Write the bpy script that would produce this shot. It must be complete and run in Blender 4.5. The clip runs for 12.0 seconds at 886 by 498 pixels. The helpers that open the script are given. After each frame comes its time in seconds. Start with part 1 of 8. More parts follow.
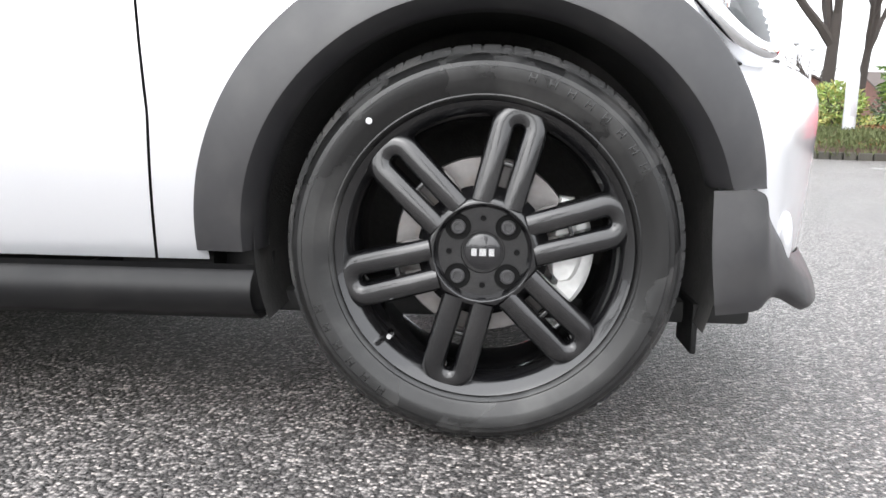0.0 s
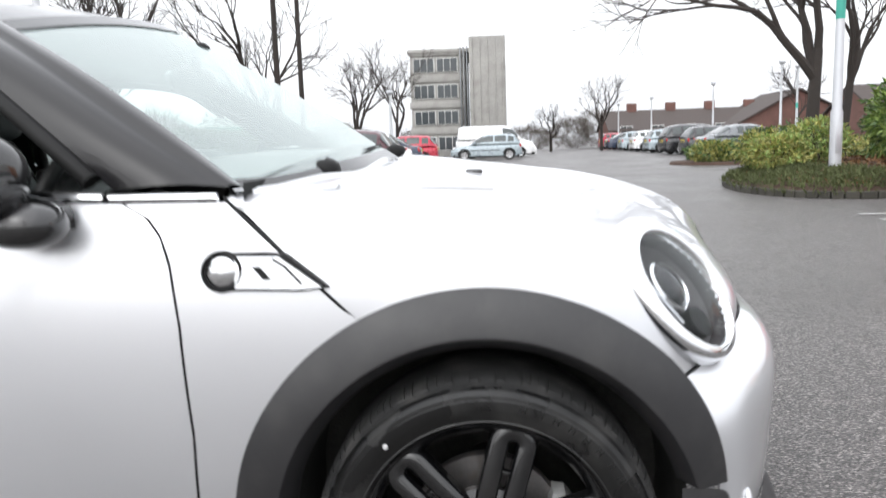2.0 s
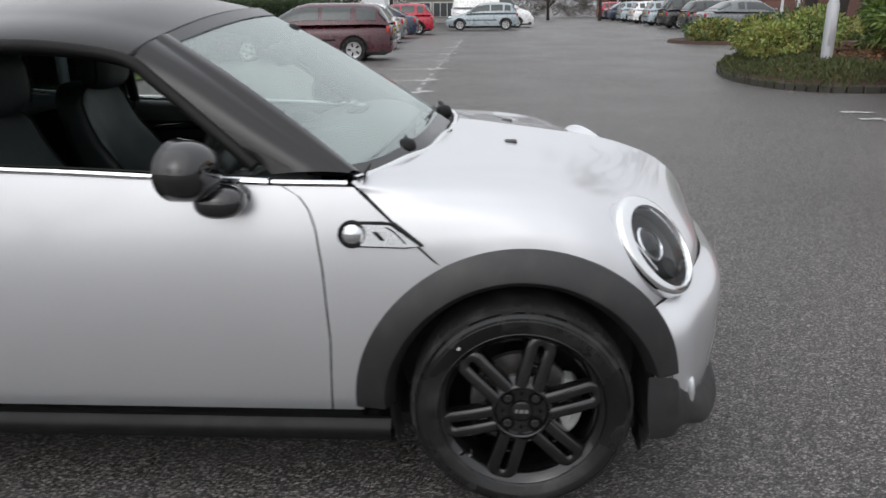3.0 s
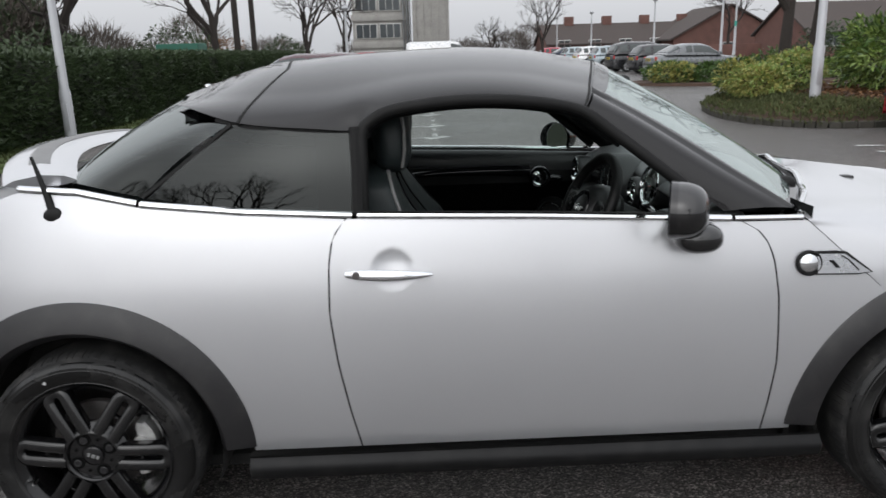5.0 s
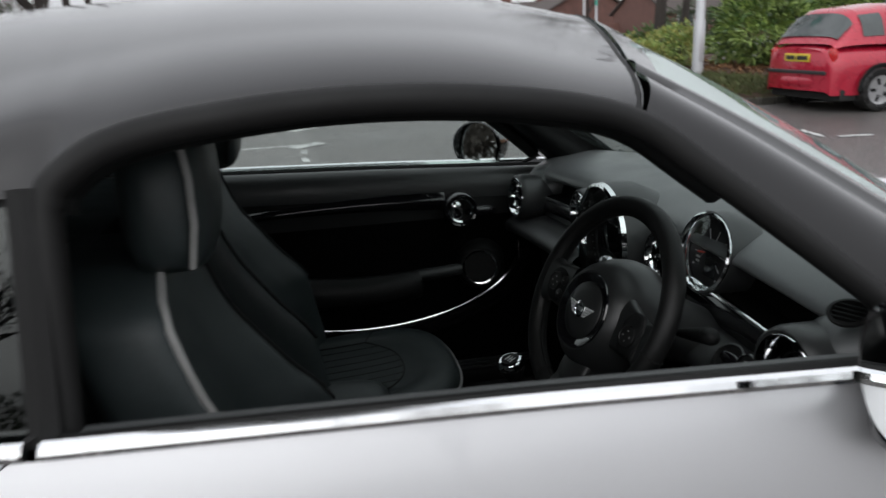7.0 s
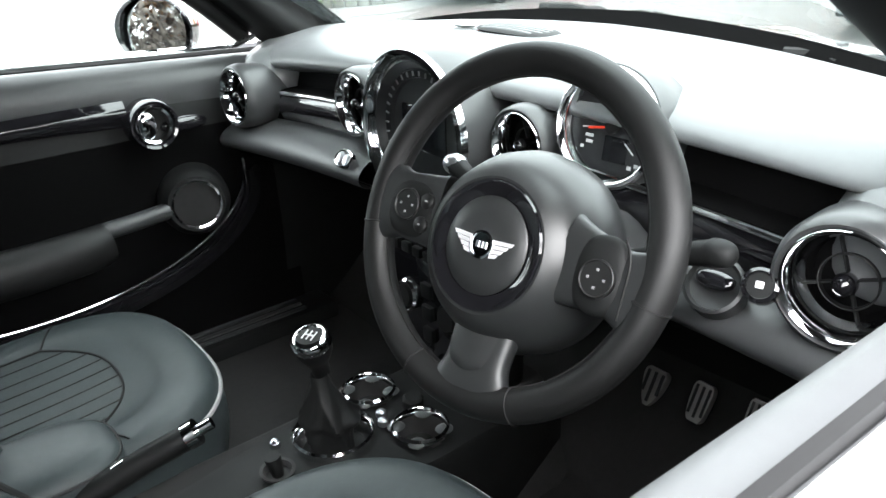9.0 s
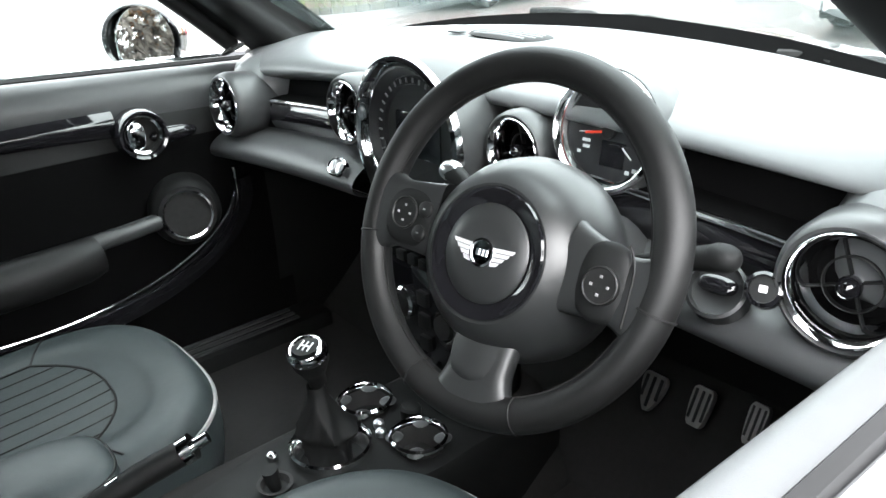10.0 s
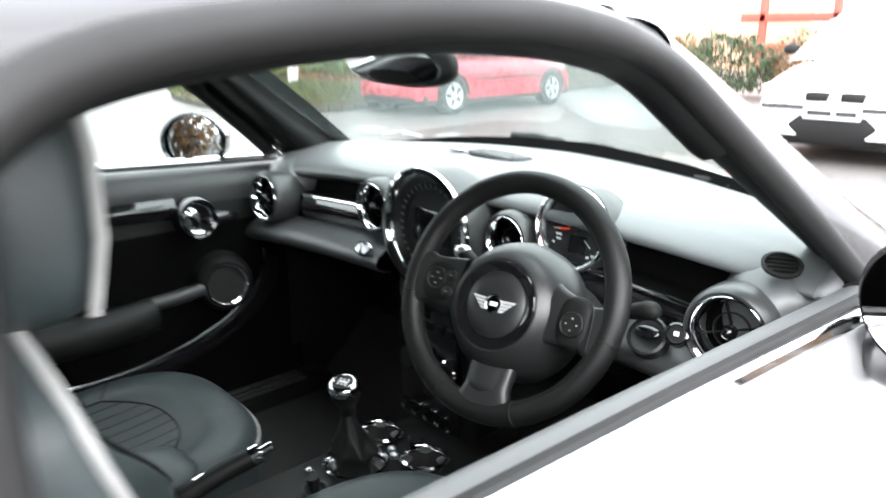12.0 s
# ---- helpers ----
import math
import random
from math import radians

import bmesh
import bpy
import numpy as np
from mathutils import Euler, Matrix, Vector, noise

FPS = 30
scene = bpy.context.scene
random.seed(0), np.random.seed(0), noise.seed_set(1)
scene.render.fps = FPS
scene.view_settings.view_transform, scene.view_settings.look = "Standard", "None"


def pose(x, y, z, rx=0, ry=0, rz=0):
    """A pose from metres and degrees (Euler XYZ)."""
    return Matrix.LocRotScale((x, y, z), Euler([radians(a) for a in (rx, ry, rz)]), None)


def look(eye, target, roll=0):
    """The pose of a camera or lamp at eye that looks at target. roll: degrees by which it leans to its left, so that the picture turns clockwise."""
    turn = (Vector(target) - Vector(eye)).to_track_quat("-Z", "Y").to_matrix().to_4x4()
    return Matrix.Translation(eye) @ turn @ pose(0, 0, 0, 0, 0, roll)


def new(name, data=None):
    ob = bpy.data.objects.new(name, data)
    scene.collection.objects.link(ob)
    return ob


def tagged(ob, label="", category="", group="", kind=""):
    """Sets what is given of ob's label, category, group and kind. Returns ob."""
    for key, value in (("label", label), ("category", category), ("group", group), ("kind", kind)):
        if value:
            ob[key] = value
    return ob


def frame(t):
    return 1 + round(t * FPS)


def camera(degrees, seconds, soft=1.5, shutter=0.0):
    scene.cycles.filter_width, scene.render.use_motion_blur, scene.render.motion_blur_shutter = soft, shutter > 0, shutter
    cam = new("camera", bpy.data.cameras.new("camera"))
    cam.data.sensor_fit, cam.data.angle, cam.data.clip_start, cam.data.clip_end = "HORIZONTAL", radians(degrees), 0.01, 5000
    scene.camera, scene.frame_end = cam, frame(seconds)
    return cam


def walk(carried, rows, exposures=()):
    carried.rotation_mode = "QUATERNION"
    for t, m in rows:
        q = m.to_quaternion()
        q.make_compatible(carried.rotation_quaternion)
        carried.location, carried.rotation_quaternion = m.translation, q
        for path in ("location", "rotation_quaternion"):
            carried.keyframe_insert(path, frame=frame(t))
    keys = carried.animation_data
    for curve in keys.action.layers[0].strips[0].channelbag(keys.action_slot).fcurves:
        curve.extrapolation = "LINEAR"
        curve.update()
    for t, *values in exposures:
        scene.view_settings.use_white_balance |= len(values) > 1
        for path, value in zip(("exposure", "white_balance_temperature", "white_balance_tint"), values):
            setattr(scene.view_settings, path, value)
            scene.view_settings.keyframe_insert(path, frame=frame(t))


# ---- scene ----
# ---------------------------------------------------------------- camera
cam = camera(60.7, 12.0, shutter=0.5)
PATH = [
    (0, (0.018, -1.113, 0.524), (-0.119, 0.844, 0.138), 0.7),
    (0.5, (0.018, -1.116, 0.526), (-0.119, 0.845, 0.157), 0.4),
    (1, (0.016, -1.117, 0.523), (-0.129, 0.843, 0.154), 0.3),
    (1.5, (0.025, -1.11, 0.655), (-0.064, 0.874, 0.416), -0.3),
    (2, (0.024, -1.218, 1.026), (-0.111, 0.751, 0.701), -2.0),
    (2.5, (0.008, -1.514, 1.291), (-0.109, 0.399, 0.72), -0.4),
    (2.7, (-0.009, -1.648, 1.365), (-0.127, 0.232, 0.693), -0.8),
    (4.3, (-1.033, -1.955, 1.424), (-1.092, -0.033, 0.873), 0.4),
    (4.5, (-1.176, -1.933, 1.455), (-1.223, -0.018, 0.88), 0.1),
    (5, (-1.512, -1.953, 1.439), (-1.456, -0.032, 0.885), -1.6),
    (5.5, (-1.609, -1.841, 1.436), (-1.509, 0.08, 0.891), -1.2),
    (6, (-1.462, -1.415, 1.414), (-1.4, 0.502, 0.849), -2.3),
    (6.5, (-1.428, -1.011, 1.363), (-1.277, 0.914, 0.843), -1.8),
    (7, (-1.435, -0.608, 1.339), (-1.056, 1.261, 0.735), -2.0),
    (7.3, (-1.393, -0.398, 1.289), (-0.917, 1.423, 0.613), -2.3),
    (7.5, (-1.380, -0.245, 1.268), (-0.818, 1.509, 0.486), -2.9),
    (7.7, (-1.389, -0.182, 1.241), (-0.674, 1.496, 0.42), -1.8),
    (9.5, (-1.428, -0.006, 1.161), (-0.273, 1.403, 0.336), -2.3),
    (10, (-1.428, -0.006, 1.162), (-0.27, 1.403, 0.34), -2.3),
    (10.5, (-1.428, -0.005, 1.161), (-0.281, 1.409, 0.335), -1.5),
    (11, (-1.425, -0.006, 1.16), (-0.284, 1.412, 0.331), -1.5),
    (11.5, (-1.473, -0.05, 1.189), (-0.262, 1.345, 0.423), -0.4),
    (11.8, (-1.602, -0.135, 1.243), (-0.319, 1.238, 0.559), 0.6),
    (12, (-1.723, -0.208, 1.25), (-0.415, 1.187, 0.665), 1.0),
]
EXPOSURE = [(0, 1.57), (0.5, 1.70), (1.0, 1.77), (1.5, 1.65), (2.0, 0.55), (2.5, -0.23), (4.5, -0.23), (5.5, -0.27), (6.0, -0.4), (6.5, -0.35), (7.0, -0.1), (7.3, 0.05), (7.7, 0.7), (9.3, 3.42), (11.2, 3.42), (12, 2.85)]
LEVEL = pose(0, 0, 0.6, 1.43) @ pose(0, 0, -0.6)
walk(cam, [(t, LEVEL @ look(eye, target, roll)) for t, eye, target, roll in PATH], EXPOSURE)


# ---------------------------------------------------------------- light
world = bpy.data.worlds.new("overcast_sky")
scene.world = world
world.use_nodes = True
wn, wl = world.node_tree.nodes, world.node_tree.links
wn.clear()
w_out = wn.new("ShaderNodeOutputWorld")
w_bg = wn.new("ShaderNodeBackground")
w_sky = wn.new("ShaderNodeTexSky")
w_sky.sky_type = "NISHITA"
w_sky.sun_disc = False
w_sky.sun_elevation = radians(38)
w_sky.sun_rotation = radians(200)
w_sky.air_density, w_sky.dust_density = 1.5, 4.0
w_hsv = wn.new("ShaderNodeHueSaturation")
w_hsv.inputs["Saturation"].default_value = 0.06
w_mix = wn.new("ShaderNodeMixRGB")
w_mix.inputs[0].default_value = 0.6
w_co, w_up, w_rise, w_cloud = wn.new("ShaderNodeTexCoord"), wn.new("ShaderNodeSeparateXYZ"), wn.new("ShaderNodeMapRange"), wn.new("ShaderNodeVectorMath")
w_cloud.operation = "SCALE"  # an overcast sky is brighter overhead than at the horizon
w_cloud.inputs[0].default_value = (8.95, 9.2, 9.75)
w_rise.inputs[3].default_value, w_rise.inputs[4].default_value = 0.95, 1.75
wl.new(w_co.outputs["Generated"], w_up.inputs[0])
wl.new(w_up.outputs["Z"], w_rise.inputs[0])
wl.new(w_rise.outputs[0], w_cloud.inputs["Scale"])
wl.new(w_cloud.outputs[0], w_mix.inputs[2])
w_bg.inputs["Strength"].default_value = 0.125
wl.new(w_sky.outputs[0], w_hsv.inputs["Color"])
wl.new(w_hsv.outputs[0], w_mix.inputs[1])
wl.new(w_mix.outputs[0], w_bg.inputs[0])
wl.new(w_bg.outputs[0], w_out.inputs[0])
sun = new("sun", bpy.data.lights.new("sun", "SUN"))
sun.data.energy, sun.data.angle, sun.data.color = 0.5, radians(110), (1, 0.975, 0.94)
sun.matrix_world = look((-6, -12, 12), (0, 0, 0))


# ---------------------------------------------------------------- materials
def mat(name, base, rough=0.5, metal=0.0, vary=0.12, scale=8.0, fine=90.0, bump=0.0, bump_scale=300.0, coat=0.0, rough_vary=0.08, random_tint=0.0, dirt=None, dirt_amount=0.0, spec=0.5):
    """A surface with variation at two scales, fine relief and optional dirt."""
    m = bpy.data.materials.new(name)
    m.use_nodes = True
    n, l = m.node_tree.nodes, m.node_tree.links
    b = n["Principled BSDF"]
    b.inputs["Metallic"].default_value = metal
    b.inputs["Specular IOR Level"].default_value = spec
    if coat:
        b.inputs["Coat Weight"].default_value = coat
        b.inputs["Coat Roughness"].default_value = 0.03
    co = n.new("ShaderNodeTexCoord")
    big, small = n.new("ShaderNodeTexNoise"), n.new("ShaderNodeTexNoise")
    for t, s in ((big, scale), (small, fine)):
        t.inputs["Scale"].default_value = s
        t.inputs["Detail"].default_value = 4
        l.new(co.outputs["Object"], t.inputs["Vector"])
    add = n.new("ShaderNodeMath")
    add.operation = "ADD"
    l.new(big.outputs[0], add.inputs[0])
    l.new(small.outputs[0], add.inputs[1])
    ramp = n.new("ShaderNodeMapRange")
    ramp.inputs[1].default_value, ramp.inputs[2].default_value = 0.6, 1.4
    ramp.inputs[3].default_value, ramp.inputs[4].default_value = 1 - vary, 1 + vary
    l.new(add.outputs[0], ramp.inputs[0])
    mul = n.new("ShaderNodeVectorMath")
    mul.operation = "SCALE"
    mul.inputs[0].default_value = base
    l.new(ramp.outputs[0], mul.inputs["Scale"])
    colour = mul.outputs[0]
    if random_tint:
        info = n.new("ShaderNodeObjectInfo")
        r2 = n.new("ShaderNodeMapRange")
        r2.inputs[3].default_value, r2.inputs[4].default_value = 1 - random_tint, 1 + random_tint
        l.new(info.outputs["Random"], r2.inputs[0])
        m2 = n.new("ShaderNodeVectorMath")
        m2.operation = "SCALE"
        l.new(colour, m2.inputs[0])
        l.new(r2.outputs[0], m2.inputs["Scale"])
        colour = m2.outputs[0]
    if dirt:
        dn = n.new("ShaderNodeTexNoise")
        dn.inputs["Scale"].default_value = scale * 1.7
        dn.inputs["Detail"].default_value = 8
        l.new(co.outputs["Object"], dn.inputs["Vector"])
        dr = n.new("ShaderNodeMapRange")
        dr.inputs[1].default_value, dr.inputs[2].default_value = 0.48, 0.72
        dr.inputs[3].default_value, dr.inputs[4].default_value = 0, dirt_amount
        l.new(dn.outputs[0], dr.inputs[0])
        mx = n.new("ShaderNodeMixRGB")
        mx.inputs[2].default_value = (*dirt, 1)
        l.new(dr.outputs[0], mx.inputs[0])
        l.new(colour, mx.inputs[1])
        colour = mx.outputs[0]
    l.new(colour, b.inputs["Base Color"])
    rr = n.new("ShaderNodeMapRange")
    rr.inputs[1].default_value, rr.inputs[2].default_value = 0.3, 0.7
    rr.inputs[3].default_value, rr.inputs[4].default_value = max(0.01, rough - rough_vary), rough + rough_vary
    l.new(big.outputs[0], rr.inputs[0])
    l.new(rr.outputs[0], b.inputs["Roughness"])
    if bump:
        bt = n.new("ShaderNodeTexNoise")
        bt.inputs["Scale"].default_value = bump_scale
        bt.inputs["Detail"].default_value = 3
        l.new(co.outputs["Object"], bt.inputs["Vector"])
        bn = n.new("ShaderNodeBump")
        bn.inputs["Strength"].default_value = bump
        bn.inputs["Distance"].default_value = 0.6 / bump_scale
        l.new(bt.outputs[0], bn.inputs["Height"])
        l.new(bn.outputs[0], b.inputs["Normal"])
    return m


def glass(name, tint, gloss=1.0, rough=0.02, power=2.5, least=0.08, sky_haze=0.0):
    """A thin pane: it lets light through with a tint and reflects by Fresnel; the last argument is a pale diffuse share
    painted for sky glare.
    """
    m = bpy.data.materials.new(name)
    m.use_nodes = True
    n, l = m.node_tree.nodes, m.node_tree.links
    n.clear()
    out, mix = n.new("ShaderNodeOutputMaterial"), n.new("ShaderNodeMixShader")
    tr, gl, fr = n.new("ShaderNodeBsdfTransparent"), n.new("ShaderNodeBsdfGlossy"), n.new("ShaderNodeLayerWeight")
    fr.inputs[0].default_value = 0.5
    pw = n.new("ShaderNodeMath")
    pw.operation = "POWER"
    pw.inputs[1].default_value = power
    l.new(fr.outputs["Facing"], pw.inputs[0])
    k = n.new("ShaderNodeMapRange")
    k.inputs[3].default_value, k.inputs[4].default_value = least * gloss, gloss
    tr.inputs[0].default_value = (*tint, 1)
    gl.inputs["Roughness"].default_value = rough
    gl.inputs["Color"].default_value = (0.95, 1.0, 0.985, 1)
    l.new(pw.outputs[0], k.inputs[0])
    l.new(k.outputs[0], mix.inputs[0])
    l.new(tr.outputs[0], mix.inputs[1])
    l.new(gl.outputs[0], mix.inputs[2])
    if sky_haze:
        # milky teal sky reflection mixed in as a diffuse colour
        veil, mottle, span, over = n.new("ShaderNodeBsdfDiffuse"), n.new("ShaderNodeTexNoise"), n.new("ShaderNodeMapRange"), n.new("ShaderNodeMixShader")
        veil.inputs[0].default_value = (0.66, 0.80, 0.78, 1)
        mottle.inputs["Scale"].default_value = 6
        span.inputs[3].default_value, span.inputs[4].default_value = sky_haze * 0.6, sky_haze * 1.4
        l.new(mottle.outputs[0], span.inputs[0])
        l.new(span.outputs[0], over.inputs[0])
        l.new(mix.outputs[0], over.inputs[1])
        l.new(veil.outputs[0], over.inputs[2])
        mix = over
    l.new(mix.outputs[0], out.inputs[0])
    return m


PAINT = mat("white_silver_metallic_paint", (0.68, 0.685, 0.705), 0.37, 0.64, vary=0.02, scale=3, fine=1500, coat=1.0, rough_vary=0.03)
ROOF = mat("black_metallic_paint", (0.0070, 0.0064, 0.0072), 0.16, 0.0, vary=0.12, scale=5, fine=1500, coat=0.5, spec=0.30, rough_vary=0.06)
CLAD = mat("grained_black_plastic", (0.019, 0.0185, 0.020), 0.44, vary=0.15, bump=0.25, bump_scale=900, dirt=(0.06, 0.058, 0.055), dirt_amount=0.3, spec=0.65)
SILL_BLACK = mat("smooth_black_sill_plastic", (0.008, 0.008, 0.0085), 0.42, vary=0.15, dirt=(0.03, 0.029, 0.027), dirt_amount=0.25, spec=0.25)
SHUT = mat("black_rubber_seal", (0.007, 0.007, 0.007), 0.6, spec=0.28)
RUBBER = mat("tyre_rubber", (0.010, 0.010, 0.010), 0.42, vary=0.25, scale=7, bump=0.15, bump_scale=500, dirt=(0.055, 0.054, 0.052), dirt_amount=0.7, rough_vary=0.15)
TREAD = mat("gritty_tyre_tread", (0.014, 0.014, 0.014), 0.8, bump=0.8, bump_scale=350, dirt=(0.085, 0.08, 0.076), dirt_amount=0.6)
GLOSSBLK = mat("gloss_black_alloy", (0.005, 0.005, 0.0055), 0.13, vary=0.1, coat=0.7, rough_vary=0.07, dirt=(0.04, 0.038, 0.036), dirt_amount=0.18, spec=0.4)
PIANO = mat("piano_black_trim", (0.006, 0.006, 0.007), 0.07, coat=0.6, rough_vary=0.02)
CHROME = mat("chrome", (0.85, 0.86, 0.87), 0.07, 1.0, vary=0.03, rough_vary=0.03)
SATIN = mat("satin_silver", (0.62, 0.63, 0.65), 0.3, 1.0, vary=0.05)
STEEL = mat("worn_brake_steel", (0.21, 0.20, 0.197), 0.42, 0.8, vary=0.15, scale=30, dirt=(0.2, 0.14, 0.1), dirt_amount=0.25)
HUBCAP_GREY = mat("grey_slot_plastic", (0.22, 0.22, 0.22), 0.5)
CALIPER = mat("cast_aluminium_caliper", (0.62, 0.62, 0.61), 0.45, 0.5, vary=0.15, scale=40)


def damp(m, scale, low, high, dark, gloss):
    """Adds sharp-edged damp patches, darker and shinier, to a material."""
    n, l = m.node_tree.nodes, m.node_tree.links
    b = n["Principled BSDF"]
    co, no = n.new("ShaderNodeTexCoord"), n.new("ShaderNodeTexNoise")
    no.inputs["Scale"].default_value, no.inputs["Detail"].default_value = scale, 5
    l.new(co.outputs["Object"], no.inputs["Vector"])
    k = n.new("ShaderNodeMapRange")
    k.inputs[1].default_value, k.inputs[2].default_value = low, high
    l.new(no.outputs[0], k.inputs[0])
    for name, value in (("Base Color", (dark, dark, dark, 1)), ("Roughness", gloss)):
        s = b.inputs[name]
        mx = n.new("ShaderNodeMix")
        mx.data_type = "RGBA" if name == "Base Color" else "FLOAT"
        ins = [i for i in mx.inputs if i.type == ("RGBA" if name == "Base Color" else "VALUE")]
        if name == "Roughness":
            ins = ins[-2:] if len(ins) > 2 else ins
            ins = [i for i in mx.inputs if i.identifier in ("A_Float", "B_Float")]
        if s.is_linked:
            l.new(s.links[0].from_socket, ins[0])
        else:
            ins[0].default_value = s.default_value
        ins[1].default_value = value
        l.new(k.outputs[0], mx.inputs[0])
        out = [o for o in mx.outputs if o.type == ("RGBA" if name == "Base Color" else "VALUE")][0]
        l.new(out, s)
    return m


damp(RUBBER, 7.0, 0.50, 0.53, 0.007, 0.22)
# base tone raised to stand for ground bounce, with dust patches over it
LINER_BOUNCE = mat("dusty_bounce_lit_liner", (0.040, 0.039, 0.038), 0.85, vary=0.3, bump=0.5, bump_scale=200, dirt=(0.09, 0.085, 0.08), dirt_amount=0.4)
UNDER = mat("dark_underbody", (0.016, 0.016, 0.016), 0.8)
# black that stands for the shade in the wheel's shallow-modelled holes
HOLE_SHADE = mat("painted_hole_shade", (0.005, 0.005, 0.005), 0.9, spec=0.12)
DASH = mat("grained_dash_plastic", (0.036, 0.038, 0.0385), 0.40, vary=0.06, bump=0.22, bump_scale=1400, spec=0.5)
SOFT = mat("soft_black_trim", (0.0055, 0.006, 0.006), 0.62, vary=0.08, bump=0.2, bump_scale=1200, spec=0.22)
WHEEL_HIDE = mat("smooth_wheel_leather", (0.005, 0.0052, 0.0052), 0.50, spec=0.34, vary=0.1, scale=14, bump=0.25, bump_scale=900)
LEATHER = mat("black_leather", (0.026, 0.034, 0.035), 0.46, vary=0.14, scale=14, bump=0.35, bump_scale=700, spec=0.38)
PIPING = mat("light_grey_piping", (0.24, 0.24, 0.235), 0.45)
# black trim and seal; in dash recess, knee panel and vent bowls it paints shade
NEAR_BLACK = mat("near_black_trim_and_shade", (0.003, 0.003, 0.0031), 0.9, vary=0.15, bump=0.3, bump_scale=1500, spec=0.05)
CARPET = mat("black_carpet", (0.012, 0.012, 0.012), 0.95, vary=0.3, bump=0.8, bump_scale=900)
LINING = mat("dark_headlining", (0.03, 0.03, 0.03), 0.9, bump=0.4, bump_scale=900)
DIAL = mat("dark_dial_face", (0.012, 0.012, 0.013), 0.4)
RED = mat("red_needle", (0.7, 0.05, 0.02), 0.4)
MARK = mat("white_dial_print", (0.6, 0.6, 0.6), 0.5)
WINDOW = glass("clear_car_glass", (0.80, 0.87, 0.84))
# windscreen carries a painted pale share for the sky's reflection
SCREEN = glass("windscreen_glass", (0.80, 0.89, 0.86), 0.78, power=1.8, least=0.11, sky_haze=0.13)
TINTED = glass("tinted_rear_glass", (0.05, 0.064, 0.064), 0.75, least=0.05)
LENS = glass("clear_dial_glass", (0.93, 0.95, 0.95), 0.5)
LAMPGLASS = glass("headlight_lens", (0.90, 0.91, 0.92), 0.28)
LAMPBACK = mat("grey_lamp_reflector", (0.075, 0.070, 0.072), 0.35, 0.2, vary=0.2, scale=30)
FRIT = mat("black_glass_border", (0.010, 0.010, 0.011), 0.16, vary=0.1, coat=0.5, rough_vary=0.03)
SHELL = mat("gloss_black_mirror_shell", (0.007, 0.007, 0.0075), 0.09, vary=0.1, coat=1.0, rough_vary=0.04)
# paler copy of the dash plastic, window light put into its colour
PAD_LIT = mat("window_lit_door_pad", (0.075, 0.079, 0.080), 0.5, vary=0.06, bump=0.25, bump_scale=1400)
# dash plastic in a paler tone: sky light from the windscreen is in its colour
DASH_LIT = mat("sky_lit_dash_plastic", (0.098, 0.104, 0.105), 0.36, vary=0.06, bump=0.22, bump_scale=1400, spec=0.6)
HUB = mat("smooth_airbag_cover", (0.014, 0.015, 0.0152), 0.40, vary=0.06, bump=0.12, bump_scale=1600)
BADGE = mat("bright_silver_badge", (0.8, 0.81, 0.82), 0.42, 0.55)
PRINT = mat("dim_switch_print", (0.22, 0.22, 0.22), 0.5)
MIRROR = mat("mirror_glass", (0.9, 0.92, 0.92), 0.015, 1.0, vary=0.0, rough_vary=0.005)


# ---------------------------------------------------------------- mesh tools
def lerp(a, b, t):
    return a + (b - a) * t


def table(points, x):
    """Straight-line look-up in pairs (x, value)."""
    if x <= points[0][0]:
        return points[0][1]
    for (a, va), (b, vb) in zip(points, points[1:]):
        if x <= b:
            return lerp(va, vb, (x - a) / (b - a))
    return points[-1][1]


def spline(points, t):
    """Catmull-Rom through the points, t from 0 to 1."""
    n = len(points) - 1
    i = min(int(t * n), n - 1)
    f = t * n - i
    p1, p2 = Vector(points[i]), Vector(points[i + 1])
    p0 = Vector(points[i - 1]) if i else p1 * 2 - p2
    p3 = Vector(points[i + 2]) if i + 2 <= n else p2 * 2 - p1
    return 0.5 * (2 * p1 + (p2 - p0) * f + (2 * p0 - 5 * p1 + 4 * p2 - p3) * f * f + (3 * p1 - p0 - 3 * p2 + p3) * f ** 3)


def net(rings):
    """A smooth surface through rings of control points: a function of u along the rings and v across them."""
    return lambda u, v: spline([spline(r, u) for r in rings], v)


def grid(bm, fn, nu, nv, wrap=False):
    rows = [[bm.verts.new(fn(i / nu, j / nv)) for i in range(nu if wrap else nu + 1)] for j in range(nv + 1)]
    for a, b in zip(rows, rows[1:]):
        for i in range(nu):
            k = (i + 1) % len(a)
            bm.faces.new((a[i], a[k], b[k], b[i]))
    return rows


def mirrored(fn):
    def other(u, v):
        p = fn(u, v)
        return Vector((p[0], 2 * YC - p[1], p[2]))
    return other


def frames_along(pts):
    """A frame at each point of a line: place, side and up."""
    out = []
    pts = [Vector(p) for p in pts]
    up = Vector((0, 0, 1))
    for i, p in enumerate(pts):
        d = (pts[min(i + 1, len(pts) - 1)] - pts[max(i - 1, 0)]).normalized()
        if i == 0 and abs(d.z) > 0.9:
            up = Vector((1, 0, 0))
        side = d.cross(up)
        if side.length < 1e-4:
            side = d.orthogonal()
        side.normalize()
        up = side.cross(d).normalized()
        out.append((p, side, up))
    return out


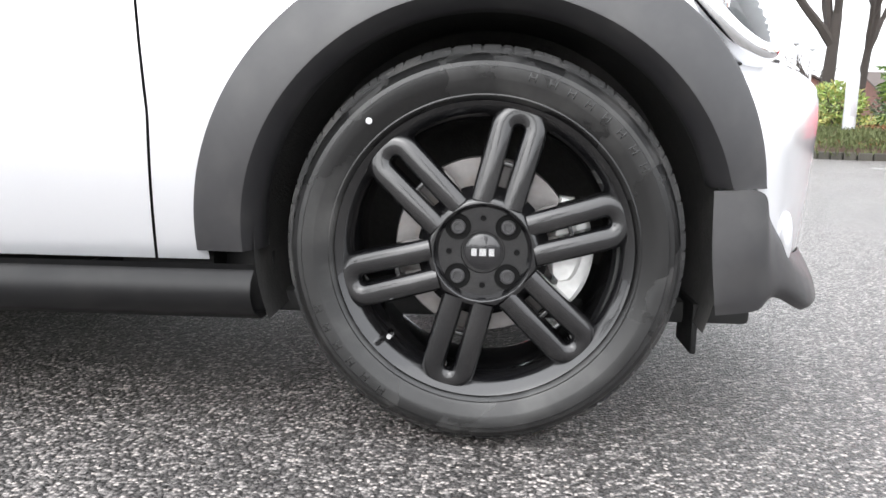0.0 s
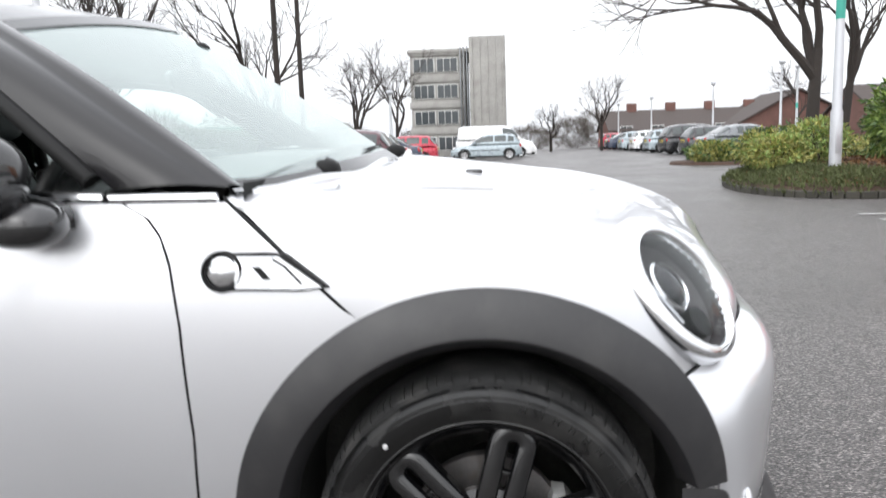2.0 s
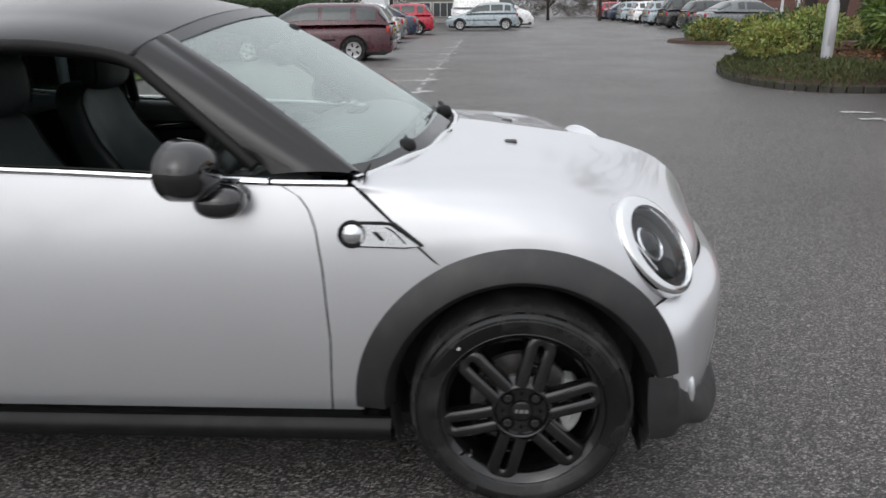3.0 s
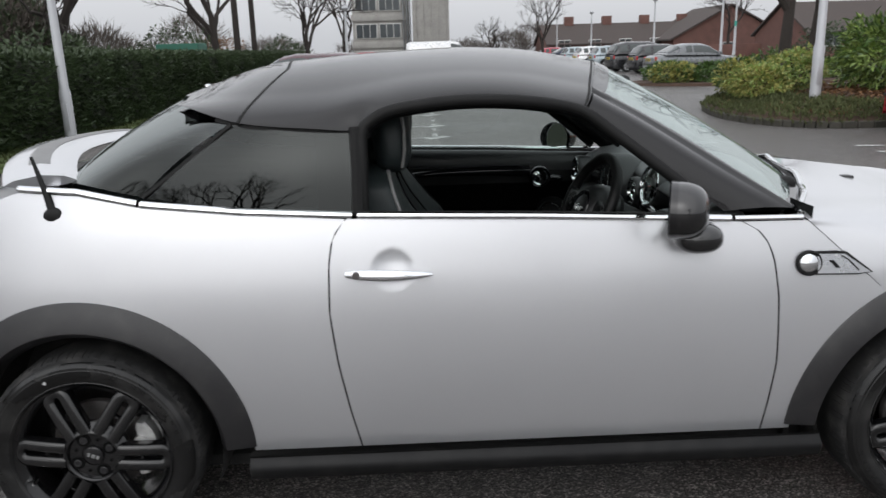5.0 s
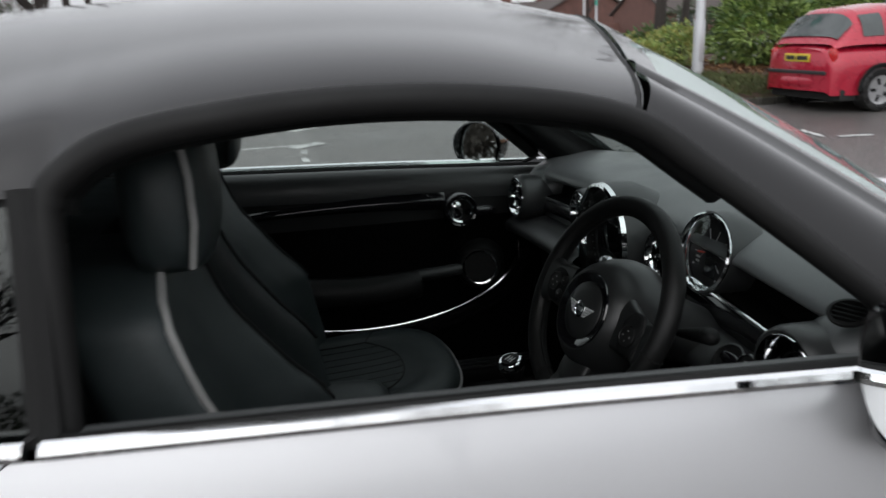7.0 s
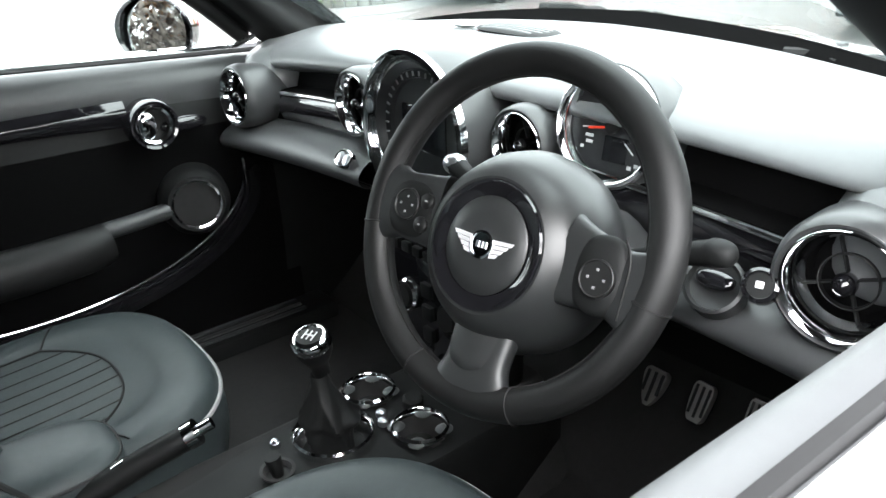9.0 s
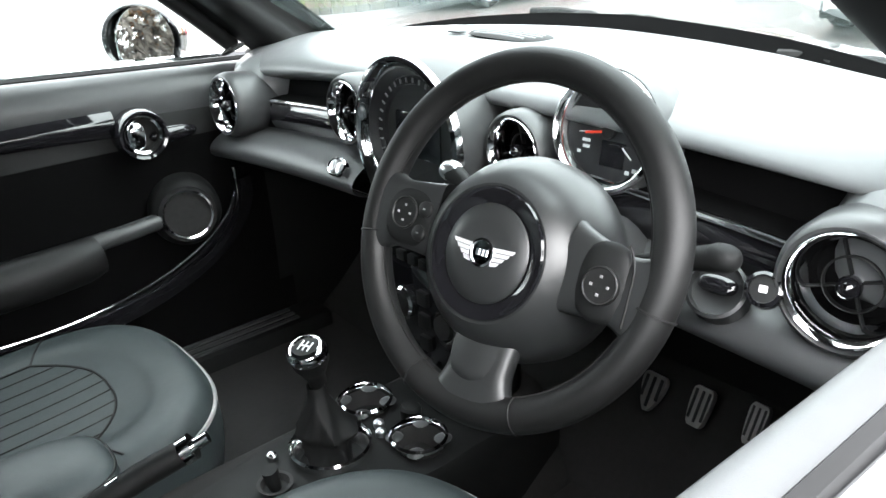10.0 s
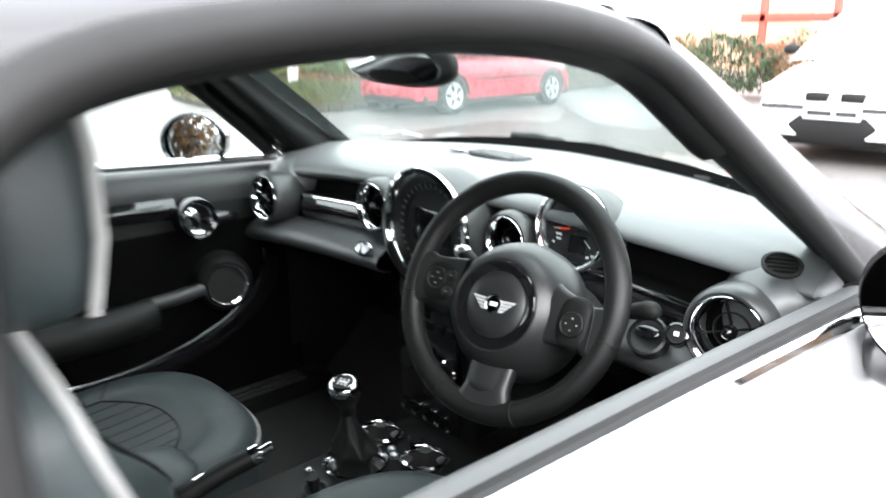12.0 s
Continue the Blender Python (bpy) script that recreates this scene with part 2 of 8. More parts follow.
def sweep(bm, pts, profile, closed=False, caps=True):
    """Sweep a closed profile of (side, up) pairs, or a function of t giving one, along points."""
    fr = frames_along(pts)
    if closed:
        n = len(fr)
        p = [Vector(q) for q in pts]
        fr, up = [], Vector((0, 0, 1))
        axis = Vector((0, 0, 0))
        c = sum(p, Vector()) / n
        for i in range(n):
            axis += (p[i] - c).cross(p[(i + 1) % n] - c)
        axis.normalize()
        for i in range(n):
            d = (p[(i + 1) % n] - p[i - 1]).normalized()
            fr.append((p[i], d.cross(axis).normalized(), axis))
    rows = []
    for i, (p, s, u) in enumerate(fr):
        prof = profile(i / max(1, len(fr) - 1)) if callable(profile) else profile
        rows.append([bm.verts.new(p + s * a + u * b) for a, b in prof])
    m = len(rows[0])
    last = len(rows) if closed else len(rows) - 1
    for i in range(last):
        a, b = rows[i], rows[(i + 1) % len(rows)]
        for j in range(m):
            bm.faces.new((a[j], a[(j + 1) % m], b[(j + 1) % m], b[j]))
    if caps and not closed:
        bm.faces.new(rows[0][::-1])
        bm.faces.new(rows[-1])


def disc_profile(r, n=8, squash=1.0):
    return [(r * math.cos(2 * math.pi * k / n), r * squash * math.sin(2 * math.pi * k / n)) for k in range(n)]


def tube(bm, pts, r, n=8, closed=False):
    sweep(bm, pts, (lambda t: disc_profile(r(t), n)) if callable(r) else disc_profile(r, n), closed)


def lathe(bm, profile, n, m=None, arc=(0, 2 * math.pi)):
    """Turn a profile of (radius, height) round z, then place it by m."""
    m = m or Matrix()
    full = arc[1] - arc[0] > 6.28
    cnt = n if full else n + 1
    rows = []
    for r, z in profile:
        rows.append([bm.verts.new(m @ Vector((r * math.cos(arc[0] + (arc[1] - arc[0]) * k / n), r * math.sin(arc[0] + (arc[1] - arc[0]) * k / n), z))) for k in range(cnt)])
    for a, b in zip(rows, rows[1:]):
        for k in range(n):
            q = (k + 1) % cnt
            bm.faces.new((a[k], a[q], b[q], b[k]))
    return rows


def box(bm, lo, hi, bevel=0.0, m=None, seg=2):
    r = bmesh.ops.create_cube(bm, size=1)
    vs = r["verts"]
    for v in vs:
        v.co = Vector([lerp(lo[i], hi[i], v.co[i] + 0.5) for i in range(3)])
    if bevel:
        es = list({e for v in vs for e in v.link_edges})
        vs = list({v for f in bmesh.ops.bevel(bm, geom=es, offset=bevel, segments=seg, affect="EDGES", profile=0.5)["faces"] for v in f.verts} | {v for v in vs if v.is_valid})
    if m:
        for v in vs:
            v.co = m @ v.co


def blob(bm, centre, size, nu=16, nv=10, power=2.0, m=None):
    """A superellipsoid; power above 2 makes it boxier."""
    def s(v, e):
        return math.copysign(abs(v) ** e, v)
    e = 2 / power
    def fn(u, v):
        a, b = u * 2 * math.pi, (v - 0.5) * math.pi * 0.9999
        p = Vector((s(math.cos(b), e) * s(math.cos(a), e), s(math.cos(b), e) * s(math.sin(a), e), s(math.sin(b), e)))
        p = Vector([centre[i] + p[i] * size[i] for i in range(3)])
        return m @ p if m else p
    grid(bm, fn, nu, nv, wrap=True)


def axis_frame(place, normal, up=(0, 0, 1)):
    """A pose whose z points along normal and whose y leans to up."""
    z = Vector(normal).normalized()
    x = Vector(up).cross(z).normalized()
    y = z.cross(x)
    return Matrix.Translation(place) @ Matrix((x, y, z)).transposed().to_4x4()


def thing(name, base, label, category, group="", kind=""):
    ob = new(name)
    ob.location = base
    ob.empty_display_size = 0.1
    return tagged(ob, label, category, group, kind)


def part(name, bm, material, parent=None, label="", smooth=True, angle=40, m=None):
    """Link a bmesh as one mesh object under a thing or a part; its vertices are in world places unless m is given."""
    me = bpy.data.meshes.new(name)
    if SQUARE[0] and not m:
        for v in bm.verts:
            v.co.z += SQUARE[0] * v.co.y
    bmesh.ops.remove_doubles(bm, verts=bm.verts, dist=1e-5)
    bmesh.ops.recalc_face_normals(bm, faces=bm.faces)
    bm.to_mesh(me)
    bm.free()
    return placed(name, me, material, parent, label, smooth, angle, m)


def placed(name, me, material, parent=None, label="", smooth=True, angle=40, m=None):
    if not me.materials:
        me.materials.append(material)
        if smooth:
            for p in me.polygons:
                p.use_smooth = True
            me.set_sharp_from_angle(angle=radians(angle))
    ob = new(name, me)
    if parent:
        ob.parent = parent
        if parent.type == "EMPTY":
            ob.matrix_parent_inverse = Matrix.Translation(-parent.location)
    if m:
        ob.matrix_basis = m
    if label:
        ob["label"] = label
    return ob


YC = 0.83  # the car's middle


def ground_z(y):
    """The car park is level."""
    return 0.0


SQUARE = [0.0]  # how much a piece of trim rises per metre across the car


# ---------------------------------------------------------------- ground materials
def asphalt_material(name, tone):
    """Coarse chippings, some pale and some dark, in a damp dark binder."""
    m = mat(name, tone, 0.40, vary=0.30, scale=0.45, fine=16)
    n, l = m.node_tree.nodes, m.node_tree.links
    b = n["Principled BSDF"]
    co = n.new("ShaderNodeTexCoord")
    bend = n.new("ShaderNodeTexNoise")
    bend.inputs["Scale"].default_value = 160
    l.new(co.outputs["Object"], bend.inputs["Vector"])
    mixv = n.new("ShaderNodeMixRGB")
    mixv.blend_type = "ADD"
    mixv.inputs[0].default_value = 0.006
    l.new(co.outputs["Object"], mixv.inputs[1])
    l.new(bend.outputs["Color"], mixv.inputs[2])
    v = n.new("ShaderNodeTexVoronoi")
    v.inputs["Scale"].default_value = 165
    l.new(mixv.outputs[0], v.inputs["Vector"])
    sep = n.new("ShaderNodeSeparateColor")
    l.new(v.outputs["Color"], sep.inputs[0])
    r = n.new("ShaderNodeValToRGB")
    for at, value in ((0.0, 0.26), (0.40, 0.55), (0.70, 1.4), (0.88, 2.8)):
        e = r.color_ramp.elements[0] if at == 0.0 else r.color_ramp.elements.new(at)
        e.position, e.color = at, (value / 4, value / 4, value / 4, 1)
    r.color_ramp.elements[-1].color = (1.0, 0.98, 0.95, 1)
    l.new(sep.outputs[0], r.inputs[0])
    gap = n.new("ShaderNodeMapRange")
    gap.inputs[1].default_value, gap.inputs[2].default_value = 0.35, 0.75
    gap.inputs[3].default_value, gap.inputs[4].default_value = 4.0, 1.1
    l.new(v.outputs["Distance"], gap.inputs[0])
    old = b.inputs["Base Color"].links[0].from_socket
    one, two = n.new("ShaderNodeVectorMath"), n.new("ShaderNodeVectorMath")
    one.operation, two.operation = "MULTIPLY", "SCALE"
    l.new(old, one.inputs[0])
    l.new(r.outputs[0], one.inputs[1])
    l.new(one.outputs[0], two.inputs[0])
    l.new(gap.outputs[0], two.inputs["Scale"])
    l.new(two.outputs[0], b.inputs["Base Color"])
    bn = n.new("ShaderNodeBump")
    bn.inputs["Strength"].default_value = 0.9
    bn.inputs["Distance"].default_value = 0.005
    bn.invert = True
    l.new(v.outputs["Distance"], bn.inputs["Height"])
    l.new(bn.outputs[0], b.inputs["Normal"])
    return m


ASPHALT = asphalt_material("worn_wet_asphalt", (0.126, 0.117, 0.112))
OLD_ASPHALT = asphalt_material("pale_old_asphalt", (0.185, 0.174, 0.168))
LINE = mat("worn_white_road_paint", (0.55, 0.55, 0.54), 0.7, vary=0.3, fine=40, dirt=(0.09, 0.09, 0.09), dirt_amount=0.95, scale=5)
KERB = mat("mossy_dark_kerb", (0.050, 0.047, 0.038), 0.85, vary=0.25, bump=0.5, bump_scale=150, random_tint=0.15)
SOIL = mat("leafy_brown_soil", (0.07, 0.042, 0.03), 0.95, vary=0.45, scale=3, fine=30, bump=1.0, bump_scale=60)
GRASS = mat("winter_grass", (0.075, 0.105, 0.03), 0.9, vary=0.4, scale=2, fine=40, bump=0.8, bump_scale=80)
BLADES = mat("grass_blades", (0.075, 0.09, 0.03), 0.8, vary=0.35, scale=1.5, fine=8)
LEAF_GREEN = mat("glossy_green_leaf", (0.060, 0.115, 0.022), 0.4, vary=0.5, scale=2.5, fine=9)
LEAF_YELLOW = mat("variegated_yellow_leaf", (0.32, 0.31, 0.09), 0.5, vary=0.55, scale=3, fine=11)
LEAF_LIME = mat("lime_green_leaf", (0.21, 0.29, 0.075), 0.42, vary=0.5, scale=2.5, fine=9)
LEAF_DARK = mat("dark_hedge_leaf", (0.042, 0.066, 0.027), 0.5, vary=0.55, scale=2, fine=8)
LEAF_BROWN = mat("dead_brown_leaf", (0.17, 0.085, 0.035), 0.7, vary=0.4, scale=2, fine=8)
HAZE = mat("grey_brown_twigs", (0.115, 0.098, 0.085), 0.95, vary=0.4, scale=0.5, fine=3)
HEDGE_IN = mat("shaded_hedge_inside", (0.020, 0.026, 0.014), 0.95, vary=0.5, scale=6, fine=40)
TWIG = mat("shrub_stem", (0.06, 0.045, 0.03), 0.9)
BARK = mat("dark_tree_bark", (0.040, 0.033, 0.029), 0.95, vary=0.35, scale=5, bump=1.0, bump_scale=40)
GALV = mat("galvanised_post", (0.52, 0.53, 0.55), 0.5, 0.4, vary=0.08, scale=3)
TEAL = mat("teal_band", (0.05, 0.36, 0.28), 0.5)

# ---------------------------------------------------------------- ground
bm = bmesh.new()
xs = [-400, -60, -20, -8, -3, 0, 3, 8, 20, 60, 400]
ys = [-400, -60, -12, -4, 0, 2.5, 8, 20, 60, 160, 600]
vs = [[bm.verts.new((x, y, ground_z(y))) for x in xs] for y in ys]
for a, b in zip(vs, vs[1:]):
    for i in range(len(xs) - 1):
        bm.faces.new((a[i], a[i + 1], b[i + 1], b[i]))
ground = part("ground", bm, ASPHALT, None, smooth=False)
tagged(ground, "damp grey asphalt of a car park, worn and speckled", "car park", kind="structure")


bm = bmesh.new()  # the bays are laid in an older, paler asphalt
edge = [(lerp(-1.15, -0.95, k / 20) + 0.05 * math.sin(1.7 * k), lerp(6.6, 34, k / 20)) for k in range(21)]
side = [bm.verts.new((x, y, 0.004)) for x, y in edge]
back = [bm.verts.new((-6.86, y, 0.004)) for x, y in edge]
for k in range(20):
    bm.faces.new((back[k], side[k], side[k + 1], back[k + 1]))
tagged(part("parking_bays", bm, OLD_ASPHALT, None, smooth=False), "paler worn asphalt of the parking bays", "car park", kind="structure")


def stripe(a, b, w, worn):
    """A painted bay line of thin worn pieces from a to b."""
    bm = bmesh.new()
    a, b = Vector((*a, 0)), Vector((*b, 0))
    d = (b - a).normalized()
    s = Vector((-d.y, d.x, 0)) * w / 2
    n = max(2, int((b - a).length / 0.3))
    for k in range(n):
        p, q = a.lerp(b, k / n), a.lerp(b, (k + 0.97) / n)
        r = random.Random(k * 7 + int(a.x * 31))
        if r.random() < worn:
            continue
        f = [bm.verts.new((v.x, v.y, ground_z(v.y) + 0.009)) for v in (p - s * r.uniform(0.7, 1), q - s * r.uniform(0.7, 1), q + s * r.uniform(0.7, 1), p + s * r.uniform(0.7, 1))]
        bm.faces.new(f)
    ob = part("bay_line", bm, LINE, None, smooth=False)
    return tagged(ob, "worn white parking bay line on the asphalt", "road marking", "bay lines", "structure")


for y in (8.9, 10.6, 12.6, 15.2, 17.8, 20.6, 24.0):
    stripe((-6.3, y - 0.25), (-1.25, y + 0.05), 0.12, 0.04)
    stripe((-1.35, y - 0.18), (-1.0, y + 0.16), 0.22, 0.0)
stripe((-1.25, 7.0), (-1.05, 30), 0.09, 0.55)
stripe((4.35, 8.0), (4.75, 7.95), 0.12, 0.0)
stripe((4.3, 7.4), (4.6, 7.4), 0.13, 0.0)
stripe((4.6, 7.4), (4.45, 6.8), 0.10, 0.0)
stripe((4.6, 6.75), (5.0, 6.7), 0.12, 0.0)
stripe((4.5, 8.9), (4.9, 8.7), 0.10, 0.3)
for k in range(5):
    stripe((9.2 + 0.1 * k, 34.5 + 6 * k), (14, 35 + 6 * k), 0.1, 0.3)


# ---------------------------------------------------------------- plants
def leaf(bm, p, d, up, length, width):
    """One folded leaf of two quads."""
    s = d.cross(up).normalized() * width / 2
    mid, tip = p + d * length * 0.5 + up * length * 0.08, p + d * length - up * length * 0.1
    a, b, c, e = bm.verts.new(p), bm.verts.new(mid + s), bm.verts.new(tip), bm.verts.new(mid - s)
    bm.faces.new((a, b, c, e))


def leaves(bm, rnd, centre, size, n, length, width, hang=0.0, shell=0.55):
    c = Vector(centre)
    for _ in range(n):
        while True:
            q = Vector([rnd.uniform(-1, 1) for _ in range(3)])
            if 0.05 < q.length < 1:
                break
        r = q.length
        q = q.normalized() * (shell + (1 - shell) * r)
        lump = 0.80 + 0.42 * noise.noise(Vector((c.x + q.x * 1.8, c.y + q.y * 1.8, q.z * 1.8)) * 1.3)
        p = c + Vector((q.x * size[0], q.y * size[1], q.z * size[2])) * lump
        d = (q + Vector([rnd.gauss(0, 0.55) for _ in range(3)]) + Vector((0, 0, -hang))).normalized()
        up = d.cross(Vector([rnd.gauss(0, 1) for _ in range(3)])).normalized()
        leaf(bm, p, d, up, length * rnd.uniform(0.6, 1.2), width * rnd.uniform(0.7, 1.2))


def shrub(x, y, size, n, length, width, material, label, seed, z0=None, hang=0.2, second=None):
    rnd = random.Random(seed)
    z = ground_z(y) if z0 is None else z0
    t = thing("shrub", (x, y, z), label, "shrub", "car park shrubs")
    bm = bmesh.new()
    for k in range(9):
        a = rnd.uniform(0, 6.28)
        e = Vector((x + size[0] * 0.6 * math.cos(a), y + size[1] * 0.6 * math.sin(a), z + size[2] * rnd.uniform(0.8, 1.5)))
        tube(bm, [Vector((x, y, z)).lerp(e, f / 3) + Vector((0, 0, 0.1 * math.sin(f))) for f in range(4)], lambda q: 0.014 * (1 - 0.6 * q), 5)
    part("stem", bm, TWIG, t)
    bm = bmesh.new()
    leaves(bm, rnd, (x, y, z + size[2] * 0.92), size, n, length, width, hang)
    part("foliage", bm, material, t, smooth=False)
    if second:
        bm = bmesh.new()
        leaves(bm, rnd, (x, y, z + size[2] * 0.95), [s * 1.03 for s in size], n // 2, length, width, hang, 0.8)
        part("foliage", bm, second, t, smooth=False)
    return t


def bare_tree(x, y, height, seed, spread=0.6, trunk=0.16, levels=6, lean=(0, 0), group="bare trees", label="tall leafless winter tree", fork=0.28, z0=None):
    rnd = random.Random(seed)
    z = ground_z(y) if z0 is None else z0
    t = thing("bare_tree", (x, y, z), label, "tree", group)
    wood, crown = bmesh.new(), bmesh.new()

    def grow(bm, p, d, length, r, level):
        pts, q = [p], p
        for k in range(4):
            d = (d + Vector([rnd.gauss(0, 0.10 if level else 0.02) for _ in range(3)]) + Vector((0, 0, 0.03))).normalized()
            q = q + d * length / 4
            pts.append(q)
        sides = 9 if level == 0 else 6 if level < 3 else 3
        tube(bm, pts, lambda f: r * (1 - 0.38 * f), sides)
        if level >= levels:
            return
        for _ in range(rnd.choice((2, 3, 3) if level else (3, 4))):
            a = rnd.uniform(0, 6.28)
            side = d.orthogonal().normalized()
            side = Matrix.Rotation(a, 3, d) @ side
            nd = (d + side * spread * rnd.uniform(0.5, 1.2)).normalized()
            start = pts[rnd.choice((2, 3, 4, 4))] if level else pts[rnd.choice((3, 4))]
            grow(crown, start, nd, length * rnd.uniform(0.62, 0.85), r * rnd.uniform(0.5, 0.66), level + 1)

    grow(wood, Vector((x, y, z - 0.1)), Vector((lean[0], lean[1], 1)).normalized(), height * fork, trunk, 0)
    part("trunk", wood, BARK, t)
    part("crown", crown, BARK, t, "crown of thin bare branches", smooth=False)
    return t


BED = [(5.2, 15.6), (4.65, 14.2), (4.35, 12.6), (4.4, 11.5), (4.75, 10.6), (5.5, 10.15), (7.0, 10.2), (9.5, 10.3), (13.0, 10.6), (15.5, 11.6), (15.0, 14.5), (11, 16.2), (7.5, 16.4)]
BED_C = Vector((8.6, 13.0, 0))


def bed_z(x, y):
    """Height of the raised planting bed."""
    p = Vector((x, y, 0))
    n = 60
    d = min((spline([(*q, 0) for q in BED + BED[:1]], k / n) - p).length for k in range(n))
    return ground_z(y) + 0.13 + 0.36 * (1 - math.exp(-d / 0.9))


bm = bmesh.new()
ring = [spline([(*q, 0) for q in BED + BED[:1]], k / 64) for k in range(64)]
rows = []
for f in (1.0, 0.96, 0.88, 0.76, 0.6, 0.4, 0.2, 0.02):
    row = []
    for p in ring:
        q = BED_C.lerp(p, f)
        row.append(bm.verts.new((q.x, q.y, ground_z(q.y) + 0.08 if f == 1 else bed_z(q.x, q.y) + random.uniform(-0.015, 0.015))))
    rows.append(row)
for a, b in zip(rows, rows[1:]):
    for k in range(64):
        bm.faces.new((a[k], a[(k + 1) % 64], b[(k + 1) % 64], b[k]))
bed = part("planting_bed", bm, SOIL, None)
tagged(bed, "raised planting bed of soil and leaf litter behind a kerb", "planting bed", kind="structure")
for k in range(64):  # kerb stones
    a, b = ring[k], ring[(k + 1) % 64]
    d = (b - a).normalized()
    m = Matrix.Translation((*a.lerp(b, 0.5).xy, ground_z(a.y))) @ Matrix((d, Vector((-d.y, d.x, 0)), Vector((0, 0, 1)))).transposed().to_4x4()
    bm = bmesh.new()
    box(bm, (-(b - a).length / 2 + 0.006, -0.07, -0.1), ((b - a).length / 2 - 0.006, 0.07, 0.11), 0.015, seg=1)
    part("kerb_stone", bm, KERB, bed, m=m)
bm = bmesh.new()  # rough grass and groundcover along the bed's edge
rnd = random.Random(5)
for _ in range(11000):
    k = rnd.uniform(-4, 40)
    f = rnd.uniform(0.72, 1.018)
    p = BED_C.lerp(spline([(*q, 0) for q in BED + BED[:1]], (k % 64) / 64), f)
    z = bed_z(p.x, p.y) - (0.10 if f > 1 else 0.0)
    leaf(bm, Vector((p.x, p.y, z - 0.01)), Vector((rnd.gauss(0, 0.4), rnd.gauss(0, 0.4), 1)).normalized(), Vector((rnd.gauss(0, 1), rnd.gauss(0, 1), 0)).normalized(), rnd.uniform(0.05, 0.16), 0.02)
tagged(part("groundcover", bm, BLADES, None, smooth=False), "rough grass along the edge of the bed", "grass", kind="stuff")
bm = bmesh.new()
for _ in range(6000):
    p = BED_C.lerp(spline([(*q, 0) for q in BED + BED[:1]], rnd.random()), rnd.uniform(0.3, 0.97))
    leaf(bm, Vector((p.x, p.y, bed_z(p.x, p.y) + 0.012)), Vector((rnd.gauss(0, 1), rnd.gauss(0, 1), 0.25)).normalized(), Vector((rnd.gauss(0, 0.3), rnd.gauss(0, 0.3), 1)).normalized(), rnd.uniform(0.05, 0.10), 0.05)
tagged(part("leaf_litter", bm, LEAF_BROWN, None, smooth=False), "fallen red-brown leaves over the bed", "leaves", kind="stuff")

YEL = "low yellow-green variegated shrub in the planting bed"
GRN = "large green laurel shrub in the planting bed"
shrub(5.15, 12.9, (0.62, 0.8, 0.34), 1500, 0.10, 0.045, LEAF_YELLOW, YEL, 1, bed_z(5.15, 12.9), second=LEAF_LIME)
shrub(5.4, 14.2, (0.7, 0.8, 0.42), 1500, 0.10, 0.045, LEAF_YELLOW, YEL, 2, bed_z(5.4, 14.2), second=LEAF_GREEN)
shrub(5.9, 13.0, (0.6, 0.7, 0.45), 1200, 0.10, 0.045, LEAF_LIME, YEL, 3, bed_z(5.9, 13.0), second=LEAF_YELLOW)
shrub(7.45, 12.4, (1.05, 0.95, 0.72), 2200, 0.19, 0.055, LEAF_LIME, GRN, 4, bed_z(7.45, 12.4), second=LEAF_GREEN)
shrub(8.9, 12.6, (1.1, 0.95, 0.78), 2200, 0.19, 0.055, LEAF_LIME, GRN, 5, bed_z(8.9, 12.6), second=LEAF_GREEN)
shrub(10.4, 12.6, (1.0, 0.9, 0.75), 1800, 0.19, 0.055, LEAF_GREEN, GRN, 6, bed_z(10.4, 12.6))
shrub(12.2, 12.8, (1.2, 0.9, 0.7), 1800, 0.19, 0.055, LEAF_LIME, GRN, 16, bed_z(12.2, 12.8), second=LEAF_YELLOW)
shrub(6.6, 15.2, (0.8, 0.6, 0.5), 1200, 0.12, 0.05, LEAF_GREEN, GRN, 7, bed_z(6.6, 15.2))
for k, (x, y, s) in enumerate(((7.6, 25.2, 0.9), (9.0, 25.0, 1.0), (10.4, 25.4, 1.1), (12.0, 25.2, 1.1), (8.0, 27.0, 1.0), (13.6, 25.8, 1.1))):
    shrub(x, y, (s, s * 0.9, 0.42), 1100, 0.16, 0.08, (LEAF_YELLOW, LEAF_GREEN, LEAF_LIME)[k % 3], "rounded shrub in the far island of the car park", 20 + k, second=LEAF_GREEN)
bm = bmesh.new()
rr = [bm.verts.new((10.6 + 4.3 * math.cos(a), 25.9 + 2.6 * math.sin(a), ground_z(25.9) + 0.10)) for a in [2 * math.pi * k / 40 for k in range(40)]]
r2 = [bm.verts.new((10.6 + 4.4 * math.cos(a), 25.9 + 2.7 * math.sin(a), ground_z(25.9) - 0.05)) for a in [2 * math.pi * k / 40 for k in range(40)]]
bm.faces.new(rr)
for k in range(40):
    bm.faces.new((rr[k], rr[(k + 1) % 40], r2[(k + 1) % 40], r2[k]))
tagged(part("far_island", bm, SOIL, None), "kerbed soil island in the car park", "planting bed", kind="structure")

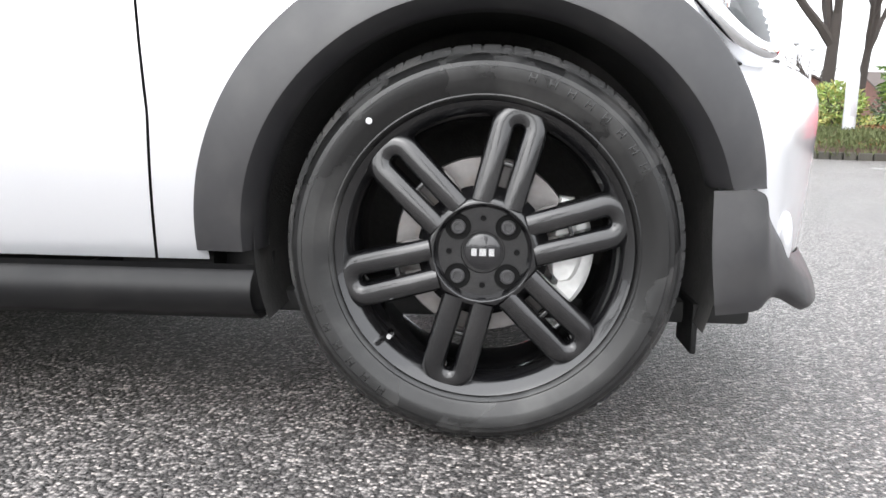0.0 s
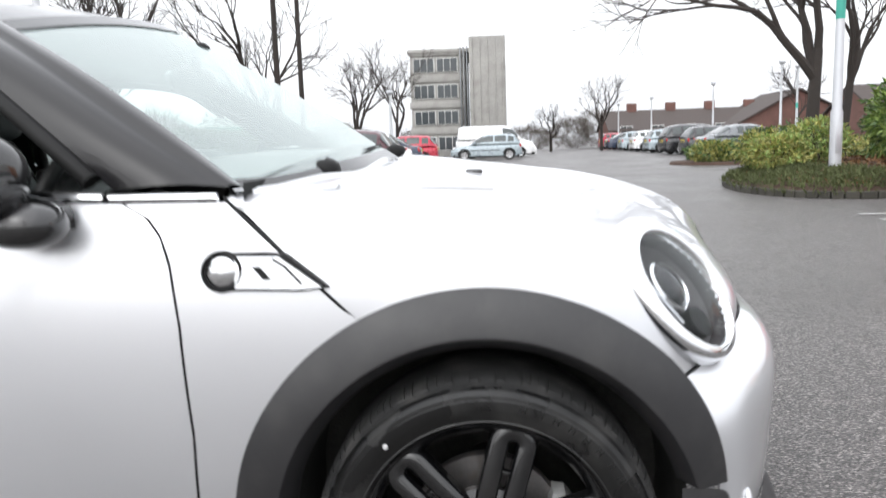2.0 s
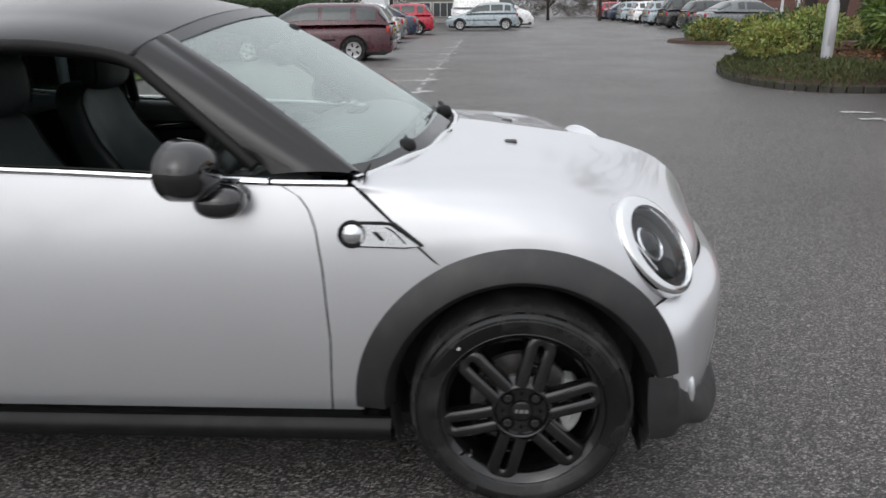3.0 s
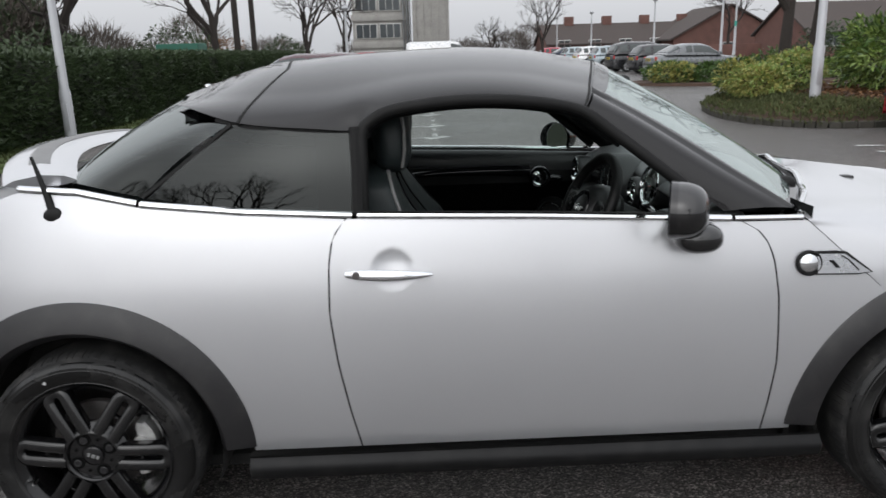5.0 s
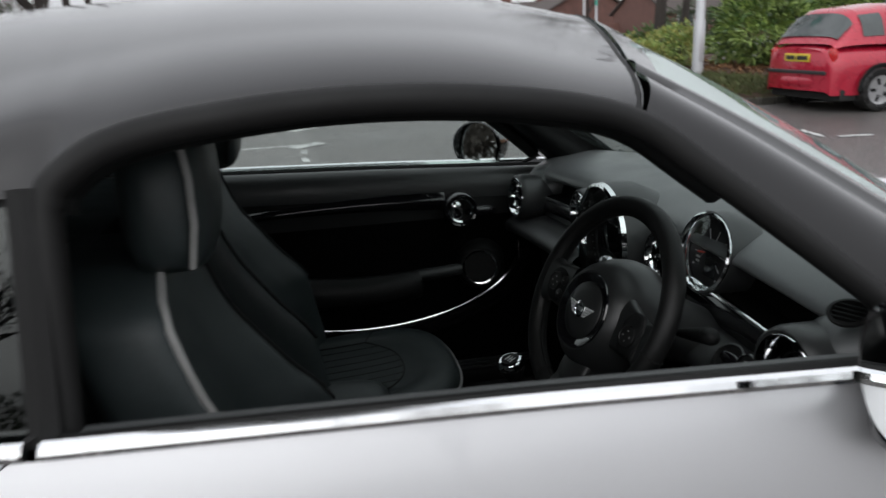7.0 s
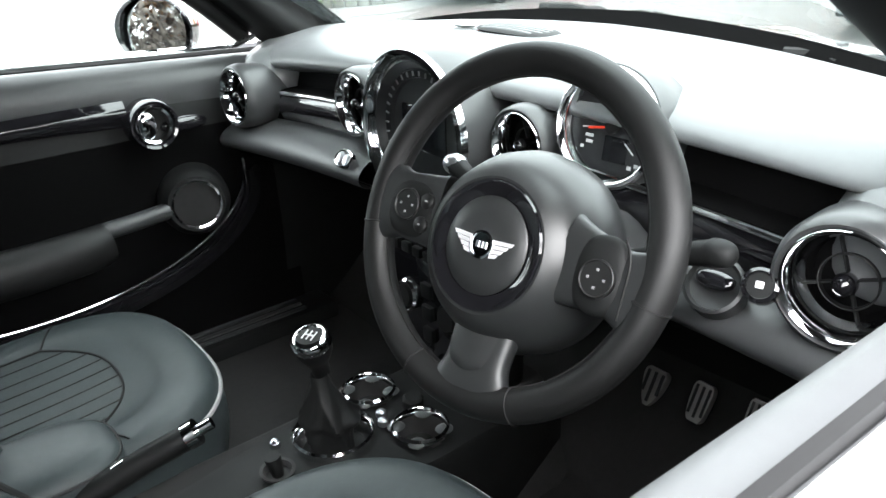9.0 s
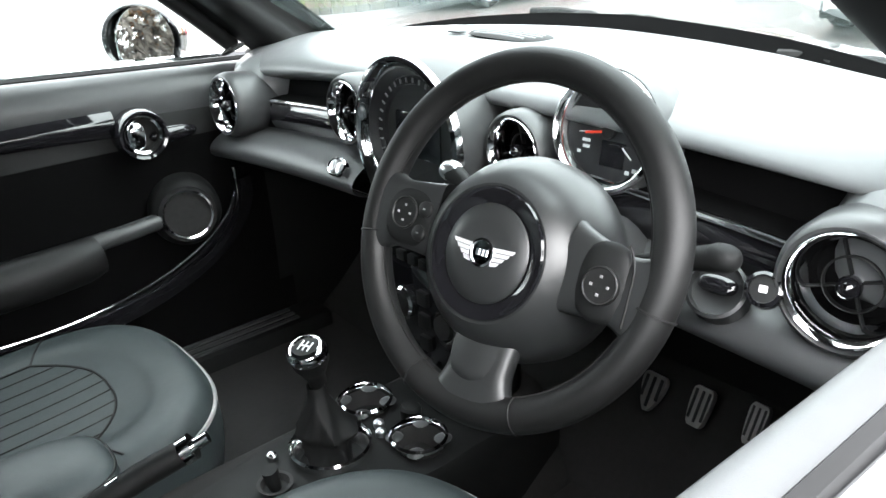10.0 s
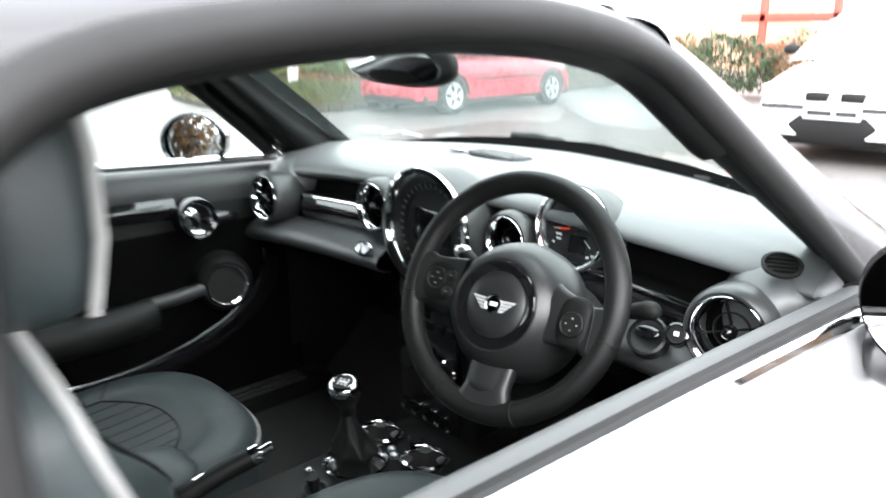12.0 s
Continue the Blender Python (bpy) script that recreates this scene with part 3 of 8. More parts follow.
# clipped hedge along the edge of the car park
bm = bmesh.new()
rnd = random.Random(9)
for _ in range(46000):
    y = 3.5 + 40 * rnd.random() ** 1.5
    face = rnd.random()
    bulge = 0.22 * noise.noise(Vector((0, y * 0.9, 3))) + 0.12 * noise.noise(Vector((7, y * 3, 1)))
    if face < 0.66:
        z = rnd.uniform(0.02, 1.5)
        x = -7.72 + bulge + 0.24 * noise.noise(Vector((z * 2, y * 1.3, 5))) + rnd.uniform(-0.14, 0.05)
        d = Vector((1, rnd.gauss(0, 0.6), rnd.gauss(0.1, 0.6)))
    else:
        x, z = rnd.uniform(-9.4, -7.75), 1.52 + 0.06 * noise.noise(Vector((y, 1, 1))) + rnd.uniform(-0.12, 0.05)
        d = Vector((rnd.gauss(0, 0.6), rnd.gauss(0, 0.6), 1))
    d.normalize()
    leaf(bm, Vector((x, y, ground_z(y) + z)), d, d.orthogonal().normalized(), rnd.uniform(0.07, 0.15), rnd.uniform(0.035, 0.065))
hedge = part("hedge", bm, LEAF_DARK, None, smooth=False)
tagged(hedge, "long clipped dark green hedge beside the car park", "hedge", kind="stuff")
# added dark boxes: the shade between the leaves as plain colour
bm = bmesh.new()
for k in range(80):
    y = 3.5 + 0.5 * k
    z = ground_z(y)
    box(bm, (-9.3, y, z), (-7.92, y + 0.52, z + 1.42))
tagged(part("hedge_core", bm, HEDGE_IN, None, smooth=False), "dark solid filling, the hedge's inner shade put into its colour", "hedge", kind="stuff")
bm = bmesh.new()
rows = [[bm.verts.new((x, y, ground_z(y) + (0.03 if x > -6.9 else 0.09))) for x in (-7.9, -7.2, -6.95, -6.85)] for y in [3 + 2 * k for k in range(20)]]
for a, b in zip(rows, rows[1:]):
    for i in range(3):
        bm.faces.new((a[i], a[i + 1], b[i + 1], b[i]))
tagged(part("verge", bm, GRASS, None), "narrow strip of grass below the hedge", "grass verge", kind="structure")
bm = bmesh.new()
for _ in range(5000):
    y = 3 + 36 * rnd.random() ** 1.5
    leaf(bm, Vector((rnd.uniform(-7.8, -6.9), y, ground_z(y) + 0.06)), Vector((rnd.gauss(0, 0.4), rnd.gauss(0, 0.4), 1)).normalized(), Vector((0, 1, 0)), rnd.uniform(0.05, 0.12), 0.02)
tagged(part("verge_grass", bm, BLADES, None, smooth=False), "blades of winter grass on the verge", "grass", kind="stuff")

# trees
bare_tree(6.45, 14.6, 7.5, 3, 0.62, 0.15, 6, fork=0.32, z0=bed_z(6.45, 14.6) - 0.1, label="leafless tree in the planting bed with dark trunk")
bare_tree(7.3, 15.3, 7.0, 8, 0.55, 0.12, 6, (0.1, 0), fork=0.26, z0=bed_z(7.3, 15.3) - 0.1, label="slim leafless tree beside the planting bed")
bare_tree(-9.5, 30, 11, 11, 0.5, 0.2, 6)
bare_tree(-12.5, 42, 10, 12, 0.6, 0.2, 6)
bare_tree(-7.2, 40, 8.0, 13, 0.65, 0.15, 6)
bare_tree(-5.8, 46, 8.5, 14, 0.6, 0.15, 6)
bare_tree(-13.0, 24, 9.0, 15, 0.5, 0.25, 6)
bare_tree(-18.0, 34, 9.0, 17, 0.7, 0.25, 6)
bare_tree(-23.0, 40, 10.0, 18, 0.7, 0.25, 6)
bare_tree(5.2, 66, 5.5, 19, 0.8, 0.15, 6)
bare_tree(9.0, 62, 7.5, 21, 0.6, 0.15, 6)
bare_tree(26, 66, 8.0, 22, 0.6, 0.2, 6)
bare_tree(-7.4, -10, 9.5, 24, 0.65, 0.2, 6)
bare_tree(1.5, -15, 9.0, 25, 0.65, 0.2, 6)
bare_tree(-13.5, -5, 8.0, 26, 0.65, 0.2, 5)
for k, (x, y, s) in enumerate(((-16, 30, 2.0), (-13, 36, 2.2), (-20, 38, 2.6), (-25, 33, 2.4), (-11.5, 20, 1.6), (-15, 19, 1.9), (-9.5, 47, 1.8), (-15, 52, 2.2), (17.5, 33, 1.5), (22, 36, 1.8), (28, 38, 2.0))):
    shrub(x, y, (s * 1.1, s, s * 0.75), 1500, 0.2, 0.09, (LEAF_DARK, LEAF_BROWN)[k % 4 == 3], "dark evergreen thicket behind the car park", 60 + k)
for k, (x, y, s) in enumerate(((-15, 1, 2.4), (-14, 3.8, 2.6), (-15.5, 6.4, 2.4), (-14.5, -2, 2.2))):
    shrub(x, y, (s, s, s * 0.8), 5000, 0.22, 0.10, (LEAF_BROWN, HAZE)[k % 2], "autumn-brown thicket at the end of the car park", 80 + k, second=HAZE)
FAR_TWIGS = "hazy grey-brown mass of leafless trees far off"
for k, (x, y, s) in enumerate(((-23, 55, (5, 3, 1.5)), (-18, 57, (2.6, 2.4, 2.4)), (-29, 52, (5, 3, 2.0)), (-12.5, 60, (3, 2, 1.4)), (-36, 54, (6, 3, 2.6)), (-6, 76, (4, 2, 1.3)), (-1, 80, (3.5, 2, 1.0)), (4, 82, (3, 2, 1.2)), (8.5, 80, (2.5, 2, 1.7)), (12, 84, (3, 2, 2.2)), (-17, 36, (2.2, 1.8, 1.5)))):
    shrub(x, y, s, 2600, 0.8, 0.035, HAZE, FAR_TWIGS, 140 + k, hang=-0.7)
for k, (x, y, sz) in enumerate(((-17.5, 26, (3.2, 2.0, 2.6)), (-21, 31, (3.6, 2.4, 3.2)), (-25, 34, (4, 2.6, 3.4)), (-14.5, 23.5, (1.8, 1.6, 1.9)))):
    shrub(x, y, sz, 4200, 0.5, 0.05, HAZE, "dense brown-green trees behind the hedge", 170 + k, hang=-0.4, second=LEAF_DARK)
for k in range(9):
    shrub(-16 + 4 * k, -17 + 0.4 * math.sin(k), (2.2, 1.0, 0.9), 700, 0.2, 0.09, LEAF_DARK, "dark hedge shrub across the road", 90 + k)


# ---------------------------------------------------------------- the white coupe: body
car = thing("car", (-1.2, YC, 0), "white silver two-seat coupe with black roof and black alloy wheels", "car")
BELT = [(-2.75, 1.03), (-2.62, 1.055), (-2.45, 1.045), (-2.27, 1.008), (-2.0, 0.981), (-1.69, 0.963), (-1.19, 0.946), (-0.65, 0.921), (-0.43, 0.918)]
DOOR_REAR = [(0.27, -1.706), (0.40, -1.731), (0.557, -1.757), (0.70, -1.772), (0.83, -1.768), (0.90, -1.757), (0.945, -1.728), (0.97, -1.688)]
DOOR_FRONT = [(0.27, -0.522), (0.5, -0.508), (0.7, -0.518), (0.80, -0.532), (0.85, -0.548), (0.885, -0.575), (0.91, -0.62), (0.925, -0.65)]
ARCH_R = 0.435


def risen(points):
    """Control points raised towards the car's middle."""
    return [(x, y, z + 0.025 * y) for x, y, z in points]


def side_y(x, z):
    """The near side of the body at a place of the side view."""
    y = 0.035 * ((0.6 - z) / 0.3) ** 2 if z < 0.6 else 0.060 * ((z - 0.6) / 0.35) ** 2.3
    if x > 0.1:
        y += 0.26 * ((x - 0.1) / 0.5) ** 2.6
    if x < -2.35:
        y += 0.16 * ((-2.35 - x) / 0.6) ** 2.2
    return y + 0.004


def belt(x):
    return table(BELT, x)


def skin(u, v, left, right, low=0.272, lift=0.0):
    """A body panel between two shut lines and the sill and belt."""
    x0 = lerp(left(0.95), right(0.95), u)
    z = lerp(low, belt(x0) - 0.012, v)
    x = lerp(left(z), right(z), u)
    return Vector((x, side_y(x, z) - lift, z))


def door_fn(u, v):
    p = skin(u, v, lambda z: table(DOOR_REAR, z) + 0.0025, lambda z: table(DOOR_FRONT, z) - 0.0025)
    r2 = ((p.x + 1.594) ** 2 + (p.z - 0.812) ** 2) / 0.056 ** 2
    if r2 < 1:  # finger bowl behind the handle
        p.y += 0.013 * (1 - r2) ** 0.75 * max(0.0, min(1.0, 0.80 + (p.z - 0.812) / 0.10)) ** 1.2
    return p


def wing_right(z):
    if z > 0.70:
        return lerp(-0.209, -0.443, (z - 0.70) / 0.215)
    return -math.sqrt(max(0.0, ARCH_R ** 2 - (z - 0.303) ** 2))


def wing_fn(u, v):
    return skin(u, v, lambda z: table(DOOR_FRONT, z) + 0.0025, lambda z: wing_right(z) - 0.0012)


def both_sides(name, fn, nu, nv, material, parent, label="", thick=0.0):
    obs = []
    for f in (fn, mirrored(fn)):
        bm = bmesh.new()
        grid(bm, f, nu, nv)
        obs.append(part(name, bm, material, parent, label))
    return obs


doors = both_sides("door_panel", door_fn, 150, 90, PAINT, car, "white silver door skin")
wings = both_sides("front_wing", wing_fn, 16, 24, PAINT, car)


def quarter_fn(u, v):
    """Rear quarter: from the door round the wheel to the tail."""
    xr, cx = -2.98, -2.467
    x0 = lerp(-1.70, xr, u)
    low = 0.272
    if abs(x0 - cx) < ARCH_R:
        low = 0.303 + math.sqrt(ARCH_R ** 2 - (x0 - cx) ** 2)
    if x0 < cx - 0.2:
        low = max(low, 0.42)
    top = belt(x0) - 0.012
    if x0 < -2.62:
        top -= 0.10 * ((-2.62 - x0) / 0.36) ** 1.5
    z = lerp(low, top, v)
    f = max(0.0, 1 - u / 0.22)
    x = x0 + f * (table(DOOR_REAR, z) - 0.0025 + 1.70)
    return Vector((x, side_y(x, z), z))


both_sides("rear_quarter", quarter_fn, 72, 20, PAINT, car)

# dark channel behind the shut lines
for flip in (False, True):
    wing_line = [(z, wing_right(z)) for z in (0.69, 0.76, 0.84, 0.90, 0.915)]
    for line in (DOOR_REAR, DOOR_FRONT, wing_line):
        bm = bmesh.new()
        pts = [Vector((x, side_y(x, z) + 0.009, z)) for z, x in line]
        if flip:
            pts = [Vector((p.x, 2 * YC - p.y, p.z)) for p in pts]
        tube(bm, [spline(pts, k / 24) for k in range(25)], 0.0065 if line is not wing_line else 0.0030, 6)
        part("shut_line_seal", bm, SHUT, car)

# clamshell bonnet with the front wings
B0 = [(-0.205, 0.014, 0.694), (-0.09, 0.012, 0.728), (0.06, 0.012, 0.730), (0.20, 0.020, 0.69), (0.345, 0.075, 0.575), (0.50, 0.30, 0.59), (0.60, YC, 0.60)]
B1 = [(-0.29, 0.026, 0.776), (-0.12, 0.027, 0.79), (0.05, 0.030, 0.79), (0.2, 0.047, 0.755), (0.36, 0.115, 0.655), (0.52, 0.34, 0.65), (0.605, YC, 0.655)]
B2 = [(-0.40, 0.062, 0.878), (-0.2, 0.062, 0.862), (0.0, 0.072, 0.850), (0.17, 0.095, 0.818), (0.335, 0.17, 0.735), (0.49, 0.39, 0.71), (0.58, YC, 0.715)]
B3 = [(-0.440, 0.088, 0.912), (-0.25, 0.125, 0.905), (-0.03, 0.15, 0.894), (0.13, 0.18, 0.868), (0.285, 0.26, 0.808), (0.42, 0.46, 0.782), (0.53, YC, 0.78)]
B4 = [(-0.325, 0.30, 0.922), (-0.18, 0.32, 0.910), (0.0, 0.35, 0.898), (0.12, 0.38, 0.883), (0.24, 0.44, 0.85), (0.36, 0.58, 0.83), (0.46, YC, 0.825)]
B5 = [(-0.235, 0.55, 0.940), (-0.13, 0.57, 0.924), (0.0, 0.58, 0.908), (0.1, 0.6, 0.895), (0.19, 0.64, 0.88), (0.27, 0.71, 0.868), (0.35, YC, 0.866)]
B6 = [(-0.205, YC, 0.95), (-0.1, YC, 0.938), (0.0, YC, 0.924), (0.07, YC, 0.915), (0.14, YC, 0.905), (0.2, YC, 0.898), (0.26, YC, 0.888)]
B0, B1, B2, B3, B4, B5, B6 = [risen(b) for b in (B0, B1, B2, B3, B4, B5, B6)]
bonnet_fn = net([B0, B1, B2, B3, B4, B5, B6])
LAMP_AT = Vector((0.358, 0.160, 0.722))


def lamp_frame(flip):
    """Place and lean of a headlight."""
    c = Vector((LAMP_AT.x, 2 * YC - LAMP_AT.y if flip else LAMP_AT.y, LAMP_AT.z))
    return axis_frame(c, Vector((0.61, 0.58 if flip else -0.58, 0.53)), Vector((-0.62, 0.1 if flip else -0.1, 1.0))) @ Matrix.Diagonal((1.06, 1.34, 1.0, 1))


bm = bmesh.new()
grid(bm, bonnet_fn, 100, 110)
grid(bm, mirrored(bonnet_fn), 100, 110)
gone = []
for inv in (lamp_frame(False).inverted(), lamp_frame(True).inverted()):
    for f in bm.faces:
        q = inv @ f.calc_center_median()
        if q.x * q.x + q.y * q.y < 0.101 ** 2 and abs(q.z) < 0.1:
            gone.append(f)
bmesh.ops.delete(bm, geom=list(set(gone)), context="FACES")
bonnet = part("bonnet", bm, PAINT, car, "white silver clamshell bonnet")
for y in (0.60, 2 * YC - 0.60):
    bm = bmesh.new()
    box(bm, (-0.04, y - 0.018, 0.914), (0.0, y + 0.018, 0.932), 0.005)
    part("washer_jet", bm, CLAD, bonnet)

# bumper, lower skirt and undertray
P0 = [(0.343, 0.078, 0.572), (0.405, 0.14, 0.590), (0.495, 0.30, 0.600), (0.57, 0.5, 0.605), (0.605, YC, 0.610)]
P1 = [(0.390, 0.040, 0.50), (0.466, 0.10, 0.53), (0.572, 0.28, 0.545), (0.635, 0.5, 0.55), (0.670, YC, 0.55)]
P2 = [(0.408, 0.045, 0.37), (0.472, 0.10, 0.38), (0.572, 0.28, 0.39), (0.65, 0.5, 0.40), (0.68, YC, 0.40)]
P3 = [(0.425, 0.055, 0.31), (0.465, 0.10, 0.285), (0.565, 0.29, 0.27), (0.64, 0.5, 0.27), (0.665, YC, 0.27)]
bumper_fn = net([risen(p) for p in (P0, P1, P2, P3)])
bm = bmesh.new()
grid(bm, bumper_fn, 32, 16)
grid(bm, mirrored(bumper_fn), 32, 16)
bumper = part("front_bumper", bm, PAINT, car, "white silver front bumper")
for f in (lambda p: p, lambda p: Vector((p.x, 2 * YC - p.y, p.z))):
    bm = bmesh.new()
    tube(bm, [f(bumper_fn(k / 24, 0.0) + Vector((0.002, -0.002, 0.0))) for k in range(25)], 0.0032, 6)
    part("bumper_seam", bm, SHUT, bumper)
L0 = [(0.335, 0.018, 0.399), (0.402, 0.012, 0.399), (0.430, 0.046, 0.352), (0.50, 0.15, 0.29), (0.60, 0.40, 0.27), (0.645, YC, 0.265)]
L1 = [(0.337, 0.012, 0.31), (0.405, 0.008, 0.315), (0.445, 0.052, 0.300), (0.535, 0.16, 0.245), (0.625, 0.41, 0.23), (0.67, YC, 0.225)]
L2 = [(0.345, 0.012, 0.238), (0.41, 0.014, 0.250), (0.456, 0.055, 0.252), (0.545, 0.155, 0.205), (0.635, 0.40, 0.19), (0.68, YC, 0.19)]
L3 = [(0.350, 0.018, 0.212), (0.41, 0.022, 0.220), (0.450, 0.065, 0.232), (0.535, 0.165, 0.19), (0.625, 0.41, 0.178), (0.67, YC, 0.178)]
skirt_fn = net([L0, L1, L2, L3])
bm = bmesh.new()
grid(bm, skirt_fn, 32, 14)
grid(bm, mirrored(skirt_fn), 32, 14)
part("front_skirt", bm, CLAD, car, "black plastic lower bumper skirt")
for y0 in (0.10, 2 * YC - 0.24):  # rubber deflectors ahead of the wheels
    bm = bmesh.new()
    box(bm, (0.338, y0, 0.125), (0.348, y0 + 0.10, 0.21), 0.003)
    part("air_deflector", bm, SHUT, car)
for y0 in (0.098, 2 * YC - 0.098):  # reflector in the lower bumper corner
    bm = bmesh.new()
    blob(bm, (0.470, y0, 0.318), (0.012, 0.018, 0.045), 14, 8)
    part("corner_reflector", bm, PAINT, bumper)

# sill skirts
SILL = [(0.0, 0.272), (0.006, 0.262), (-0.012, 0.245), (-0.016, 0.225), (-0.004, 0.20), (0.03, 0.178), (0.10, 0.172), (0.12, 0.272)]
for flip in (False, True):
    bm = bmesh.new()
    rows = []
    for k in range(21):
        x = lerp(-2.03, -0.355, k / 20)
        rows.append([bm.verts.new((x, (2 * YC - (a + 0.012)) if flip else a + 0.012, z)) for a, z in SILL])
    for a, b in zip(rows, rows[1:]):
        for j in range(len(SILL) - 1):
            bm.faces.new((a[j], a[j + 1], b[j + 1], b[j]))
    part("sill_skirt", bm, SILL_BLACK, car, "black plastic side sill")

# wheel arch cladding and liners
def arch(cx, a0, a1, flip, r_out=0.452, r_mid=0.372, r_in=0.347):
    prof = [(r_out, 0.012), (r_out + 0.001, -0.002), (r_out - 0.004, -0.006), (r_mid + 0.004, -0.023), (r_mid, -0.023), (r_mid - 0.004, -0.018), (r_in + 0.006, 0.006), (r_in, 0.02), (r_in + 0.004, 0.05)]
    bm = bmesh.new()
    n, rows = 64, []
    for k in range(n + 1):
        a = radians(lerp(a0, a1, k / n))
        row = []
        for r, y in prof:
            if cx == 0 and r > r_mid + 0.005:
                r -= 0.026 * max(0.0, (48 - math.degrees(a)) / 36) ** 1.4
            x, z = cx + r * math.cos(a), 0.303 + r * math.sin(a)
            if cx == 0 and x > 0:
                z = max(z, 0.402)
            yy = side_y(min(x, 0.42) if cx == 0 else x, max(z, 0.27)) + y
            if cx == 0 and x > 0.1:
                yy -= 0.10 * ((x - 0.1) / 0.4) ** 2.4
            row.append(bm.verts.new((x, 2 * YC - yy if flip else yy, z)))
        rows.append(row)
    for a, b in zip(rows, rows[1:]):
        for j in range(len(prof) - 1):
            bm.faces.new((a[j], a[j + 1], b[j + 1], b[j]))
    part("wheel_arch_trim", bm, CLAD, car, "grained black plastic wheel arch trim")
    bm = bmesh.new()
    m = Matrix.Translation((cx, 2 * YC - 0.03 if flip else 0.03, 0.303)) @ Matrix.Rotation(radians(90), 4, "X")
    lathe(bm, [(0.358, 0.0), (0.362, -0.12 if not flip else 0.12), (0.355, -0.30 if not flip else 0.30), (0.05, -0.31 if not flip else 0.31)], 48, m, (radians(-20), radians(200)))
    part("wheel_arch_liner", bm, LINER_BOUNCE, car, "dusty wheel arch liner, paled for light bounced off the ground")


for flip in (False, True):
    arch(0.0, 12, 182, flip)
    arch(-2.467, -2, 182, flip)
bm = bmesh.new()
box(bm, (-2.95, 0.16, 0.16), (0.45, 1.50, 0.20), 0.01)
box(bm, (-2.05, 0.10, 0.17), (-0.40, 1.56, 0.24), 0.01)
part("underbody", bm, UNDER, car)

# tail: boot lid, rear bumper and raised spoiler
T0 = [(-2.98, 0.24, 0.42), (-3.03, 0.5, 0.42), (-3.05, YC, 0.42)]
T1 = [(-2.98, 0.27, 0.65), (-3.04, 0.5, 0.66), (-3.06, YC, 0.66)]
T2 = [(-2.98, 0.33, 0.88), (-3.02, 0.52, 0.90), (-3.03, YC, 0.91)]
T3 = [(-2.80, 0.30, 0.975), (-2.86, 0.52, 0.985), (-2.87, YC, 0.99)]
T4 = [(-2.55, 0.22, 1.04), (-2.60, 0.52, 1.03), (-2.62, YC, 1.035)]
tail_fn = net([risen(p) for p in (T0, T1, T2, T3, T4)])
bm = bmesh.new()
grid(bm, tail_fn, 14, 24)
grid(bm, mirrored(tail_fn), 14, 24)
part("boot_lid", bm, PAINT, car, "white silver boot lid and tail")
bm = bmesh.new()
SP = [(-0.10, 0.0), (-0.06, 0.020), (0.0, 0.028), (0.07, 0.018), (0.10, 0.004), (0.06, -0.006), (-0.05, -0.008)]
pts = [Vector((-2.60 - 0.16 * (1 - ((y - YC) / 0.60) ** 2), y, 1.100 - 0.050 * abs((y - YC) / 0.60) ** 3)) for y in [lerp(YC - 0.60, YC + 0.60, k / 24) for k in range(25)]]
sweep(bm, pts, [(-a, b) for a, b in SP])
spoiler = part("rear_spoiler", bm, PAINT, car, "raised white boot spoiler")
bm = bmesh.new()  # grey air slot along the spoiler's top
sweep(bm, [Vector((-2.60 - 0.16 * (1 - ((y - YC) / 0.60) ** 2), y, 1.1035 - 0.050 * abs((y - YC) / 0.60) ** 3)) for y in [lerp(YC - 0.50, YC + 0.50, k / 20) for k in range(21)]], [(-0.03, 0.021), (-0.005, 0.0255), (0.03, 0.022), (0.03, 0.019), (-0.03, 0.018)])
part("spoiler_slot", bm, HUBCAP_GREY, spoiler, "grey strip along the spoiler")
for y in (YC - 0.42, YC + 0.42):
    bm = bmesh.new()
    box(bm, (-2.72, y - 0.02, 1.0), (-2.60, y + 0.02, 1.092), 0.01)
    part("spoiler_strut", bm, CLAD, spoiler)
bm = bmesh.new()
tube(bm, [(-2.515, 0.100, 0.985), (-2.54, 0.115, 1.05), (-2.575, 0.14, 1.14)], lambda t: 0.016 * (1 - 0.75 * t ** 0.6), 10)
blob(bm, (-2.514, 0.098, 0.980), (0.034, 0.018, 0.026), 12, 8)
part("aerial", bm, SHUT, car, "stubby black aerial")

# ---------------------------------------------------------------- roof, pillars and glass
ROOF_EDGE = [(-2.222, 0.33, 1.252), (-2.015, 0.19, 1.206), (-1.80, 0.165, 1.186), (-1.685, 0.158, 1.182), (-1.63, 0.158, 1.226), (-1.52, 0.160, 1.254), (-1.36, 0.163, 1.266), (-1.20, 0.168, 1.256), (-1.03, 0.19, 1.222)]
ROOF_MID = [(-2.34, 1.242), (-2.06, 1.333), (-1.85, 1.358), (-1.72, 1.368), (-1.60, 1.374), (-1.46, 1.380), (-1.30, 1.380), (-1.10, 1.364), (-0.865, 1.318)]


ROOF_EDGE = risen(ROOF_EDGE)
ROOF_MID = [(x, z + 0.0205) for x, z in ROOF_MID]


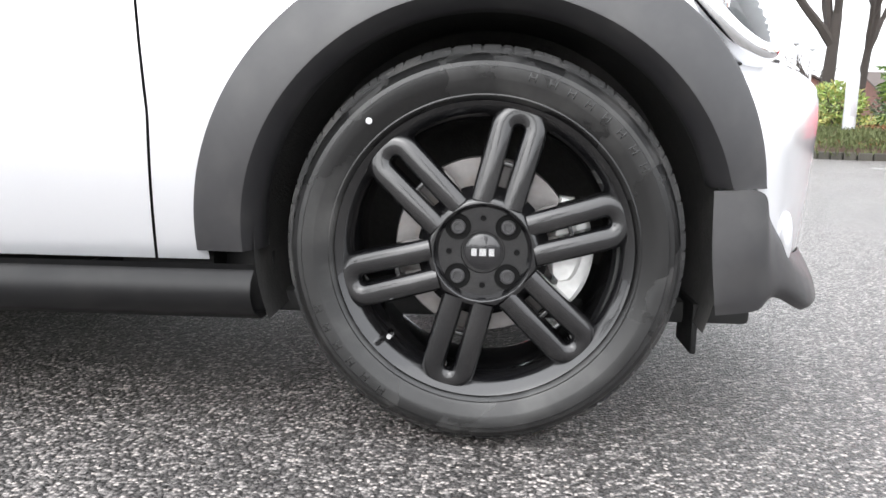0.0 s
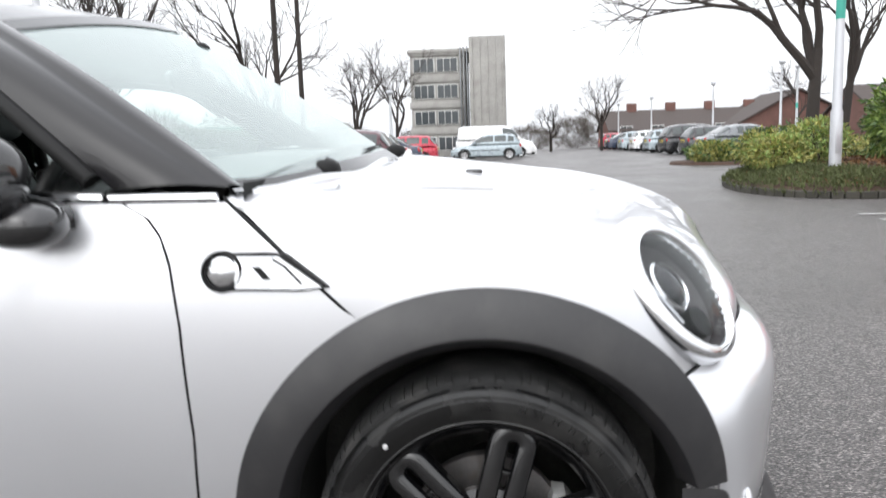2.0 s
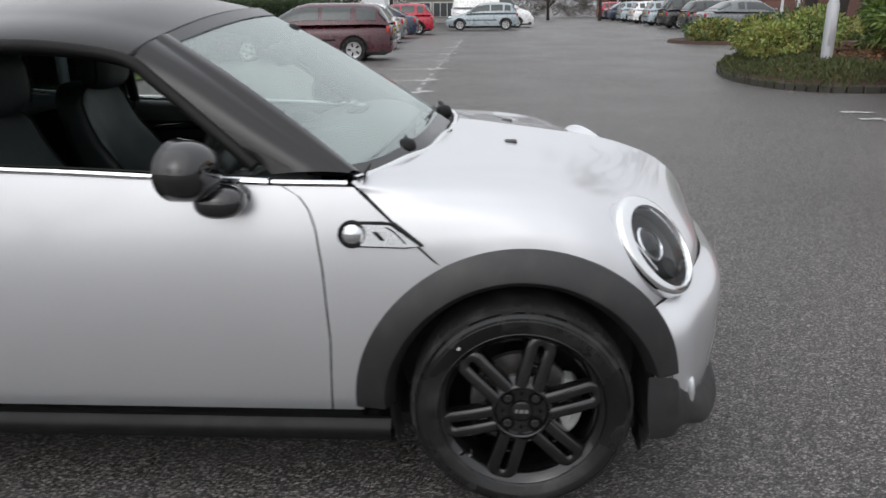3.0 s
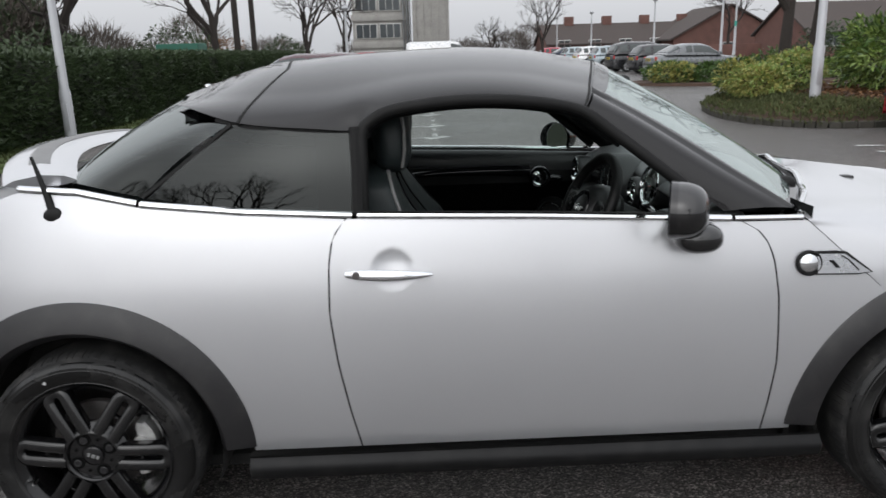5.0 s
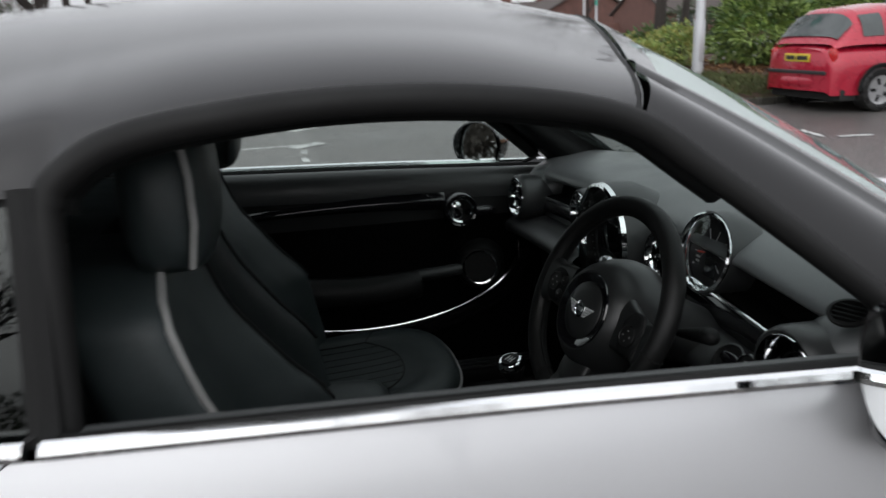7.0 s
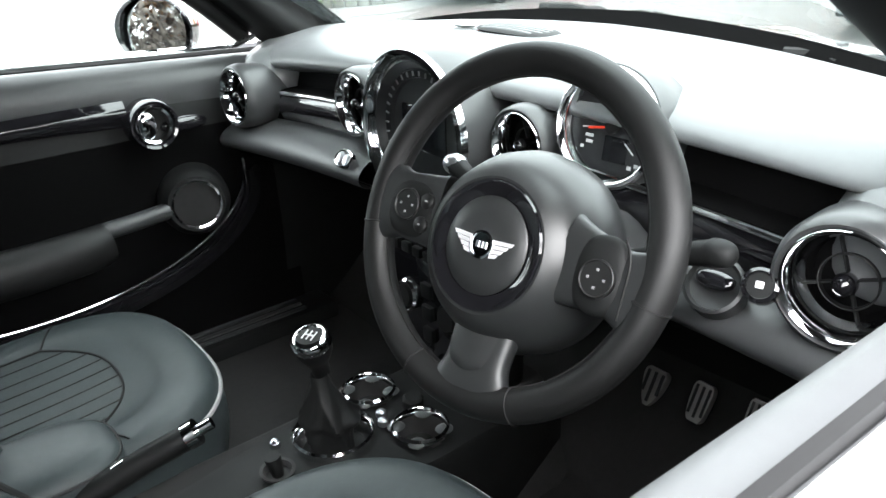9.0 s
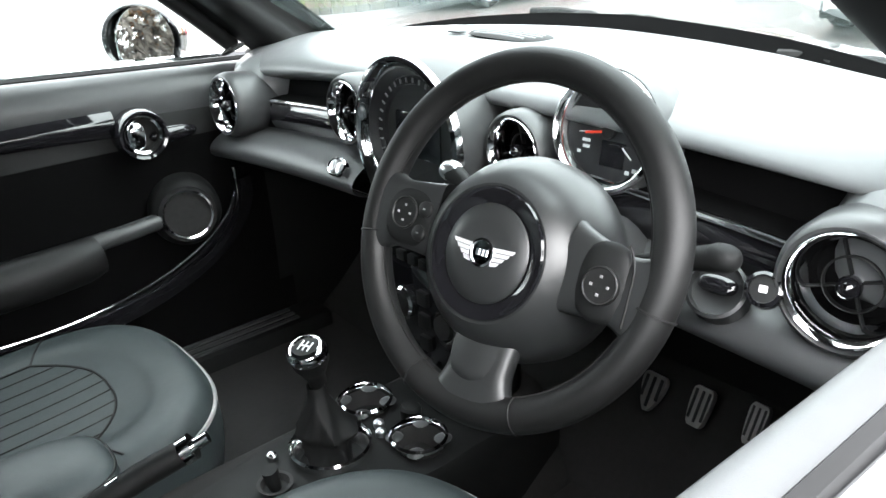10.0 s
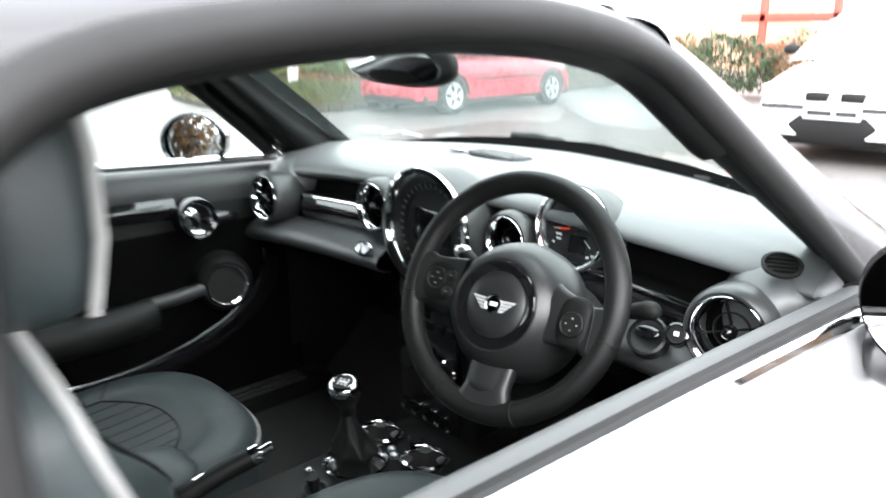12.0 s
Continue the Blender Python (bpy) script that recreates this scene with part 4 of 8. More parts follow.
ROOF_FLOW = risen([(-2.222, 0.33, 1.252), (-2.015, 0.19, 1.206), (-1.80, 0.165, 1.195), (-1.685, 0.158, 1.216), (-1.63, 0.158, 1.230), (-1.52, 0.160, 1.254), (-1.36, 0.163, 1.266), (-1.20, 0.168, 1.256), (-1.03, 0.19, 1.222)])


def roof_at(i_edge, i_flow, i_mid, s, bend):
    """A point of a roof section; the door opening only bites into its edge."""
    e, c = Vector(i_edge), Vector((i_mid[0], YC, i_mid[1]))
    k = math.sin(math.pi / 2 * s) ** 0.8
    y = lerp(e.y, c.y, s)
    return Vector((lerp(e.x, c.x, s ** bend), y - 0.012 * math.sin(math.pi * min(1, s * 4)), lerp(i_flow.z, c.z, k) + (e.z - i_flow.z) * math.exp(-(s / 0.05) ** 2)))


def roof_fn(a, b):
    """Part of the roof between two stations (0 tail, 1 windscreen)."""
    def fn(u, v):
        t = lerp(a, b, u)
        e, c = spline(ROOF_EDGE, t), spline([(x, 0, z) for x, z in ROOF_MID], t)
        return roof_at(e, spline(ROOF_FLOW, t), (c.x, c.z), v, 1.6 - 0.75 * max(0.0, (t - 0.8) / 0.2))
    return fn


bm = bmesh.new()
def roof_main(u, v):
    w = v ** 1.6
    return roof_fn(0.128 + 0.06 * min(1.0, w * 1.6), 1)(u, w)


def roof_lip(u, v):
    return roof_fn(0, 0.122 + 0.06 * min(1.0, v * 1.6))(u, v)


for f in (roof_main, mirrored(roof_main)):
    grid(bm, f, 72, 30)
part("roof", bm, ROOF, car, "dark black metallic roof panel")
bm = bmesh.new()
for f in (roof_lip, mirrored(roof_lip)):
    grid(bm, f, 10, 24)
    def under(u, v, f=f):
        p = f(u, v)
        return p + Vector((0, 0, -0.02 - 0.03 * u))
    grid(bm, under, 10, 24)
part("roof_spoiler", bm, ROOF, car, "black roof lip over the rear window")
for f in (lambda p: p, lambda p: Vector((p.x, 2 * YC - p.y, p.z))):  # seams and shadow gap under the roof
    for st in (0.125, 0.995):
        bm = bmesh.new()
        def g(u, v, st=st):
            s = st + 0.06 * min(1.0, v * 1.6) if st < 0.5 else st
            return roof_fn(s, s)(0, v)
        tube(bm, [f(g(0, k / 20) + Vector((0, 0, -0.004))) for k in range(21)], 0.006, 6)
        part("roof_seam", bm, SHUT, car)
    bm = bmesh.new()
    tube(bm, [f(spline(ROOF_EDGE, 0.085 + 0.29 * k / 20) + Vector((0, 0.018, -0.01))) for k in range(21)], 0.014, 6)
    part("roof_gap", bm, SHUT, car)

PIL_LOW = [(-1.025, 0.19, 1.218), (-0.955, 0.172, 1.165), (-0.79, 0.128, 1.038), (-0.655, 0.094, 0.928)]
PIL_TOP = [(-0.998, 0.285, 1.254), (-0.85, 0.235, 1.168), (-0.62, 0.165, 1.022), (-0.455, 0.112, 0.925)]


SCR_BOT = risen([(-0.452, 0.114, 0.918), (-0.36, 0.25, 0.914), (-0.27, 0.5, 0.932), (-0.235, YC, 0.942)])
PIL_LOW, PIL_TOP = risen(PIL_LOW), risen(PIL_TOP)


def screen_fn(u, v):
    """Windscreen: u from the cowl up, v from the pillar to the middle."""
    bot = spline(SCR_BOT, v)
    g = roof_fn(1, 1)(0, 0.15 + 0.85 * v)
    top = g if v > 0 else Vector(PIL_TOP[0])
    p = bot.lerp(top, u)
    edge = spline(PIL_TOP, 1 - u)
    w = max(0.0, 1 - v * 5)
    p = p.lerp(edge, w)
    return p + Vector((0.008, 0, 0.014)) * math.sin(math.pi * u) * (1 - w)


def pillar_fn(u, v):
    """The broad black pillar: from the door seal over its crown and on to the edge of the glass."""
    a, b = spline(PIL_LOW, u), spline(PIL_TOP, u)
    if v > 0.6:
        k = (v - 0.6) / 0.4
        return b.lerp(screen_fn(1 - u, 0.13), k) + Vector((0.003, -0.004, 0.006)) * math.sin(math.pi * (0.25 + 0.75 * k)) + Vector((0.001, -0.001, 0.003))
    k = v / 0.6
    bulge = 0.016 * math.sin(math.pi * k * 0.9)
    return a.lerp(b, k) + Vector((bulge * 0.4, -bulge, bulge * 0.6))


both_sides("windscreen_pillar", pillar_fn, 24, 15, ROOF, car, "black metallic windscreen pillar")
bm = bmesh.new()
grid(bm, screen_fn, 16, 20)
grid(bm, mirrored(screen_fn), 16, 20)
screen = part("windscreen", bm, SCREEN, car, "sloping windscreen with greenish tint")
screen.visible_shadow = False
for u0, u1, v0, v1 in ((0.0, 0.05, 0.0, 1.0), (0.93, 1.0, 0.12, 1.0)):  # black border
    bm = bmesh.new()
    def rim_fn(u, v, u0=u0, u1=u1, v0=v0, v1=v1):
        p = screen_fn(lerp(u0, u1, u), lerp(v0, v1, v)) + Vector((0.001, -0.0015, 0.003))
        if u0 == 0.0 and u == 0:
            p += Vector((0.02, 0, -0.015))
        return p
    grid(bm, rim_fn, 10, 20)
    grid(bm, mirrored(rim_fn), 10, 20)
    bmesh.ops.remove_doubles(bm, verts=bm.verts, dist=0.0005)
    part("screen_border", bm, FRIT, screen)
bm = bmesh.new()  # cowl panel between bonnet and screen
for f in (lambda p: p, lambda p: Vector((p.x, 2 * YC - p.y, p.z))):
    rows = []
    for k in range(21):
        v = k / 20
        b = f(spline([B3[0], B4[0], B5[0], B6[0]], v) + Vector((-0.004, 0, -0.006)))
        a = f(screen_fn(0.0, v) + Vector((0.02, 0, -0.012)))
        rows.append((bm.verts.new(a), bm.verts.new(b)))
    for a, b in zip(rows, rows[1:]):
        bm.faces.new((a[0], b[0], b[1], a[1]))
part("cowl_panel", bm, CLAD, car)

# bright belt trim all the way round
def belt_point(x):
    z = belt(x) - 0.002
    return Vector((x, side_y(x, z) - 0.003, z))


BRIGHT = [(-0.010, -0.009), (0.004, -0.010), (0.006, 0.0), (0.002, 0.009), (-0.006, 0.010)]
for flip in (False, True):
    for a, b in ((-2.62, -2.285), (-2.275, -1.70), (-1.685, -0.652), (-0.642, -0.45)):
        bm = bmesh.new()
        pts = [belt_point(lerp(a, b, k / 16)) for k in range(17)]
        if flip:
            pts = [Vector((p.x, 2 * YC - p.y, p.z)) for p in pts]
        tube(bm, pts, 0.0100 if b < -0.6 else 0.0075, 8)
        part("belt_trim", bm, CHROME, car, "bright chrome belt-line strip")
    bm = bmesh.new()
    pts = [Vector(q) + Vector((0.004, 0, 0.004)) for q in (B3[0], (-0.39, 0.19, 0.916), B4[0], (-0.27, 0.43, 0.931), B5[0], (-0.21, 0.7, 0.948), B6[0])]
    if flip:
        pts = [Vector((p.x, 2 * YC - p.y, p.z)) for p in pts]
    tube(bm, [spline(pts, k / 30) for k in range(31)], 0.009, 8)
    part("cowl_trim", bm, CHROME, car, "bright strip along the bonnet's rear edge")

# side windows: driver's is lowered; the far one is shut
WIN_TOP = risen([(-1.668, 0.150, 1.165), (-1.655, 0.155, 1.192), (-1.60, 0.158, 1.225), (-1.50, 0.160, 1.243), (-1.36, 0.163, 1.252), (-1.20, 0.168, 1.243), (-1.05, 0.188, 1.212), (-0.955, 0.168, 1.148), (-0.79, 0.124, 1.02), (-0.70, 0.10, 0.945)])


def far_glass(u, v):
    top = spline(WIN_TOP, v)
    bot = Vector((lerp(-1.668, -0.70, v), side_y(-1.2, belt(-1.2)) + 0.02, lerp(0.955, 0.925, v)))
    p = bot.lerp(Vector((top.x, top.y + 0.01, top.z)), u)
    return Vector((p.x, 2 * YC - p.y, p.z))


bm = bmesh.new()
grid(bm, far_glass, 8, 30)
far_window = part("passenger_window", bm, WINDOW, car, "closed passenger window")
far_window.visible_shadow = False
for flip in (False, True):
    bm = bmesh.new()
    pts = [spline(WIN_TOP, k / 50) for k in range(51)]
    pts = [Vector((-1.672, 0.10, 0.955))] + pts
    if flip:
        pts = [Vector((p.x, 2 * YC - p.y, p.z)) for p in pts]
    tube(bm, pts, 0.017, 12)
    part("window_seal", bm, SHUT, car, "black rubber window seal")

Q_TOP = risen([(-1.69, 0.152, 1.172), (-1.80, 0.160, 1.176), (-1.92, 0.175, 1.186), (-2.035, 0.20, 1.200)])
Q_BOT = [(-1.69, 0.085, 0.968), (-1.90, 0.095, 0.976), (-2.10, 0.12, 0.990), (-2.29, 0.155, 1.012)]


def q_fn(u, v):
    a, b = spline(Q_BOT, u), spline(Q_TOP, u)
    return a.lerp(b, v) + Vector((0, -0.008 * math.sin(math.pi * v), 0))


both_sides("quarter_window", q_fn, 20, 8, TINTED, car, "dark tinted rear quarter window")
R_BOT = [(-2.295, 0.156, 1.014), (-2.45, 0.19, 1.046), (-2.57, 0.33, 1.045), (-2.63, 0.55, 1.045), (-2.65, YC, 1.045)]
R_TOP = risen([(-2.045, 0.205, 1.201), (-2.13, 0.28, 1.214), (-2.23, 0.45, 1.235), (-2.28, 0.6, 1.245), (-2.30, YC, 1.25)])


def rear_fn(u, v):
    return spline(R_BOT, u).lerp(spline(R_TOP, u), v) + Vector((-0.01, -0.008, 0.008)) * math.sin(math.pi * v)


bm = bmesh.new()
grid(bm, rear_fn, 24, 8)
grid(bm, mirrored(rear_fn), 24, 8)
part("rear_window", bm, TINTED, car, "dark tinted wraparound rear window")
for f in (lambda p: p, lambda p: Vector((p.x, 2 * YC - p.y, p.z))):
    bm = bmesh.new()
    tube(bm, [f(Vector(Q_BOT[3]).lerp(Vector(Q_TOP[3]), k / 6)) for k in range(7)], 0.009, 6)
    part("window_divider", bm, SHUT, car)
    bm = bmesh.new()
    tube(bm, [f(Vector((-1.684, lerp(0.088, 0.158, k / 6), lerp(0.955, 1.19, k / 6)))) for k in range(7)], 0.02, 8)
    part("window_pillar", bm, SHUT, car)

# ---------------------------------------------------------------- wheels
def rim_loop(angle, half, r0, r1, y, count=18):
    """The rounded loop of one twin-bar spoke, in the wheel's plane."""
    pts = [(r0, half * 0.92)]
    pts += [(lerp(r0, r1 - half, k / 4), half * lerp(0.92, 1.0, k / 4)) for k in range(1, 5)]
    pts += [(r1 - half + half * math.sin(math.pi * k / count), half * math.cos(math.pi * k / count)) for k in range(1, count)]
    pts += [(lerp(r0, r1 - half, k / 4), -half * lerp(0.92, 1.0, k / 4)) for k in range(4, -1, -1)]
    c, s = math.cos(angle), math.sin(angle)
    return [Vector((r * c - t * s, y(r), r * s + t * c)) for r, t in pts]


def wheel_meshes():
    made = {}
    turn = Matrix.Rotation(radians(90), 4, "X")  # the lathe's z becomes -y, outwards
    bm = bmesh.new()
    lathe(bm, [(0.219, -0.01), (0.222, 0.006), (0.227, 0.0125), (0.229, 0.0140), (0.231, 0.0130), (0.236, 0.016), (0.250, 0.0205), (0.252, 0.0215), (0.268, 0.0215), (0.2695, 0.0195), (0.276, 0.0185), (0.2775, 0.0165), (0.283, 0.0115), (0.2855, 0.0075), (0.288, 0.003)], 96, turn)
    made["tyre"] = (bm, RUBBER)
    bm = bmesh.new()
    lathe(bm, [(0.2875, 0.003), (0.2945, -0.009), (0.3005, -0.028), (0.303, -0.065), (0.303, -0.15), (0.296, -0.19), (0.27, -0.205), (0.22, -0.20)], 96, turn)
    for k in range(128):  # shoulder blocks
        a = 2 * math.pi * (k + 0.12 * math.sin(2.3 * k)) / 128
        m = Matrix.Rotation(-a, 4, "Y")
        slab = [(0.2840 + 0.0015 * (k % 3), 0.0005), (0.2965, 0.0080), (0.3025, 0.0280), (0.3035, 0.060), (0.290, 0.060)]
        near, far = [[bm.verts.new(m @ Vector((r, y, w))) for r, y in slab] for w in (-0.0062, 0.0062)]
        bm.faces.new(near)
        bm.faces.new(far[::-1])
        for q in range(5):
            bm.faces.new((near[q], far[q], far[(q + 1) % 5], near[(q + 1) % 5]))
    made["tread"] = (bm, TREAD)
    bm = bmesh.new()  # one raised mark of the sidewall
    box(bm, (0.2545, -0.0221, -0.0060), (0.2665, -0.0200, -0.0035), 0.0003)
    box(bm, (0.2545, -0.0221, 0.0030), (0.2665, -0.0200, 0.0055), 0.0003)
    box(bm, (0.2595, -0.0221, -0.0040), (0.2620, -0.0200, 0.0035), 0.0003)
    made["sidewall_mark"] = (bm, RUBBER)
    bm = bmesh.new()
    lathe(bm, [(0.0, 0.0245), (0.0042, 0.0238), (0.005, 0.0205)], 14, Matrix.Translation((-0.167, 0, 0.190)) @ turn)
    made["tyre_dot"] = (bm, MARK)
    bm = bmesh.new()
    lathe(bm, [(0.200, -0.17), (0.192, -0.10), (0.196, -0.03), (0.203, -0.008), (0.211, -0.002), (0.216, 0.004), (0.2215, 0.008), (0.2235, 0.004), (0.222, -0.006)], 96, turn)
    made["rim"] = (bm, GLOSSBLK)
    bm = bmesh.new()
    lathe(bm, [(0.0, -0.002), (0.029, -0.002), (0.030, -0.005), (0.032, -0.005), (0.033, -0.002), (0.0665, -0.001), (0.0685, 0.004), (0.0705, 0.0095), (0.0735, 0.0125), (0.077, 0.0125), (0.081, 0.0095), (0.086, 0.002), (0.092, -0.006), (0.099, -0.014), (0.099, -0.03), (0.07, -0.05), (0.0, -0.05)], 64, turn)
    made["hub"] = (bm, GLOSSBLK)
    bm = bmesh.new()
    lathe(bm, [(0.0, 0.004), (0.02, 0.0035), (0.0265, 0.001), (0.0275, -0.002)], 32, turn)
    made["centre_cap"] = (bm, PIANO)
    bm = bmesh.new()
    for x, w in ((-0.013, 0.008), (0.0, 0.010), (0.013, 0.008)):
        box(bm, (x - w / 2, -0.0052, -0.0055), (x + w / 2, -0.003, 0.0055))
    made["cap_mark"] = (bm, CHROME)
    bm = bmesh.new()
    lathe(bm, [(0.045, -0.055), (0.07, -0.056), (0.075, -0.066), (0.137, -0.066), (0.139, -0.07), (0.139, -0.085), (0.05, -0.09)], 64, turn)
    made["brake_disc"] = (bm, STEEL)
    bm = bmesh.new()
    for a0, a1, r0, r1, d in ((-38, 34, 0.115, 0.168, -0.035), (-22, 18, 0.10, 0.15, -0.028)):
        n, rows = 14, []
        for k in range(n + 1):
            a = radians(lerp(a0, a1, k / n))
            f = math.sin(math.pi * k / n) ** 0.3
            rm, h = (r0 + r1) / 2, (r1 - r0) / 2 * f
            rows.append([bm.verts.new((r * math.cos(a), y, r * math.sin(a))) for r, y in ((rm - h, d - 0.05), (rm - h, d - 0.006), (rm - h * 0.7, d), (rm + h * 0.7, d), (rm + h, d - 0.006), (rm + h, d - 0.05))])
        for a, b in zip(rows, rows[1:]):
            for j in range(5):
                bm.faces.new((a[j], a[j + 1], b[j + 1], b[j]))
    for v in bm.verts:
        v.co.y = -v.co.y  # behind the spokes
    made["brake_caliper"] = (bm, CALIPER)
    bm = bmesh.new()
    m = Matrix.Translation((-0.138, 0.0, -0.130)) @ turn
    lathe(bm, [(0.0, 0.018), (0.004, 0.018), (0.0055, 0.012), (0.0055, 0.0), (0.004, -0.01)], 12, m)
    made["valve_cap"] = (bm, CHROME)
    return made


def mesh_of(name, bm, material, angle=40):
    me = bpy.data.meshes.new(name)
    bmesh.ops.recalc_face_normals(bm, faces=bm.faces)
    bm.to_mesh(me)
    bm.free()
    me.materials.append(material)
    for p in me.polygons:
        p.use_smooth = True
    me.set_sharp_from_angle(angle=radians(angle))
    return me


WHEEL = {k: mesh_of(k, *v) for k, v in wheel_meshes().items()}
bm = bmesh.new()
prof = [(-0.0186, -0.020)] + [(0.0178 * -math.cos(math.pi * k / 12), -0.004 + 0.0165 * math.sin(math.pi * k / 12) ** 0.62) for k in range(13)] + [(0.0186, -0.020)]
loop = rim_loop(0, 0.0245, 0.074, 0.209, lambda r: -0.003 + 0.014 * ((r - 0.06) / 0.15) ** 2)
rows = []
for k, p in enumerate(loop):  # a rounded bar laid along the loop, proud of the wheel's face
    d = (loop[min(k + 1, len(loop) - 1)] - loop[max(k - 1, 0)]).normalized()
    side = Vector((0, 1, 0)).cross(d)
    rows.append([bm.verts.new(p + side * a + Vector((0, -b, 0))) for a, b in prof])
for a, b in zip(rows, rows[1:]):
    for j in range(len(prof) - 1):
        bm.faces.new((a[j], a[j + 1], b[j + 1], b[j]))
SPOKE = mesh_of("spoke", bm, GLOSSBLK, 75)
bm = bmesh.new()
for s in (-1, 1):
    box(bm, (0.082, 0.004, s * 0.0085 - 0.0035), (0.135, 0.020, s * 0.0085 + 0.0035), 0.002)
box(bm, (0.13, 0.006, -0.012), (0.137, 0.022, 0.012), 0.002)
WEB = mesh_of("spoke_web", bm, GLOSSBLK)
turned = Matrix.Translation((0.0525, 0.0, 0)) @ Matrix.Rotation(radians(90), 4, "X")
# shallow pocket, its depth painted as black
bm = bmesh.new()
lathe(bm, [(0.0195, -0.002), (0.0192, 0.0010), (0.0184, 0.0014), (0.0174, 0.0002), (0.0, 0.0002)], 28, turned)
POCKET = mesh_of("bolt_pocket", bm, HOLE_SHADE)
bm = bmesh.new()
lathe(bm, [(0.0112, -0.001), (0.0108, 0.0030), (0.0095, 0.0042), (0.0066, 0.0042), (0.0060, 0.0008), (0.0, 0.0006)], 24, turned)
BOLT = mesh_of("wheel_bolt", bm, CLAD)
# small black disc painted as the shade of a hole
bm = bmesh.new()
lathe(bm, [(0.0045, 0.0), (0.0040, 0.0016), (0.0, 0.0012)], 12, Matrix.Translation((0.0505, 0.0, 0)) @ Matrix.Rotation(radians(90), 4, "X"))
HOLE = mesh_of("locating_hole", bm, HOLE_SHADE)


def wheel(x, near, turn):
    """One wheel of the car: tyre with rim, spokes, bolts and brake."""
    m = Matrix.Translation((x, 0.0 if near else 2 * YC, 0.303))
    if not near:
        m = m @ Matrix.Rotation(math.pi, 4, "Z")
    w = placed("wheel", WHEEL["tyre"], RUBBER, car, "black alloy wheel with dusty road tyre", m=m @ Matrix.Rotation(radians(turn), 4, "Y"))
    for k in ("tread", "tyre_dot", "rim", "hub", "centre_cap", "cap_mark", "valve_cap", "brake_disc"):
        placed(k, WHEEL[k], None, w)
    c = placed("brake_caliper", WHEEL["brake_caliper"], None, w, m=Matrix.Rotation(radians(-turn), 4, "Y"))
    for k in range(14):
        placed("sidewall_mark", WHEEL["sidewall_mark"], None, w, m=Matrix.Rotation(-radians(30 + 6.5 * k if k < 8 else 200 + 7 * (k - 8)), 4, "Y"))
    for k in range(6):
        placed("spoke", SPOKE, None, w, m=Matrix.Rotation(-radians(75 - 60 * k), 4, "Y"))
        placed("spoke_web", WEB, None, w, m=Matrix.Rotation(-radians(75 - 60 * k), 4, "Y"))
    for k in range(4):
        placed("locating_hole", HOLE, None, w, m=Matrix.Rotation(-radians(90 * k), 4, "Y"))
        placed("bolt_pocket", POCKET, None, w, m=Matrix.Rotation(-radians(45 + 90 * k), 4, "Y"))
        placed("wheel_bolt", BOLT, None, w, m=Matrix.Rotation(-radians(45 + 90 * k), 4, "Y"))


wheel(0.0, True, 0)
wheel(-2.467, True, 20)
wheel(0.0, False, 10)
wheel(-2.467, False, 35)

# ---------------------------------------------------------------- lamps, mirrors, handle, wipers
def surface_frame(fn, u, v):
    p = fn(u, v)
    du, dv = fn(u + 0.01, v) - fn(u - 0.01, v), fn(u, v + 0.01) - fn(u, v - 0.01)
    n = du.cross(dv).normalized()
    return p, (n if n.y < 0 else -n)


for flip in (False, True):
    m = lamp_frame(flip)
    bm = bmesh.new()  # bezel, broad towards the wing and narrow at the nose
    fore = Matrix.Translation((0.011, -0.004 if flip else 0.004, -0.006)) @ m
    steps = ((m, 0.1155, -0.006), (m, 0.1150, 0.000), (m, 0.111, 0.008), (m, 0.106, 0.011), (fore, 0.094, 0.011), (fore, 0.0895, 0.006), (fore, 0.087, -0.012))
    def bezel(u, v):
        q, r, d = steps[round(v * 6)]
        a = 2 * math.pi * u
        return q @ Vector((r * math.cos(a), r * math.sin(a), d))
    grid(bm, bezel, 64, 6, wrap=True)
    lamp = part("headlight", bm, CHROME, car, "oval headlight with bright chrome bezel")
    bm = bmesh.new()
    lathe(bm, [(0.112, -0.095), (0.1165, -0.02), (0.1155, -0.006)], 64, m)
    part("lamp_collar", bm, PAINT, lamp)
    bm = bmesh.new()
    lathe(bm, [(0.0895, 0.004), (0.074, 0.014), (0.045, 0.022), (0.02, 0.026), (0.0, 0.027)], 40, fore)
    part("lens", bm, LAMPGLASS, lamp, "clear domed headlight lens").visible_shadow = False
    bm = bmesh.new()
    lathe(bm, [(0.0890, 0.0), (0.083, -0.03), (0.05, -0.055), (0.0, -0.06)], 40, fore)
    part("reflector", bm, LAMPBACK, lamp, "grey reflector bowl")
    bm = bmesh.new()
    lathe(bm, [(0.038, -0.05), (0.040, -0.016), (0.036, -0.012), (0.033, -0.018)], 28, fore @ Matrix.Translation((0.0, 0.014, 0)))
    part("projector_ring", bm, CHROME, lamp)
    bm = bmesh.new()
    lathe(bm, [(0.034, -0.018), (0.022, -0.006), (0.0, -0.002)], 28, fore @ Matrix.Translation((0.0, 0.014, 0)))
    part("projector", bm, PIANO, lamp)
    bm = bmesh.new()
    lathe(bm, [(0.022, -0.05), (0.024, -0.016), (0.0, -0.02)], 24, fore @ Matrix.Translation((0.0, -0.052, 0)))
    part("indicator_bulb", bm, SHUT, lamp)
    bm = bmesh.new()
    box(bm, (-0.052, -0.03, -0.030), (-0.044, 0.05, -0.012), 0.003, fore)
    part("reflector_rib", bm, CHROME, lamp)

